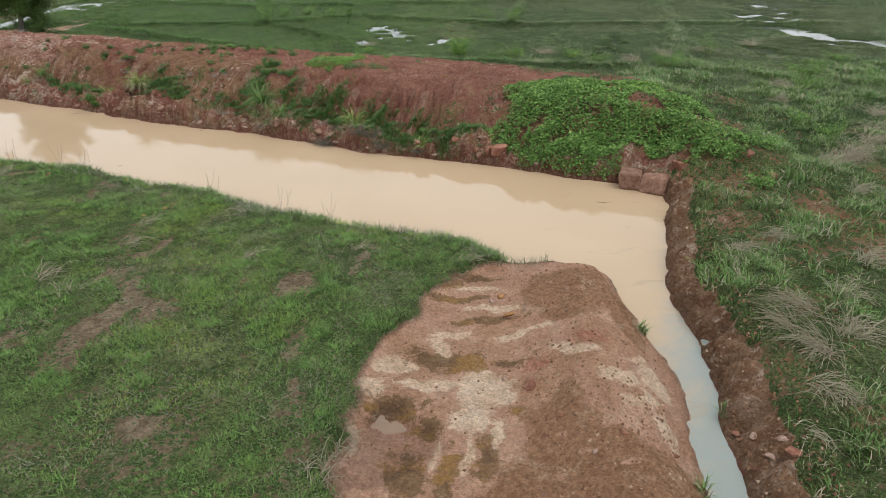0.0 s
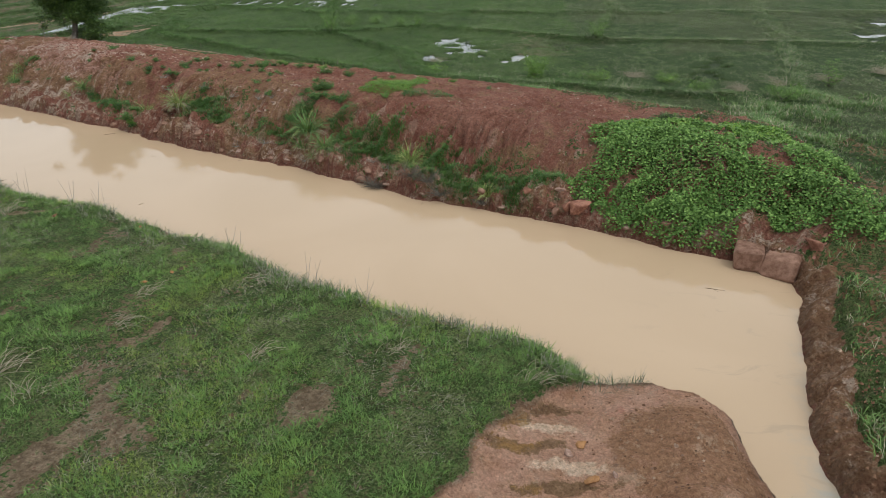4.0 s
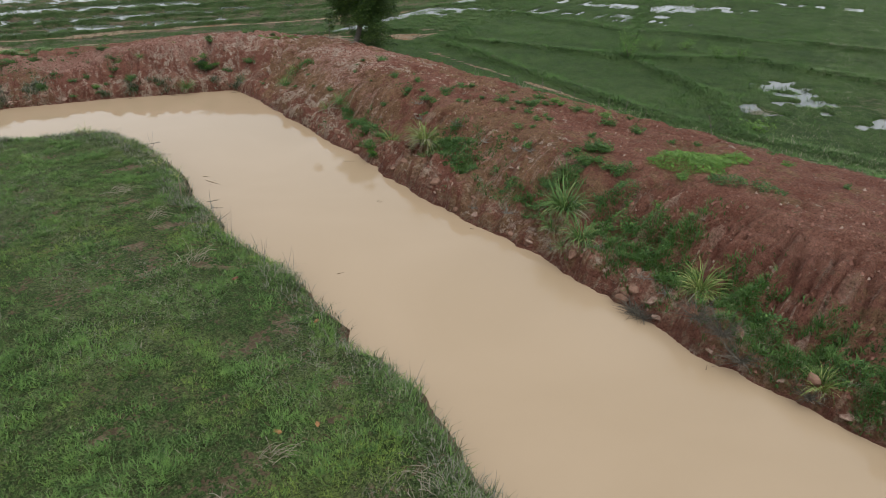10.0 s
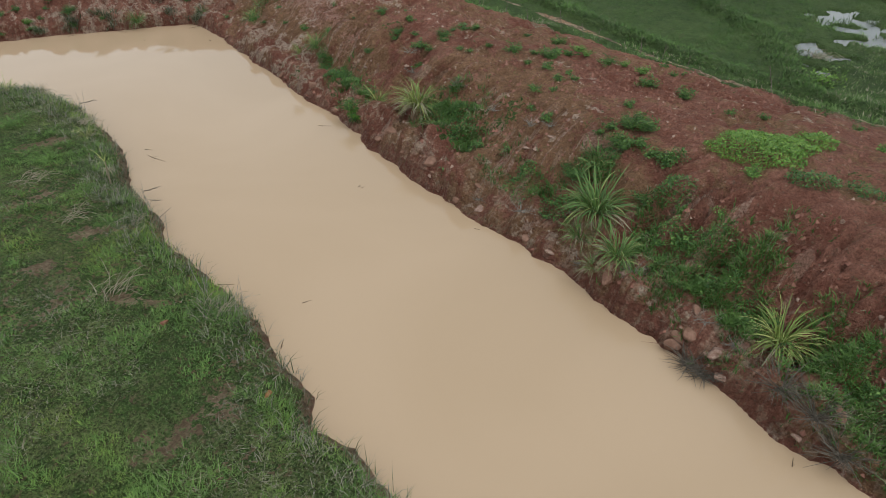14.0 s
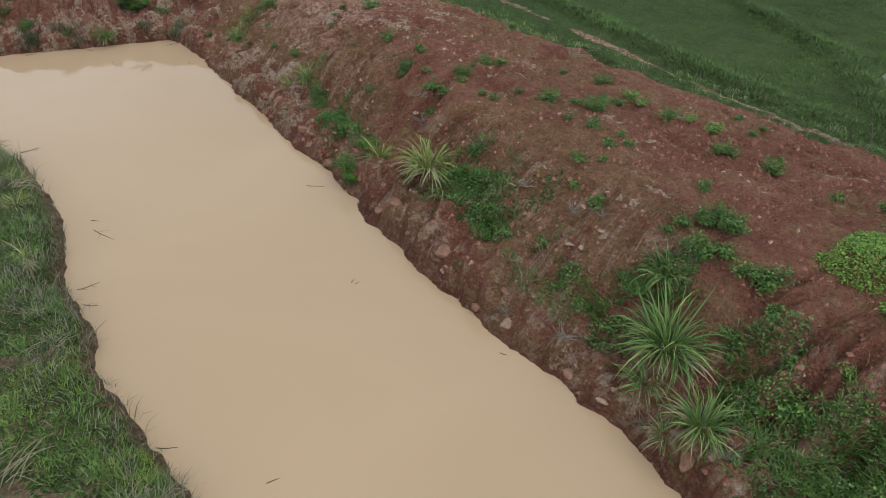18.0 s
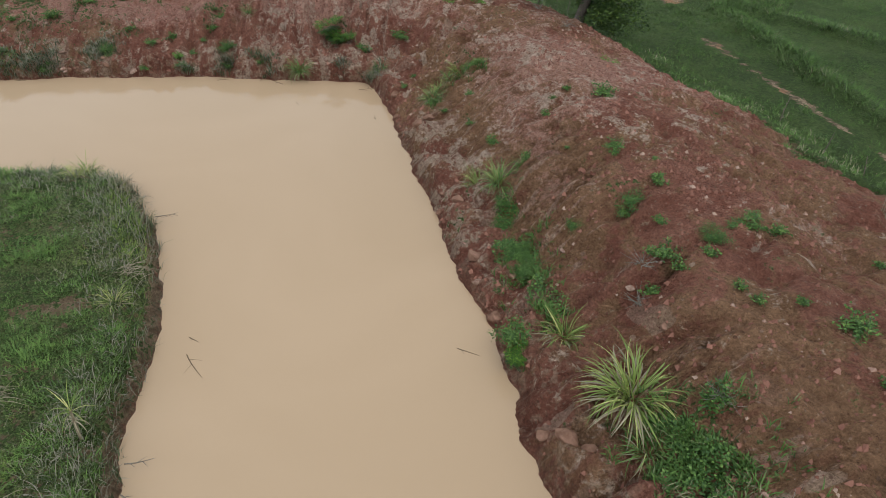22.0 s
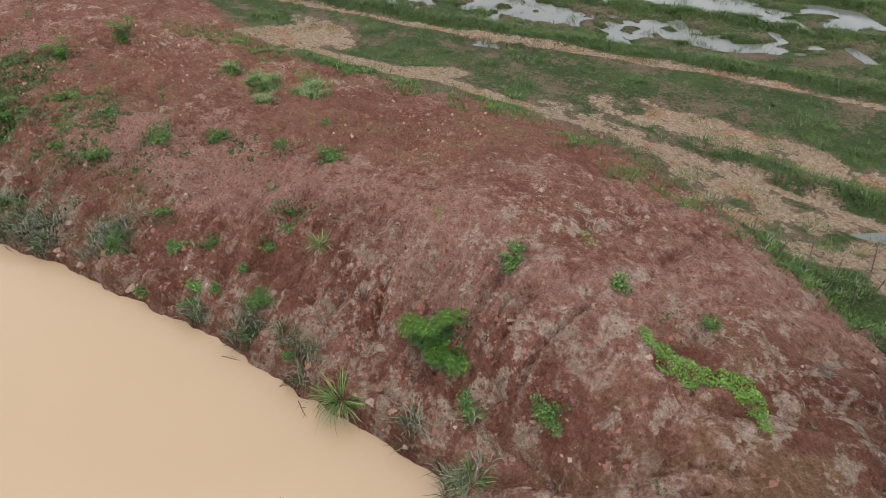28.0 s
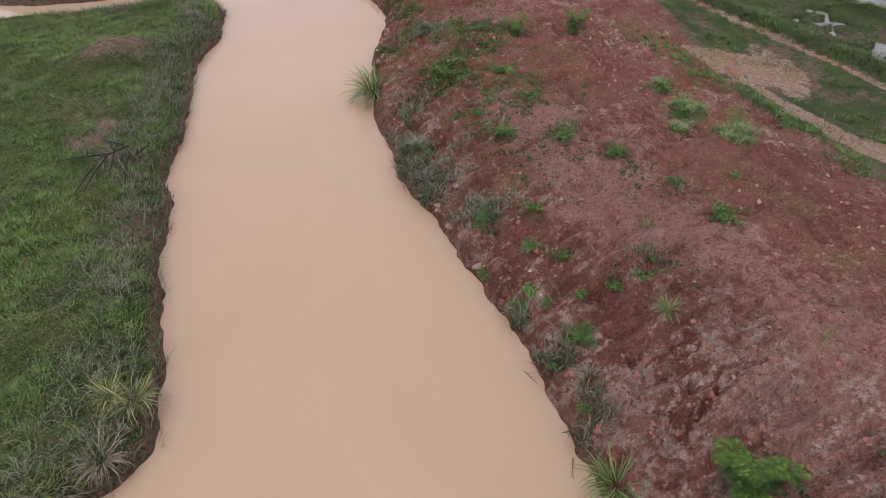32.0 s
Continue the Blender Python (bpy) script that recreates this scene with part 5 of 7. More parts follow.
WEEDS = [(-20.7, 37.2), (-18.7, 35.3), (-17.3, 34.1), (-17.3, 35.0), (-14.9, 35.3), (-15.2, 35.2), (-15.3, 33.9), (-15.9, 33.4), (-15.5, 33.4), (-15.6, 32.9), (-14.5, 33.6), (-14.1, 33.5), (-13.6, 33.8), (-12.8, 34.0),
         (-12.4, 36.5), (-13.4, 36.2), (-12.2, 34.1), (-11.7, 34.1), (-11.8, 34.8), (-11.4, 34.8), (-11.3, 35.4), (-10.9, 35.1), (-10.1, 34.8), (-9.7, 35.0), (-12.0, 33.2), (-11.4, 33.2), (-10.8, 32.6), (-10.4, 32.8),
         (-10.7, 33.1), (-11.2, 32.0), (-10.7, 32.1), (-10.9, 31.2), (-9.1, 34.9), (-8.8, 36.2), (-8.2, 36.7), (-8.3, 35.3), (-8.6, 33.8), (-7.6, 33.8)]
WEEDS_B = [(-8.2, 31.1), (-7.8, 31.0), (-8.1, 30.3), (-7.9, 30.5), (-7.7, 30.3), (-7.0, 30.0), (-7.1, 29.0), (-6.7, 29.6), (-8.6, 32.1), (-10.3, 30.8), (-8.8, 30.6), (-8.6, 30.8), (-7.4, 30.0), (-6.0, 28.3), (-6.4, 28.0), (-6.2, 28.8),
           (-5.5, 28.9), (-5.2, 30.0), (-2.8, 33.0), (-7.5, 34.6), (-5.5, 33.3), (-6.3, 33.4), (-3.4, 34.4), (-1.2, 32.0), (1.5, 33.0), (0.2, 34.4), (-16.9, 30.9)]
WEEDS_W = [(-37.5, 32.0), (-36.6, 33.3), (-38.6, 33.1), (-38.2, 30.4), (-34.2, 32.6), (-33.9, 32.1), (-31.9, 36.7), (-30.8, 38.2), (-30.0, 39.5), (-41.9, 32.5), (-43.6, 30.1), (-39.7, 27.5), (-37.5, 27.7), (-38.2, 28.9), (-38.2, 26.6),
           (-40.1, 24.4), (-40.8, 26.2), (-37.7, 24.6), (-35.3, 29.7), (-35.5, 27.0), (-32.6, 32.0), (-32.2, 31.8), (-31.4, 32.6), (-34.4, 30.8), (-34.5, 30.0), (-33.0, 30.6), (-33.5, 30.6), (-29.9, 35.6), (-29.6, 35.6), (-29.2, 36.8),
           (-42.9, 23.3), (-42.7, 21.9), (-40.7, 25.8), (-39.6, 27.5), (-38.0, 29.2), (-36.5, 25.9), (-35.5, 26.8), (-36.7, 33.3), (-37.6, 32.1)]
protos = [weed(0.16, 240, 400, MAT_WEED, 0.042), weed(0.24, 520, 401, MAT_WEED, 0.042), weed(0.12, 150, 402, MAT_WEED, 0.04), weed(0.32, 850, 403, MAT_WEED, 0.045), weed(0.2, 380, 404, MAT_VINE, 0.04, 0.35), weed(0.42, 2300, 405, MAT_DEEP, 0.036, 0.8)]
BIG_WEEDS = [(-12.4, 36.5), (-11.7, 34.1), (-8.2, 31.1), (-7.8, 31.0), (-8.1, 30.3), (-7.6, 33.8), (-10.1, 34.8), (-17.3, 34.1), (-6.0, 28.3), (-16.9, 30.9), (-34.2, 32.6), (-38.2, 30.4), (-41.9, 32.5), (-42.9, 23.3)]
used = set()
rw = random.Random(7)
for x, y in WEEDS + WEEDS_B + WEEDS_W:
    big = (x, y) in BIG_WEEDS
    k = rw.choice((1, 3)) if big else rw.choice((0, 0, 1, 2, 2, 4))
    s = rw.uniform(0.95, 1.6)
    m = pose(x, y, height_at(x, y) - 0.01, 0, 0, rw.uniform(0, 360)) @ Matrix.Diagonal((s, s, s * rw.uniform(0.8, 1.1), 1))
    if k not in used:
        protos[k].matrix_basis = m
        used.add(k)
    else:
        copy_thing(protos[k], m).scale = (s, s, s)
WEEDS_C = [(-19.91, 33.32, 0.3), (-19.51, 33.0, 0.35), (-18.49, 32.49, 0.5), (-18.03, 32.22, 0.5), (-20.53, 34.53, 0.25), (-17.39, 34.31, 0.4), (-17.86, 33.3, 0.3), (-15.52, 34.33, 0.35), (-16.46, 34.04, 0.2), (-18.83, 35.52, 0.25), (-15.42, 35.18, 0.2),
           (-15.42, 35.38, 0.2), (-15.53, 34.94, 0.15), (-17.4, 35.09, 0.2), (-17.8, 35.5, 0.12), (-19.74, 34.94, 0.12), (-18.79, 33.09, 0.12), (-25.0, 36.4, 0.35), (-23.93, 35.5, 0.15), (-24.25, 34.9, 0.15), (-25.16, 35.26, 0.12), (-21.4, 36.56, 0.2),
           (-21.39, 36.09, 0.12)]
WEEDS_C += [(-21.13, 35.62, 0.2), (-21.74, 34.47, 0.25), (-22.92, 34.73, 0.15), (-27.36, 36.03, 0.15), (-26.83, 35.32, 0.2), (-34.84, 28.72, 0.4), (-34.62, 32.51, 0.2), (-33.56, 31.56, 0.2), (-32.59, 32.08, 0.35), (-33.17, 30.49, 0.2),
           (-32.1, 36.78, 0.25), (-33.68, 29.46, 0.25), (-34.37, 30.15, 0.2), (-33.24, 31.02, 0.2)]
for x, y, r in WEEDS_C:
    k = 5 if r > 0.28 else rw.choice((0, 1))
    s = r / (0.24, 0.34, 0.2, 0.36, 0.3, 0.52)[k] * rw.uniform(0.95, 1.1)
    copy_thing(protos[k], pose(x, y, height_at(x, y) - 0.01, 0, 0, rw.uniform(0, 360)) @ Matrix.Diagonal((s, s, s * rw.uniform(0.7, 0.95), 1)))
protos[5].matrix_basis = pose(-9.0, 29.6, height_at(-9.0, 29.6) - 0.01)
for k in range(5):
    if k not in used:
        protos[k].matrix_basis = pose(-12.6 + k, 35.8, height_at(-12.6 + k, 35.8))


# -- dense low greenery on the slopes: leaves and blades together --
def leaf_patch(name, centres, count, leaf, mat, label, seed, thick=0.15, ragged=1.2, category="creeper"):
    """A spread of leaves over the ground inside soft ellipses (x, y, rx, ry)."""
    rng = np.random.default_rng(seed)
    xs, ys, ths = [], [], []
    area = sum(rx * ry for _, _, rx, ry in centres)
    for cx, cy, rx, ry in centres:
        n = int(count * rx * ry / area)
        r, a = np.sqrt(rng.uniform(0, 1, n)) * 1.15, rng.uniform(0, 2 * np.pi, n)
        x, y = cx + rx * r * np.cos(a), cy + ry * r * np.sin(a)
        ok = r + ragged * fbm(x, y, 0.9, seed, 4) < 0.9
        xs.append(x[ok]), ys.append(y[ok]), ths.append((1.05 - r[ok] * 0.75))
    x, y, th = np.concatenate(xs), np.concatenate(ys), np.concatenate(ths)
    L = land_at(x, y)
    ok = (L["z"] > 0.06) & ~L["water"]
    x, y, th, z = x[ok], y[ok], th[ok], L["z"][ok]
    lump = 0.5 + 0.9 * np.clip(fbm(x, y, 1.1, seed + 3, 3) + 0.4, 0, 1)
    P = np.stack([x, y, z + thick * th * lump * rng.uniform(0.15, 1.0, len(x))], 1)
    v, f = leaf_cloud(P, leaf, rng, 1.0, 0.8, 0.12)
    return put(name, mesh_from(name, v, f, mat), None, None, label, category, kind="stuff")


leaf_patch("creeper", [(5.2, 24.6, 2.6, 1.6), (3.4, 25.4, 1.6, 1.7), (7.0, 23.6, 1.6, 1.3), (8.6, 22.9, 1.2, 0.9), (5.6, 26.4, 2.0, 1.2), (8.8, 24.4, 1.4, 1.2), (4.6, 23.1, 1.5, 0.6), (9.6, 22.2, 1.2, 0.9), (4.3, 22.9, 1.6, 0.6), (6.2, 22.5, 1.3, 0.6), (9.2, 21.6, 0.8, 0.6)],
           62000, 0.088, MAT_VINE, "dense leafy creeper hanging over the bank to the water", 21, 0.5, 2.2)
leaf_patch("lime_creeper", [(6.4, 27.3, 2.0, 0.9), (4.6, 27.0, 1.3, 0.8), (8.4, 26.6, 1.5, 1.0)], 17000, 0.085, MAT_BRIGHT, "light green low creeper on the bank's crest", 27, 0.16)
leaf_patch("bright_creeper", [(-5.4, 31.1, 1.0, 0.75), (-4.2, 32.5, 0.5, 0.5), (-5.0, 31.8, 0.8, 0.6)], 12000, 0.045, MAT_BRIGHT, "bright yellow-green creeper patch on red soil", 22, 0.3)
leaf_patch("runner_creeper", [(-29.7, 38.3, 0.35, 0.2), (-29.4, 38.5, 0.4, 0.26), (-29.1, 38.75, 0.42, 0.28), (-28.9, 39.05, 0.4, 0.3), (-28.65, 39.3, 0.38, 0.28), (-28.35, 39.4, 0.36, 0.24), (-28.05, 39.35, 0.3, 0.2)], 8200, 0.036, MAT_BRIGHT, "bright green creeper sprawling over the bank's crest", 23, 0.09, 0.9)
leaf_patch("crest_creeper", [(-32.3, 38.1, 0.35, 0.12), (-33.6, 35.5, 0.38, 0.12), (-42.0, 31.1, 0.8, 0.6), (-42.9, 32.3, 0.6, 0.4), (-44.3, 30.9, 0.6, 0.4), (-22.5, 39.3, 0.5, 0.3)], 3200, 0.034, MAT_BRIGHT, "small runners of bright green creeper", 24, 0.06)
leaf_patch("slope_weeds", [(-10.1, 29.15, 0.5, 0.4), (-6.3, 28.2, 0.7, 0.45), (-5.3, 28.1, 0.5, 0.4), (-17.3, 32.0, 0.5, 0.35), (-18.4, 32.5, 0.5, 0.35), (-19.6, 33.0, 0.4, 0.3), (-34.9, 28.7, 0.4, 0.3), (-36.3, 25.9, 0.7, 0.4), (-40.2, 24.6, 0.7, 0.5),
                           (-42.6, 22.8, 0.9, 0.5), (-39.8, 26.4, 0.8, 0.5), (-24.95, 36.3, 0.4, 0.32)], 12000, 0.045, MAT_WEED, "dark green leafy weeds on the wet slope", 25, 0.2, category="weed")

leaf_patch("leafy_weeds", [(-4.2, 26.9, 0.6, 0.4), (-3.0, 26.5, 0.7, 0.35), (-2.0, 25.9, 0.6, 0.3), (-0.6, 25.2, 0.6, 0.3), (0.6, 24.8, 0.6, 0.3), (-5.2, 27.4, 0.5, 0.4), (-3.9, 30.2, 0.7, 0.4), (-3.2, 30.5, 0.6, 0.4), (-6.8, 30.0, 0.6, 0.3), (-6.4, 29.2, 0.5, 0.3), (-13.13, 30.87, 0.42, 0.3), (-12.46, 30.26, 0.42, 0.3), (-10.98, 29.78, 0.42, 0.3), (-10.15, 29.28, 0.38, 0.27), (-18.65, 32.43, 0.42, 0.3), (-17.39, 31.92, 0.34, 0.24), (-19.83, 33.32, 0.26, 0.18), (-8.49, 29.79, 0.51, 0.36), (-8.98, 28.67, 0.51, 0.36), (-13.45, 31.45, 0.26, 0.18), (-11.77, 29.78, 0.26, 0.18), (-8.2, 31.16, 0.34, 0.24), (-8.17, 30.42, 0.26, 0.18), (-12.41, 29.04, 0.17, 0.12), (-19.74, 33.22, 0.3, 0.21), (-18.53, 32.55, 0.38, 0.27), (-17.26, 31.82, 0.38, 0.27), (-13.12, 30.85, 0.59, 0.42), (-13.52, 31.58, 0.34, 0.24), (-13.59, 31.08, 0.34, 0.24)],
           24000, 0.05, MAT_DEEP, "thick green leafy weeds and grass on the slope", 28, 0.3, category="weed")


def grass_patch(name, spots, n, h, mat, label, seed):
    """Thick tufts of soft grass at given spots (x, y, r)."""
    rng = np.random.default_rng(seed)
    area = sum(r * r for _, _, r in spots)
    X = np.concatenate([cx + r * np.clip(rng.normal(0, 0.6, int(n * r * r / area)), -1.7, 1.7) for cx, cy, r in spots])
    rng = np.random.default_rng(seed + 1)
    Y = np.concatenate([cy + r * np.clip(rng.normal(0, 0.6, int(n * r * r / area)), -1.7, 1.7) for cx, cy, r in spots])
    L = land_at(X, Y)
    ok = (L["z"] > 0.05) & (fbm(X, Y, 2.2, seed + 5, 3) > -0.12)
    return blades(name, X[ok], Y[ok], L["z"][ok], 6, h, 0.02, 1.2, mat, label, "grass", seed, 0.07)


MAT_DULL = grass_material("dull_blades", (0.045, 0.080, 0.026), (0.110, 0.185, 0.052), (0.25, 0.22, 0.15), 0.5, 0.25)
MAT_FOOT = grass_material("foot_blades", (0.040, 0.085, 0.020), (0.120, 0.215, 0.045), (0.25, 0.23, 0.14), 0.5, 0.2)
grass_patch("slope_grass", [(-10.9, 29.5, 0.5), (-12.4, 30.2, 0.55), (-13.0, 30.6, 0.6), (-13.6, 31.0, 0.6), (-11.7, 29.8, 0.35), (-8.5, 29.7, 0.45), (-12.9, 31.3, 0.5), (-17.9, 32.2, 0.5), (-18.8, 32.8, 0.4), (-16.9, 31.7, 0.4), (-5.6, 27.5, 0.7), (-4.6, 27.2, 0.7),
                            (-3.0, 26.3, 0.6), (-2.2, 26.2, 0.6), (-6.6, 28.0, 0.6), (-1.0, 25.9, 0.5), (0.2, 25.4, 0.5), (1.3, 25.0, 0.5), (-24.95, 36.45, 0.4), (-24.9, 35.0, 0.25), (-9.2, 29.0, 0.5), (-4.8, 26.8, 0.8), (-3.4, 26.9, 0.7), (-2.7, 26.2, 0.7), (-2.1, 25.7, 0.7), (-1.4, 25.3, 0.7), (-0.8, 25.2, 0.6), (-0.1, 24.8, 0.6), (0.4, 24.7, 0.6), (-5.3, 27.6, 0.7), (-4.5, 28.3, 0.6), (-6.7, 28.6, 0.5)], 6000, 0.14, MAT_FOOT, "soft green grass tufts on the bank's slope", 31)
grass_patch("bank_grass", [(-40.86, 26.15, 0.6), (-39.6, 27.47, 0.5), (-40.14, 24.41, 0.6), (-38.15, 26.51, 0.7), (-42.75, 23.7, 0.9), (-38.31, 28.89, 0.45), (-41.42, 22.19, 0.25), (-37.43, 27.77, 0.25), (-35.33, 29.7, 0.3), (-38.22, 30.42, 0.3), (-37.32, 32.07, 0.22), (-36.49, 33.22, 0.22), (-34.58, 32.48, 0.3), (-34.24, 31.96, 0.25), (-34.39, 30.76, 0.25), (-36.97, 26.46, 0.25), (-36.08, 29.02, 0.15), (-38.45, 24.03, 0.5), (-37.34, 24.79, 0.4), (-40.8, 26.85, 0.3), (-40.0, 25.45, 0.4), (-38.93, 24.59, 0.5), (-42.42, 24.68, 0.5)], 1900, 0.075, MAT_DULL, "short mats of dull green grass on the bank's crest", 37)
grass_patch("tall_bank_grass", [(-36.26, 25.8, 0.5), (-35.68, 26.64, 0.55), (-35.09, 28.54, 0.45), (-42.71, 22.13, 0.4)], 560, 0.2, MAT_EDGE, "long grey-green grass on the bank's slope", 38)
grass_patch("lush_grass", [(-42.08, 31.02, 0.4), (-41.5, 31.22, 0.35), (-41.32, 32.63, 0.4), (-42.94, 30.14, 0.3), (-40.66, 31.3, 0.2)], 900, 0.16, MAT_ROUGH, "lush bright green weeds beside the bank's back foot", 39)
grass_patch("waterside_grass", [(-31.2, 32.7, 0.35), (-31.7, 32.2, 0.35), (-32.2, 31.7, 0.3), (-33.0, 30.6, 0.25), (-28.9, 35.4, 0.35), (-29.6, 34.7, 0.2), (-34.7, 28.2, 0.3), (-35.6, 26.8, 0.4), (-36.4, 25.6, 0.45), (-37.4, 24.7, 0.35)], 900, 0.26, MAT_EDGE,
            "grey-green grass along the foot of the bank", 33)
grass_patch("ditch_grass", [(4.75, 12.6, 0.18), (5.0, 13.0, 0.15), (5.5, 10.3, 0.22), (5.1, 9.4, 0.25), (5.05, 8.9, 0.22), (4.7, 7.9, 0.3), (5.5, 9.9, 0.15)], 260, 0.2, MAT_ROUGH, "short grass growing out of the ditch water", 35)
grass_patch("foot_grass", [(-38.4, 40.0, 0.7), (-37.8, 39.5, 0.6), (-36.6, 40.6, 0.6), (-35.2, 41.2, 0.6), (-33.6, 42.2, 0.6), (-40.6, 37.4, 0.7), (-42.0, 35.4, 0.7), (-43.5, 33.6, 0.8), (-45.2, 31.2, 0.9), (-32.0, 42.9, 0.6), (-30.6, 43.4, 0.6), (-29.2, 43.5, 0.6),
                           (-46.0, 29.6, 0.9), (-47.0, 28.4, 0.9), (-39.4, 38.6, 0.3), (-41.2, 36.6, 0.3), (-36.0, 40.2, 0.35), (-34.4, 41.2, 0.3)], 1300, 0.11, MAT_FOOT, "green grass along the foot of the bank", 36)


# -- shrubs with feathery compound leaves --
def frond_mesh(name, mat, length=0.34, pairs=9):
    """A feathery compound leaf: a rib with pairs of leaflet sprays."""
    v, f = [], []

    def blade(p, q, w):
        p, q = Vector(p), Vector(q)
        s = (q - p).cross(Vector((0, 0, 1))).normalized() * w
        i = len(v)
        v.extend([tuple(p), tuple((p + q) / 2 + s), tuple(q), tuple((p + q) / 2 - s)])
        f.append((i, i + 1, i + 2, i + 3))

    for i in range(pairs):
        u = (i + 0.6) / pairs
        x, z = length * u, length * (0.28 * u - 0.42 * u * u)
        span = length * 0.46 * math.sin(math.pi * (0.15 + 0.8 * u)) + 0.02
        for s in (-1, 1):
            blade((x, 0, z), (x + span * 0.45, s * span, z - span * 0.18), length * 0.03)
    blade((0, 0, 0), (length * 1.02, 0, length * -0.12), 0.004)
    return mesh_from(name, np.array(v), np.array(f), mat)


# darker copy of the frond colour: the shrub's inner shade as a material
MAT_FROND_SHADED = leaf_material("frond_leaf_shaded", (0.012, 0.036, 0.008), (0.040, 0.095, 0.014), (0.08, 0.15, 0.025))
FROND = [frond_mesh("frond", MAT_FROND, 0.27, 12), frond_mesh("frond", MAT_FROND, 0.22, 11)]
FROND_SHADED = [frond_mesh("frond", MAT_FROND_SHADED, 0.26, 11)]


def shrub(x, y, size, stems, seed, label, lean=(0, 0)):
    """A small shrub: stems that each end in rosettes of feathery fronds, every frond a part."""
    rr = random.Random(seed)
    ob = put("shrub", None, None, pose(x, y, height_at(x, y) - 0.03), label, "shrub", "shrubs on the banks")
    for i in range(stems):
        a = 2.4 * i + rr.uniform(-0.4, 0.4)
        lobe = 0.45 if i % 3 == 0 else 0.0
        way = (math.cos(a) + lean[0] + 1.2 * lobe, math.sin(a) + lean[1] + 0.7 * lobe, rr.uniform(0.9, 3.4) - lobe)
        pts = wander((0, 0, 0), way, size * (0.35 + 0.7 * ((i * 5) % stems) / stems), 6, 0.14, rr)
        put("stem", tubes_mesh("shrub_stem", [(pts, [0.018, 0.015, 0.013, 0.011, 0.009, 0.007, 0.004])], MAT_BARK, 5), ob)
        # outer rosettes in the plain colour, inner fronds in the painted-shade copy
        for at, count, up, mats in ((pts[-1], 10, (-25, 20), FROND), (pts[4], 7, (5, 40), FROND_SHADED)):
            turn = rr.uniform(0, 360)
            for k in range(count):
                s = rr.uniform(0.75, 1.1) * (0.7 + 0.3 * size)
                put("frond", rr.choice(mats), ob, pose(at[0], at[1], at[2], rr.uniform(-15, 15), rr.uniform(*up), turn + 360 * k / count + rr.uniform(-12, 12)) @ Matrix.Diagonal((s, s, s, 1)))
    return ob


shrub(-30.95, 35.15, 1.05, 10, 61, "bright green feathery shrub growing from the eroded red bank")
shrub(-43.5, 25.0, 0.65, 6, 62, "small bright green feathery shrub on the bank's crest")
shrub(-45.1, 26.4, 0.7, 6, 63, "dull green small shrub on the bank's crest")
shrub(-16.6, 30.75, 0.35, 3, 64, "tiny bright green feathery seedling at the water's edge")


# -- trees and bushes --
def foliage(centres, count, leaf, spread, rng, flat=0.75):
    C = np.array(centres)
    P = C[rng.integers(0, len(C), count)] + rng.normal(0, spread, (count, 3)) * np.array([1, 1, flat])
    return leaf_cloud(P, leaf, rng, 0.9, 0.5, 0.15)


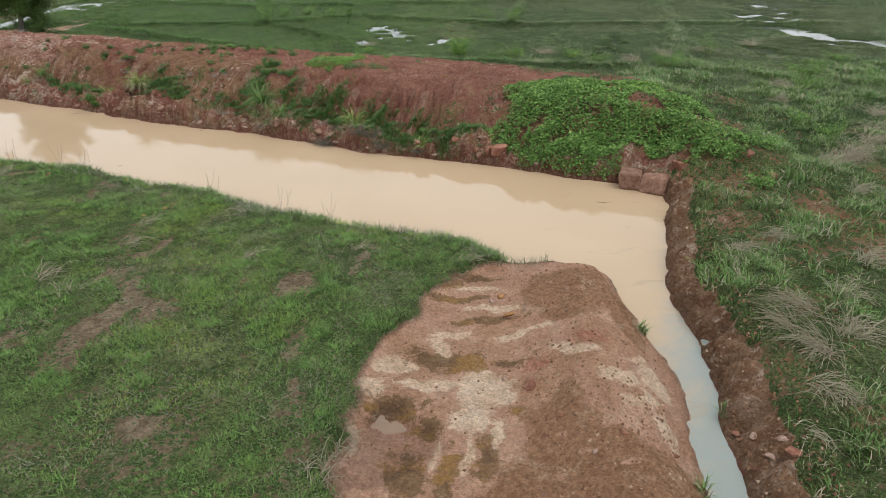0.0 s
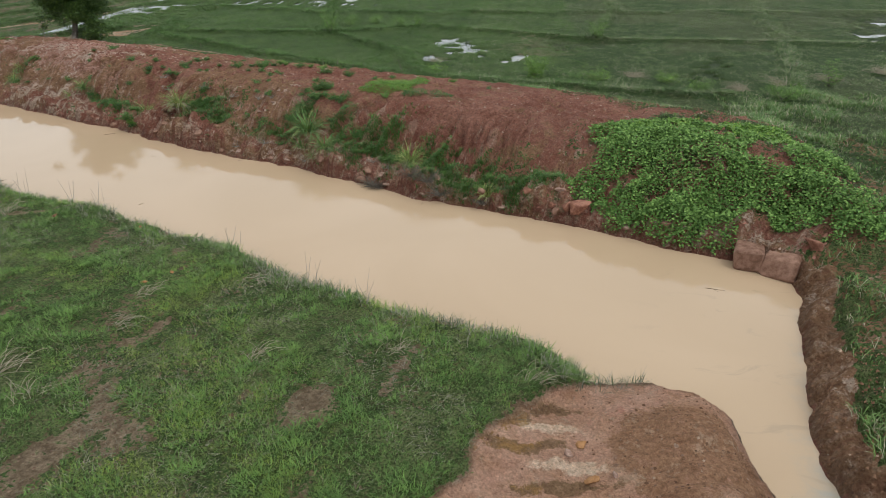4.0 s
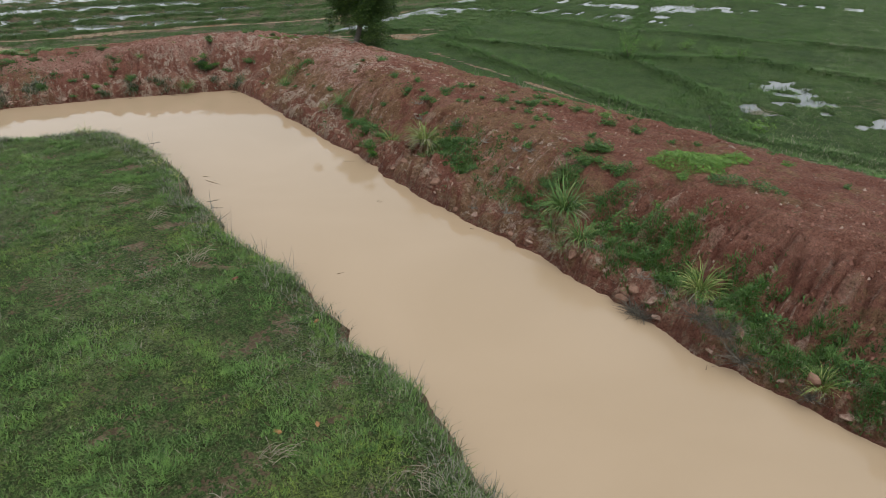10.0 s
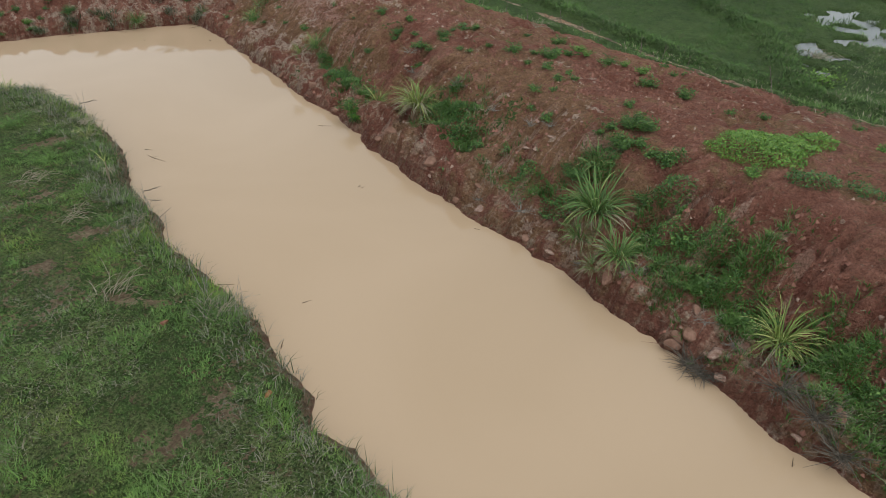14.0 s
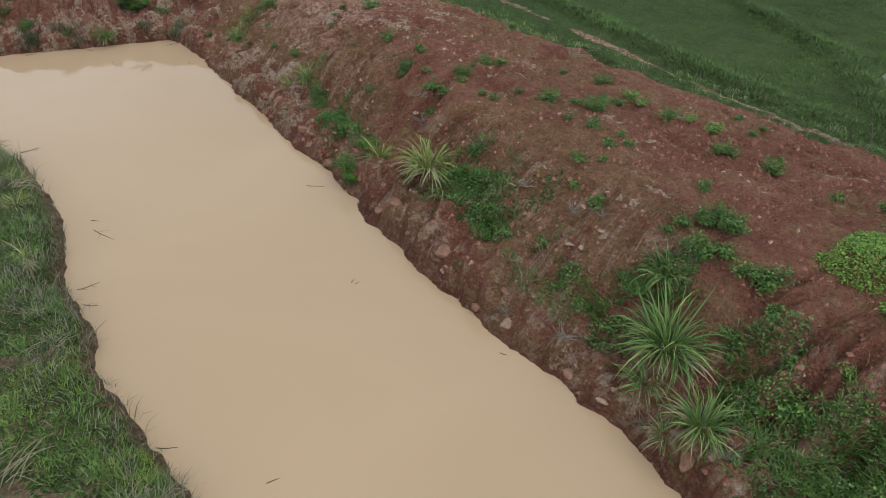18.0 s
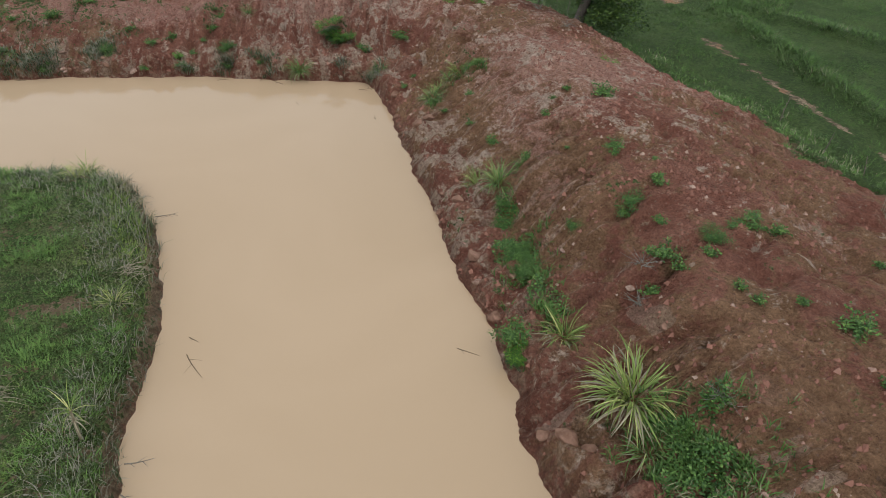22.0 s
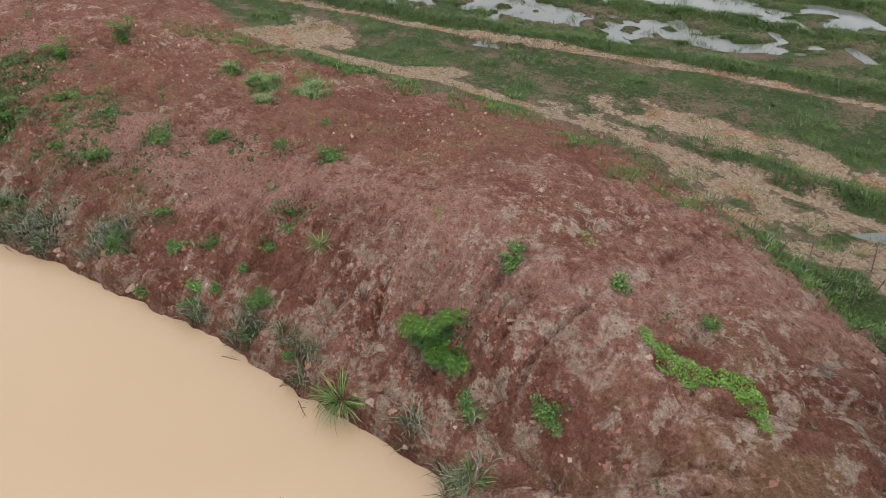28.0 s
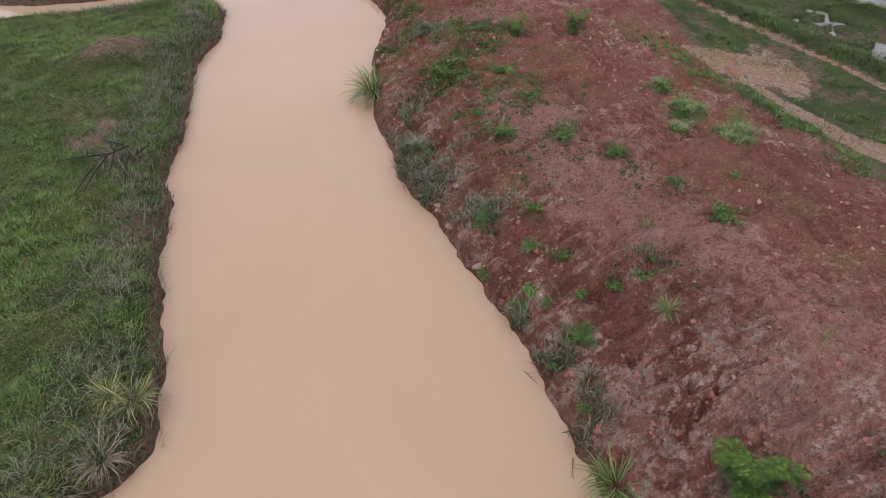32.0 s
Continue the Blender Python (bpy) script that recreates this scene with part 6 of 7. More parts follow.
def tree(x, y, top, seed):
    """A leafy field tree: leaning trunk, limbs, and a crown of many leaf clumps."""
    rr, rng = random.Random(seed), np.random.default_rng(seed)
    z = height_at(x, y)
    ob = put("tree", None, None, pose(x, y, z - 0.1), "leafy dark green tree with a grey trunk and low branches", "tree")
    trunk = [(0, 0, 0), (0.06, 0.05, 0.5), (0.2, 0.15, 1.1), (0.34, 0.3, 1.9), (0.4, 0.42, 2.7), (0.38, 0.45, 3.6), (0.35, 0.4, top - z - 1.2)]
    put("trunk", tubes_mesh("trunk", [(trunk, [0.22, 0.17, 0.15, 0.13, 0.11, 0.08, 0.04])] + [([(0, 0, 0.28), (math.cos(a) * 0.3, math.sin(a) * 0.3, 0.05), (math.cos(a) * 0.55, math.sin(a) * 0.55, -0.12)], [0.09, 0.06, 0.02]) for a in (0.4, 2.2, 3.7, 5.2)],
                              MAT_BARK, 8), ob)
    limbs = []
    for i in range(34):
        k = 3 + i % 4 if i < 26 else 3 + i % 2
        h0 = Vector(trunk[k])
        a = i * 2.4 + rr.uniform(-0.4, 0.4) if k > 3 or i >= 26 else radians(55) + rr.gauss(0, 1.0)
        reach = (rr.uniform(1.4, 2.7) if k < 6 else rr.uniform(1.2, 2.2)) if k > 3 else rr.uniform(0.9, 1.6)
        pts = wander(h0, (math.cos(a), math.sin(a), rr.uniform(0.0, 0.8)), reach, 5, 0.22, rr)
        put("limb", tubes_mesh("limb", [(pts, [0.05, 0.04, 0.03, 0.022, 0.014, 0.008])], MAT_BARK, 5), ob)
        limbs.append(pts)
    for pts in limbs:
        cs = [Vector(p) + Vector((rr.gauss(0, 0.2), rr.gauss(0, 0.2), rr.gauss(0, 0.14))) for p in pts[2:] for _ in range(2)]
        v, f = foliage([tuple(c) for c in cs], 1300, 0.135, 0.2, rng, 0.6)
        put("crown", mesh_from("crown", v, f, MAT_TREE), ob)
    head = [(0.1 + rr.gauss(0, 1.0), 0.15 + rr.gauss(0, 1.0), top - z - rr.uniform(0.3, 2.6)) for _ in range(40)]
    v, f = foliage(head, 7500, 0.12, 0.17, rng, 0.6)
    put("crown", mesh_from("crown", v, f, MAT_TREE), ob)
    skirt = [(0.75 + rr.gauss(0, 0.5), 0.75 + rr.gauss(0, 0.55), rr.uniform(0.1, 3.0)) for _ in range(70)] + [(-0.7 + rr.gauss(0, 0.3), -0.4 + rr.gauss(0, 0.4), rr.uniform(1.3, 3.0)) for _ in range(14)]
    v, f = foliage(skirt, 12500, 0.12, 0.19, rng, 0.65)
    put("undergrowth", mesh_from("undergrowth", v, f, MAT_TREE), ob)
    return ob


tree(-26.4, 42.3, 6.8, 71)
put("sapling", None, None, pose(-27.5, 41.4, height_at(-27.5, 41.4)), "young broad-leaved sapling beside the tree", "sapling")
sap = bpy.data.objects["sapling"]
rs = random.Random(72)
stem = wander((0, 0, 0), (0.1, 0, 1), 1.2, 6, 0.12, rs)
put("stem", tubes_mesh("sapling_stem", [(stem, [0.02, 0.018, 0.016, 0.014, 0.012, 0.009, 0.005])], MAT_BARK, 5), sap)
v, f = foliage(stem[2:], 130, 0.2, 0.18, np.random.default_rng(72))
put("foliage", mesh_from("sapling_leaves", v, f, MAT_TREE), sap)


def bush(x, y, r, h, n, mat, seed, label, leaf=0.1):
    """A low bush: a few stems and a ragged crown of leaf clumps."""
    rr, rng = random.Random(seed), np.random.default_rng(seed)
    ob = put("bush", None, None, pose(x, y, height_at(x, y) - 0.03), label, "bush", "bushes in the fields")
    lines, tips = [], []
    for i in range(7):
        a = i * 2.4
        pts = wander((0, 0, 0), (math.cos(a) * r, math.sin(a) * r, h * rr.uniform(0.7, 1.3)), math.hypot(r, h) * rr.uniform(0.5, 0.95), 4, 0.2, rr)
        lines.append((pts, [0.02, 0.016, 0.012, 0.008, 0.004]))
        tips += pts[1:]
    put("stem", tubes_mesh("bush_stem", lines, MAT_BARK, 4), ob)
    v, f = foliage(tips, n, leaf, r * 0.22, rng)
    put("foliage", mesh_from("bush_leaves", v, f, mat), ob)
    return ob


BUSHES = [(-13.3, 51.6, 0.7, 1.5, 900, 0), (-12.7, 55.3, 0.6, 0.8, 450, 0), (-11.1, 56.6, 0.6, 0.7, 450, 0), (-8.9, 55.2, 0.6, 0.7, 450, 0), (-7.6, 55.5, 0.5, 0.6, 350, 0), (0.9, 40.6, 0.85, 1.0, 1500, 1), (12.3, 36.4, 0.9, 0.7, 900, 0),
          (19.0, 34.5, 0.8, 0.8, 800, 0), (11.1, 21.6, 0.6, 0.6, 700, 0), (14.8, 24.2, 0.6, 0.6, 600, 0), (14.6, 26.0, 0.5, 0.5, 500, 0), (15.6, 39.6, 0.5, 1.3, 500, 0), (5.2, 51.8, 0.7, 1.2, 700, 0), (7.8, 40.6, 0.7, 0.4, 500, 1),
          ]
BUSHES += [(4.2, 40.4, 0.8, 0.5, 600, 1), (17.5, 31.5, 0.8, 0.6, 700, 0), (9.0, 38.6, 0.6, 0.6, 500, 0), (-4.6, 41.0, 0.6, 0.5, 500, 1), (22.5, 38.0, 0.8, 0.7, 600, 0), (10.2, 19.6, 0.5, 0.4, 500, 0)]
for i, (x, y, r, h, n, k) in enumerate(BUSHES):
    bush(x, y, r, h, n, MAT_BRIGHT if k else MAT_VINE, 80 + i, "bright yellow-green leafy bush at the field's edge" if k else "dark green leafy bush on a field dike")


# -- dry grass, brush, stalks, sticks --
MAT_PALESTRAW = plain("pale_straw", (0.26, 0.225, 0.15), (0.42, 0.37, 0.27), 9.0)

def dry_grass(x, y, length, count, seed, away=0.0, label="tall dry straw-coloured grass bent over the ground"):
    """A stand of long dead grass, its stems bent over one way."""
    rr = random.Random(seed)
    ob = put("dry_grass", None, None, pose(x, y, height_at(x, y) - 0.02), label, "dry grass", "stands of dry grass")
    for part_no in range(3):
        lines = []
        for i in range(count // 3):
            a = away + rr.gauss(0, 0.75)
            le = length * rr.uniform(0.5, 1.15)
            bx, by = rr.gauss(0, 0.16), rr.gauss(0, 0.16)
            up = rr.uniform(0.5, 1.2)
            pts = [(bx + math.cos(a) * le * u * 0.8, by + math.sin(a) * le * u * 0.8, max(0.02, le * (up * u * 0.8 - 0.75 * u * u))) for u in (0, 0.25, 0.5, 0.75, 1.0)]
            lines.append((pts, [0.006, 0.006, 0.005, 0.004, 0.002]))
        put("straw", tubes_mesh("dry_stems", lines, (MAT_CLUMP_DRY, MAT_PALESTRAW, MAT_PALESTRAW)[part_no], 3), ob)
    return ob


for i, (x, y, le, n, away) in enumerate([(7.9, 10.9, 1.3, 130, 2.9), (7.5, 11.6, 1.0, 70, 2.6), (8.6, 11.3, 1.2, 110, 0.6), (14.3, 22.0, 1.6, 130, 0.4), (15.9, 23.4, 1.7, 130, 0.3), (7.7, 15.2, 1.0, 50, -0.3), (8.9, 15.8, 1.0, 50, -0.4),
                                          (9.2, 12.9, 1.1, 70, 0.2), (6.6, 8.7, 0.9, 60, -1.2), (10.6, 14.3, 1.1, 80, 0.4), (15.5, 29.4, 1.2, 90, 1.5), (13.0, 19.0, 1.0, 60, 0.3), (7.2, 9.6, 0.9, 60, -1.0), (18.5, 27.5, 1.4, 90, 0.5), (12.0, 13.0, 1.2, 80, 0.8), (14.8, 22.5, 1.8, 150, 0.5), (17.0, 25.0, 1.8, 130, 0.6), (16.7, 31.7, 1.3, 100, 1.4), (6.2, 41.4, 1.3, 90, 1.2), (19.8, 43.1, 1.4, 90, 1.5), (11.0, 38.3, 1.3, 90, 1.7), (13.1, 39.1, 1.4, 90, 1.4), (16.0, 40.6, 1.4, 90, 1.5), (-5.0, 44.0, 1.1, 80, 1.2), (13.2, 21.4, 1.5, 120, 0.2), (-14.2, 38.6, 0.9, 40, 2.0), (8.2, 12.2, 1.2, 80, 2.7)]):
    dry_grass(x, y, le, n, 500 + i, away)


def brush(x, y, size, count, seed, mat, name, label, group, flat=0.55, thick=0.006):
    """A heap or tuft of dead thin stems."""
    rr = random.Random(seed)
    ob = put(name, None, None, pose(x, y, height_at(x, y) if height_at(x, y) > 0 else 0.0, 0, 0, rr.uniform(0, 360)), label, name.replace("_", " "), group)
    for i in range(count):
        a = rr.uniform(0, 2 * math.pi)
        pts = wander((rr.gauss(0, 0.04), rr.gauss(0, 0.04), 0), (math.cos(a), math.sin(a), rr.uniform(0.1, 2 * flat)), size * rr.uniform(0.5, 1.1), 3, 0.25, rr)
        put("stem", tubes_mesh(name + "_stem", [([(p[0], p[1], max(p[2], 0.01)) for p in pts], [thick, thick * 0.8, thick * 0.6, thick * 0.3])], mat, 3), ob)
    return ob


for i, (x, y, s) in enumerate([(-10.6, 30.5, 0.4), (-10.1, 30.6, 0.3), (-11.9, 30.9, 0.35), (-9.7, 28.3, 0.5), (-11.1, 28.7, 0.35), (-16.0, 33.0, 0.4), (-15.6, 32.6, 0.35), (-5.0, 26.5, 0.45), (-4.4, 26.3, 0.4), (-2.6, 25.5, 0.4), (-28.4, 35.4, 0.45), (-25.0, 40.2, 0.45),
                                (-6.6, 27.2, 0.4), (-7.9, 27.6, 0.35), (-29.0, 40.9, 0.3), (-27.0, 40.9, 0.4), (-0.3, 24.9, 0.4), (-13.4, 31.6, 0.35)]):
    brush(x, y, s, 26, 540 + i, MAT_GREYWOOD, "dead_brush", "grey withered tuft of dead stems on the slope", "dead brush on the banks")
for i, (x, y, s) in enumerate([(-5.05, 26.0, 0.6), (-4.75, 25.85, 0.5), (-3.5, 25.55, 0.7), (-2.9, 25.3, 0.75), (-2.4, 25.0, 0.7), (-1.0, 24.55, 0.5)]):
    brush(x, y, s, 90, 570 + i, MAT_TWIG, "dark_brush", "dark tangle of dead roots at the water's edge", "dark roots at the waterline", 0.5, 0.009)


def stick(name, lines, x, y, z, turn, mat, label, group):
    """A branch made of tapered pieces, the main one and its twigs."""
    ob = put(name, None, None, pose(x, y, z, 0, 0, turn), label, "branch", group)
    for k, ln in enumerate(lines):
        put("twig" if k else "stem", tubes_mesh(name + "_wood", [ln], mat, 5), ob)
    return ob


def branch_lines(length, r, twigs, seed, flat=0.06):
    rr = random.Random(seed)
    main = wander((0, 0, r), (1, 0, 0.02), length, 5, 0.12, rr)
    main = [(p[0], p[1], r + abs(p[2]) * flat) for p in main]
    out = [(main, [r, r * 0.9, r * 0.8, r * 0.65, r * 0.5, r * 0.25])]
    for i in range(twigs):
        p = main[1 + i % 4]
        tw = wander(p, (0.7, rr.choice((-1, 1)) * 0.8, 0.1), length * rr.uniform(0.2, 0.4), 3, 0.2, rr)
        out.append(([(q[0], q[1], r * 0.7 + abs(q[2] - p[2]) * flat) for q in tw], [r * 0.6, r * 0.45, r * 0.3, r * 0.15]))
    return out


for i, (x, y, le, turn, tw) in enumerate([(-20.9, 26.3, 0.25, 20, 1), (-20.5, 26.1, 0.7, -5, 2), (-17.65, 30.25, 0.45, 30, 1), (-14.2, 27.9, 0.12, 80, 0), (-26.5, 34.0, 0.3, 140, 2), (-31.95, 31.25, 0.4, 70, 3), (-30.75, 32.75, 0.4, 30, 4), (-31.1, 32.4, 0.35, 120, 3),
                                           (-34.25, 28.45, 0.3, 60, 2), (-28.9, 32.6, 0.15, 10, 0), (-35.8, 25.85, 0.4, 50, 2), (-30.55, 33.1, 0.3, 160, 3), (-14.35, 23.0, 0.35, 30, 1), (-11.85, 22.25, 0.28, 120, 1), (-10.7, 27.85, 0.15, 0, 0), (-12.4, 23.5, 0.2, 70, 0),
                                           (-14.3, 27.9, 0.15, 100, 0), (5.2, 20.2, 0.5, -10, 2), (-3.0, 24.6, 0.2, 90, 1), (-28.6, 34.7, 0.6, 70, 3)]):
    stick("floating_twig", branch_lines(le, 0.010, tw, 600 + i), x, y, -0.008, turn, MAT_WETTWIG, "dark sodden twig floating on the muddy water", "floating twigs")
for i, (x, y, le, turn, tw) in enumerate([(-24.9, 27.0, 0.5, 75, 4), (-18.6, 24.5, 0.45, 60, 3), (-18.1, 24.3, 0.35, 20, 3), (-17.1, 23.5, 0.8, 100, 3)]):
    stick("bank_twig", branch_lines(le, 0.012, tw, 630 + i, 0.8), x, y, 0.22, turn, MAT_TWIG, "bare grey twig sticking out of the island's edge", "twigs at the island's edge")
burnt = put("branch_pile", None, None, pose(-31.9, 19.5, height_at(-31.9, 19.5)), "charred black branches heaped on the grass", "branch pile")
rb = random.Random(9)
for i in range(16):
    le = rb.uniform(0.6, 1.5)
    ln = branch_lines(le, 0.018, 0, 650 + i)[0]
    put("branch", tubes_mesh("charred_branch", [ln], MAT_CHAR if i % 4 else MAT_TWIG, 5), burnt, pose(rb.gauss(-0.4, 0.5), rb.gauss(0.1, 0.28), 0.03 + 0.02 * i, 0, rb.uniform(-6, 3), rb.gauss(20, 40)))
for i, (x, y, le, away) in enumerate([(-18.6, 22.5, 0.8, 1.2), (-17.3, 23.4, 0.9, -0.6), (-25.7, 26.7, 0.6, 2.0), (-22.9, 25.8, 0.7, 1.4), (-10.3, 14.2, 1.0, 1.2), (-9.2, 13.6, 0.7, 2.2), (-8.7, 16.1, 0.6, 0.2), (-8.8, 17.4, 0.6, 1.0), (-13.2, 22.0, 0.8, 1.8), (-15.3, 21.2, 0.8, 2.0),
                                       (-5.2, 15.2, 0.7, 1.2), (-2.4, 15.8, 0.6, 0.8), (0.6, 15.3, 0.6, 0.5), (-1.9, 8.6, 0.8, 2.6), (-2.1, 7.8, 0.8, 1.4), (-6.5, 18.4, 0.7, -0.5), (-21.0, 23.0, 0.8, 1.0), (-33.0, 18.0, 0.8, 0.4)]):
    dry_grass(x, y, le, 27, 680 + i, away, "pale dead stalks lying on the island's grass")


def dry_stalk(x, y, h, seed):
    """A dead upright weed stalk with a few stubs."""
    rr = random.Random(seed)
    ob = put("dry_stalk", None, None, pose(x, y, height_at(x, y) - 0.03, rr.uniform(-14, 14), rr.uniform(-14, 14), rr.uniform(0, 360)), "dead upright weed stalk in sandy grass", "dry stalk", "dead weed stalks")
    main = wander((0, 0, 0), (0.05, 0, 1), h, 5, 0.06, rr)
    put("stem", tubes_mesh("stalk_stem", [(main, [0.014, 0.013, 0.012, 0.010, 0.008, 0.004])], MAT_TWIG, 5), ob)
    for i in range(4):
        p = main[2 + i % 3]
        put("stub", tubes_mesh("stalk_stub", [(wander(p, (rr.uniform(-1, 1), rr.uniform(-1, 1), 0.9), h * 0.2, 2, 0.1, rr), [0.008, 0.006, 0.003])], MAT_TWIG, 4), ob)


for i, (x, y) in enumerate([(-33.6, 42.3), (-33.0, 42.6), (-32.0, 43.2), (-31.6, 43.5), (-32.6, 44.6), (-34.7, 41.9), (-31.7, 45.2), (-32.4, 42.9), (-34.0, 41.7), (-31.9, 44.2), (-30.4, 44.4), (-30.0, 45.0), (-35.6, 42.0), (-28.9, 44.5), (-9.6, 39.2), (-8.6, 38.7),
                             (-10.6, 40.2), (-5.8, 38.0), (-12.3, 40.4), (-14.1, 41.0), (-15.8, 41.5), (-17.0, 41.8), (-18.6, 42.4), (-13.0, 40.6)]):
    dry_stalk(x, y, 0.55 + 0.35 * ((i * 7) % 5) / 4, 720 + i)
for i, (x, y) in enumerate([(-12.9, 22.2), (-16.0, 23.0), (-17.6, 23.9), (-7.6, 20.1), (-5.0, 18.3), (-3.4, 17.6), (-23.8, 26.4), (-13.8, 22.3)]):
    rr = random.Random(760 + i)
    reed = put("reed", None, None, pose(x, y, height_at(x, y) - 0.02), "thin dry reed stems standing at the island's edge", "reed", "reeds at the island's edge")
    for k in range(4):
        ln = wander((rr.gauss(0, 0.08), rr.gauss(0, 0.08), 0), (rr.gauss(0, 0.15), rr.gauss(0, 0.15), 1), rr.uniform(0.5, 1.0), 4, 0.06, rr)
        put("stem", tubes_mesh("reed_stem", [(ln, [0.006, 0.005, 0.005, 0.004, 0.002])], MAT_GREYWOOD, 3), reed)


# -- stones --
def stone_mesh(name, seed, mat, flat=0.5, points=16, boxy=1.0):
    """An angular broken stone about one metre across, to be scaled."""
    rr = random.Random(seed * 7 + 1)
    bm = bmesh.new()
    for _ in range(points):
        q = Vector((rr.gauss(0, 1), rr.gauss(0, 1), rr.gauss(0, 1))).normalized()
        q = Vector([math.copysign(abs(c) ** boxy, c) for c in q]) * rr.uniform(0.42, 0.55)
        bm.verts.new((q.x * 1.05, q.y * 0.95, q.z * flat))
    hull = bmesh.ops.convex_hull(bm, input=bm.verts)
    bmesh.ops.delete(bm, geom=[g for g in hull["geom_interior"] if isinstance(g, bmesh.types.BMVert)], context="VERTS")
    bmesh.ops.bevel(bm, geom=bm.edges[:], offset=0.03, segments=1, affect="EDGES")
    me = bpy.data.meshes.new(name)
    bm.to_mesh(me)
    bm.free()
    me.materials.append(mat)
    return me


PALE = [stone_mesh("pale_stone", i, MAT_STONE, 0.55, 18) for i in range(5)]
REDS = [stone_mesh("red_stone", 10 + i, MAT_REDSTONE, 0.75) for i in range(4)]
MAT_BROWNSTONE = plain("brown_stone", (0.15, 0.078, 0.050), (0.30, 0.175, 0.125), 5.0, 0.9, 0.2, 0.8, 0.05, 6)
BROWNS = [stone_mesh("brown_stone", 31 + i, MAT_BROWNSTONE, 0.8, 26) for i in range(2)]
BLOCKS = [stone_mesh("brown_block", 41 + i, MAT_BROWNSTONE, 0.8, 40, 0.35) for i in range(2)]
OCHRE = [stone_mesh("ochre_stone", 20 + i, MAT_ORANGE, 0.7) for i in range(2)]


def stone(x, y, size, pool, label, rng, sink=0.25, stretch=1.3, group="stones on the banks"):
    z = height_at(x, y)
    a = rng.uniform(0, 360)
    m = pose(x, y, z + size * (0.3 - sink), rng.uniform(-20, 20), rng.uniform(-20, 20), a) @ Matrix.Diagonal((size * rng.uniform(1, stretch), size * rng.uniform(0.7, 1), size * rng.uniform(0.7, 1.1), 1))
    return put("stone", rng.choice(pool), None, m, label, "stone", group)


rk = random.Random(33)
for x, y in PALE_AT:
    stone(x, y, rk.uniform(0.07, 0.19), PALE, "pale weathered stone half sunk in red clay", rk, 0.36)
for k in range(190):
    s = rk.uniform(1.5, 68) if k < 90 or k > 140 else rk.uniform(24, 58)
    pts = NORTH + WEST[:14]
    run = s
    for p, q in zip(pts, pts[1:]):
        le = math.hypot(q[0] - p[0], q[1] - p[1])
        if run <= le:
            u = run / le
            nx_, ny_ = (q[1] - p[1]) / le, -(q[0] - p[0]) / le
            off = abs(rk.gauss(0.12, 0.28)) + 0.06 if k < 90 else rk.uniform(0.5, 3.4)
            sx, sy = p[0] + u * (q[0] - p[0]) + nx_ * off, p[1] + u * (q[1] - p[1]) + ny_ * off
            if k < 90:
                stone(sx, sy, rk.uniform(0.12, 0.36), PALE if rk.random() < 0.4 else BROWNS, "lump of eroded clay stone at the waterline", rk, 0.3, 1.5, "stones along the waterline")
            else:
                stone(sx, sy, 0.05 + 0.15 * rk.random() ** 2, PALE if rk.random() < 0.75 else BROWNS, "pale weathered stone half sunk in red clay", rk, 0.36, 1.4)
            break
        run -= le
for x, y, s in [(2.1, 23.65, 0.75), (1.3, 24.1, 0.5), (0.5, 24.35, 0.5), (1.75, 23.9, 0.45), (8.15, 21.3, 0.6), (10.4, 21.0, 0.4), (10.9, 20.2, 0.35)]:
    stone(x, y, s, REDS, "rough block of red laterite on the bank", rk, 0.2, 1.2)
boulder = put("boulder", None, None, pose(7.05, 21.45, 0.28, 0, 0, -25), "big cracked brown boulder at the pond's corner", "boulder")
put("left_block", BLOCKS[0], boulder, pose(-0.42, 0, -0.02, 4, 0, 4) @ Matrix.Diagonal((0.8, 0.95, 0.85, 1)))
put("right_block", BLOCKS[1], boulder, pose(0.42, 0.03, -0.04, -5, 0, -6) @ Matrix.Diagonal((0.95, 1.05, 0.92, 1)))
for x, y, s, p in [(1.45, 13.75, 0.22, 1), (1.55, 12.9, 0.26, 1), (1.2, 13.5, 0.2, 0), (1.75, 10.25, 0.34, 2), (1.95, 13.0, 0.16, 0), (1.25, 10.6, 0.14, 0), (0.9, 11.3, 0.1, 0), (5.6, 9.3, 0.2, 2), (5.75, 9.0, 0.24, 0), (6.1, 8.3, 0.3, 2), (6.0, 8.6, 0.2, 0), (5.75, 8.4, 0.2, 0), (2.2, 9.2, 0.14, 2),
                   (3.2, 8.6, 0.16, 2), (2.6, 8.2, 0.12, 0), (4.1, 8.4, 0.14, 2), (-10.9, 21.0, 0.18, 1), (-9.1, 17.9, 0.16, 1), (-8.6, 18.4, 0.14, 1), (-13.7, 21.2, 0.2, 2)]:
    stone(x, y, s, (PALE, OCHRE, REDS)[p], ("pale stone on the clay mound", "ochre stone on the clay", "brown clod on the clay mound")[p], rk, 0.2, 1.3, "stones on the mound")


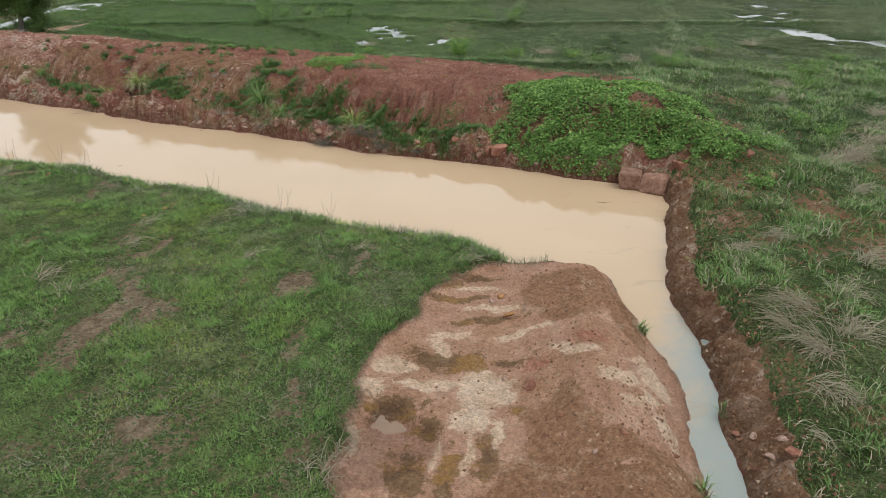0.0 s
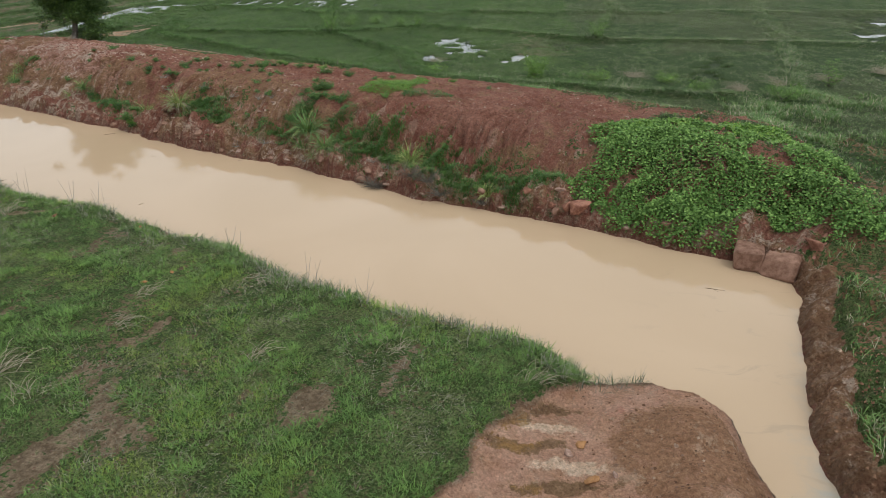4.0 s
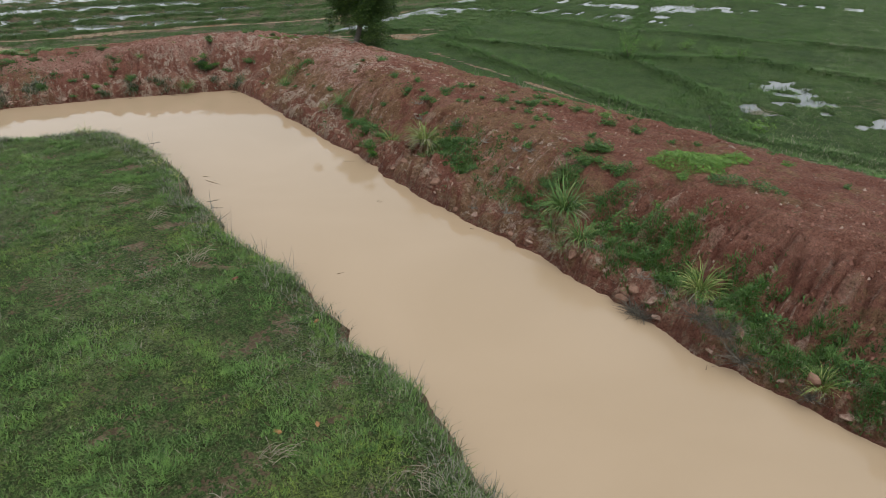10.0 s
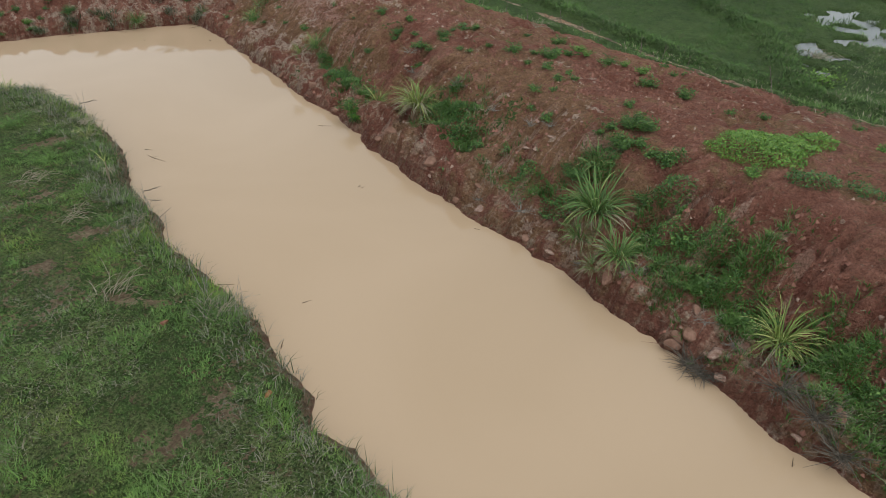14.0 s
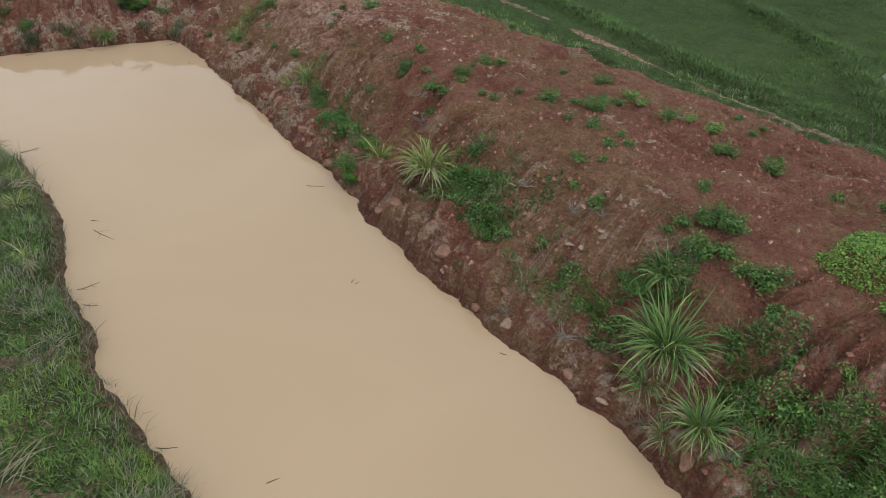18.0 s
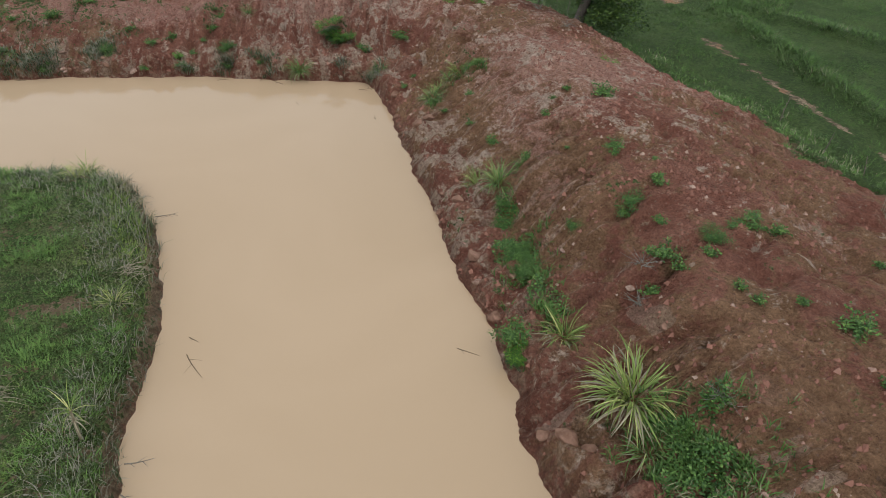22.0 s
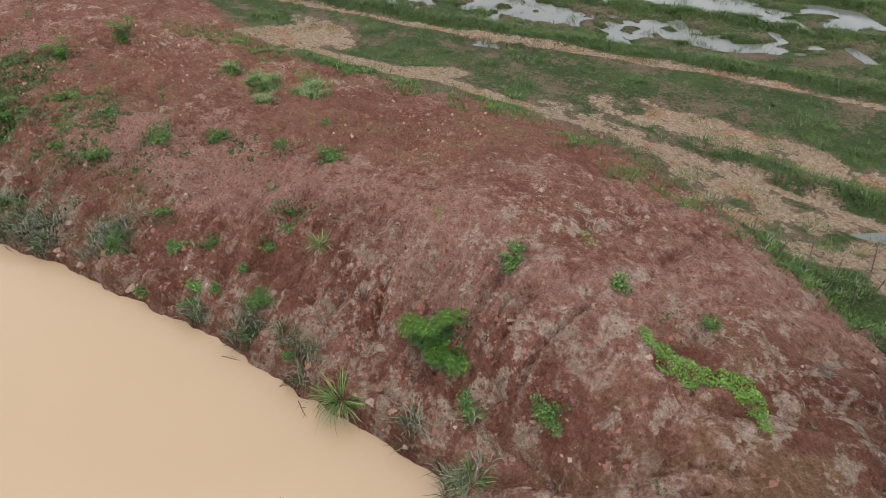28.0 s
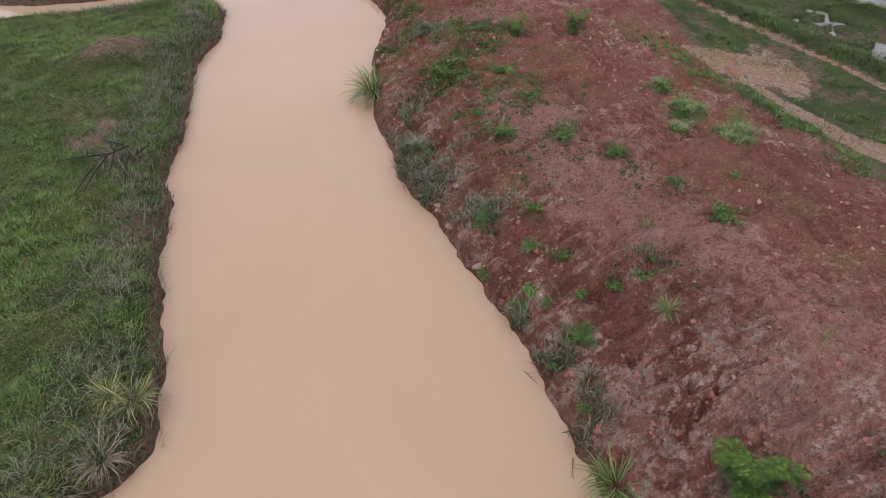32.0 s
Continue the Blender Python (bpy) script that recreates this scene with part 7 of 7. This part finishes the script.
def pebbles(name, n, box, weight, lo, hi, mat, label, seed):
    """Small angular stones, joined: a squashed octahedron each."""
    x, y = scatter(n, *box, seed)
    L = land_at(x, y)
    rng = np.random.default_rng(seed + 900)
    x, y, L = keep(x, y, L, rng.uniform(0, 1, n) < weight(x, y, L))
    n = len(x)
    r = lo + (hi - lo) * rng.uniform(0, 1, n) ** 3
    base = np.array([(1, 0, -0.3), (0, 1, -0.3), (-1, 0, -0.3), (0, -1, -0.3), (0.1, 0.05, 0.8)])
    v = base[None] * r[:, None, None] * rng.uniform(0.6, 1.3, (n, 5, 1))
    a = rng.uniform(0, 2 * np.pi, n)
    c, s = np.cos(a)[:, None], np.sin(a)[:, None]
    v = np.stack([v[..., 0] * c - v[..., 1] * s, v[..., 0] * s + v[..., 1] * c, v[..., 2]], -1)
    v += np.stack([x, y, L["z"] + r * 0.1], 1)[:, None]
    f = np.array([(0, 1, 4), (1, 2, 4), (2, 3, 4), (3, 0, 4)])
    F_ = (np.arange(n)[:, None, None] * 5 + f[None]).reshape(-1, 3)
    return put(name, mesh_from(name, v.reshape(-1, 3), F_, mat), None, None, label, "gravel", kind="stuff")


def pebble_material(name, a, b, c):
    m = Mat(name, 0.9, 0.2)
    rnd = m.node("ShaderNodeNewGeometry").outputs["Random Per Island"]
    col = m.mix(rnd, a, b)
    m.colour(m.mix(m.ramp(rnd, 0.93, 0.97), col, c))
    return m.m


MAT_PEBBLE = pebble_material("red_gravel", (0.150, 0.064, 0.045), (0.32, 0.155, 0.112), (0.42, 0.29, 0.225))
pebbles("bank_gravel", 120000, (-47, 10, 19, 45), lambda x, y, L: L["bank"] * (L["w_e"] < 0.6) * (L["foot"] < 0.5) * (L["z"] > 0.1) * (0.12 + 0.88 * clumpy(x, y, 0.5, 241)), 0.012, 0.075, MAT_PEBBLE, "red clay clods and gravel on the banks", 41)
MAT_MOUNDGRIT = pebble_material("brown_gravel", (0.13, 0.066, 0.038), (0.31, 0.175, 0.105), (0.44, 0.31, 0.22))
pebbles("mound_gravel", 22000, (-2, 8.5, 6, 17), lambda x, y, L: np.clip(sstep(0.3, 0.8, L["mound"]) * (0.06 + sstep(0.36, 0.6, L["z"]) * (0.2 + sstep(10.5, 9.0, y))) + L["bank"] * sstep(1.6, 0.9, L["d"]), 0, 1) * (L["z"] > 0.08), 0.008, 0.05, MAT_MOUNDGRIT, "brown clods and grit on the clay mound", 42)
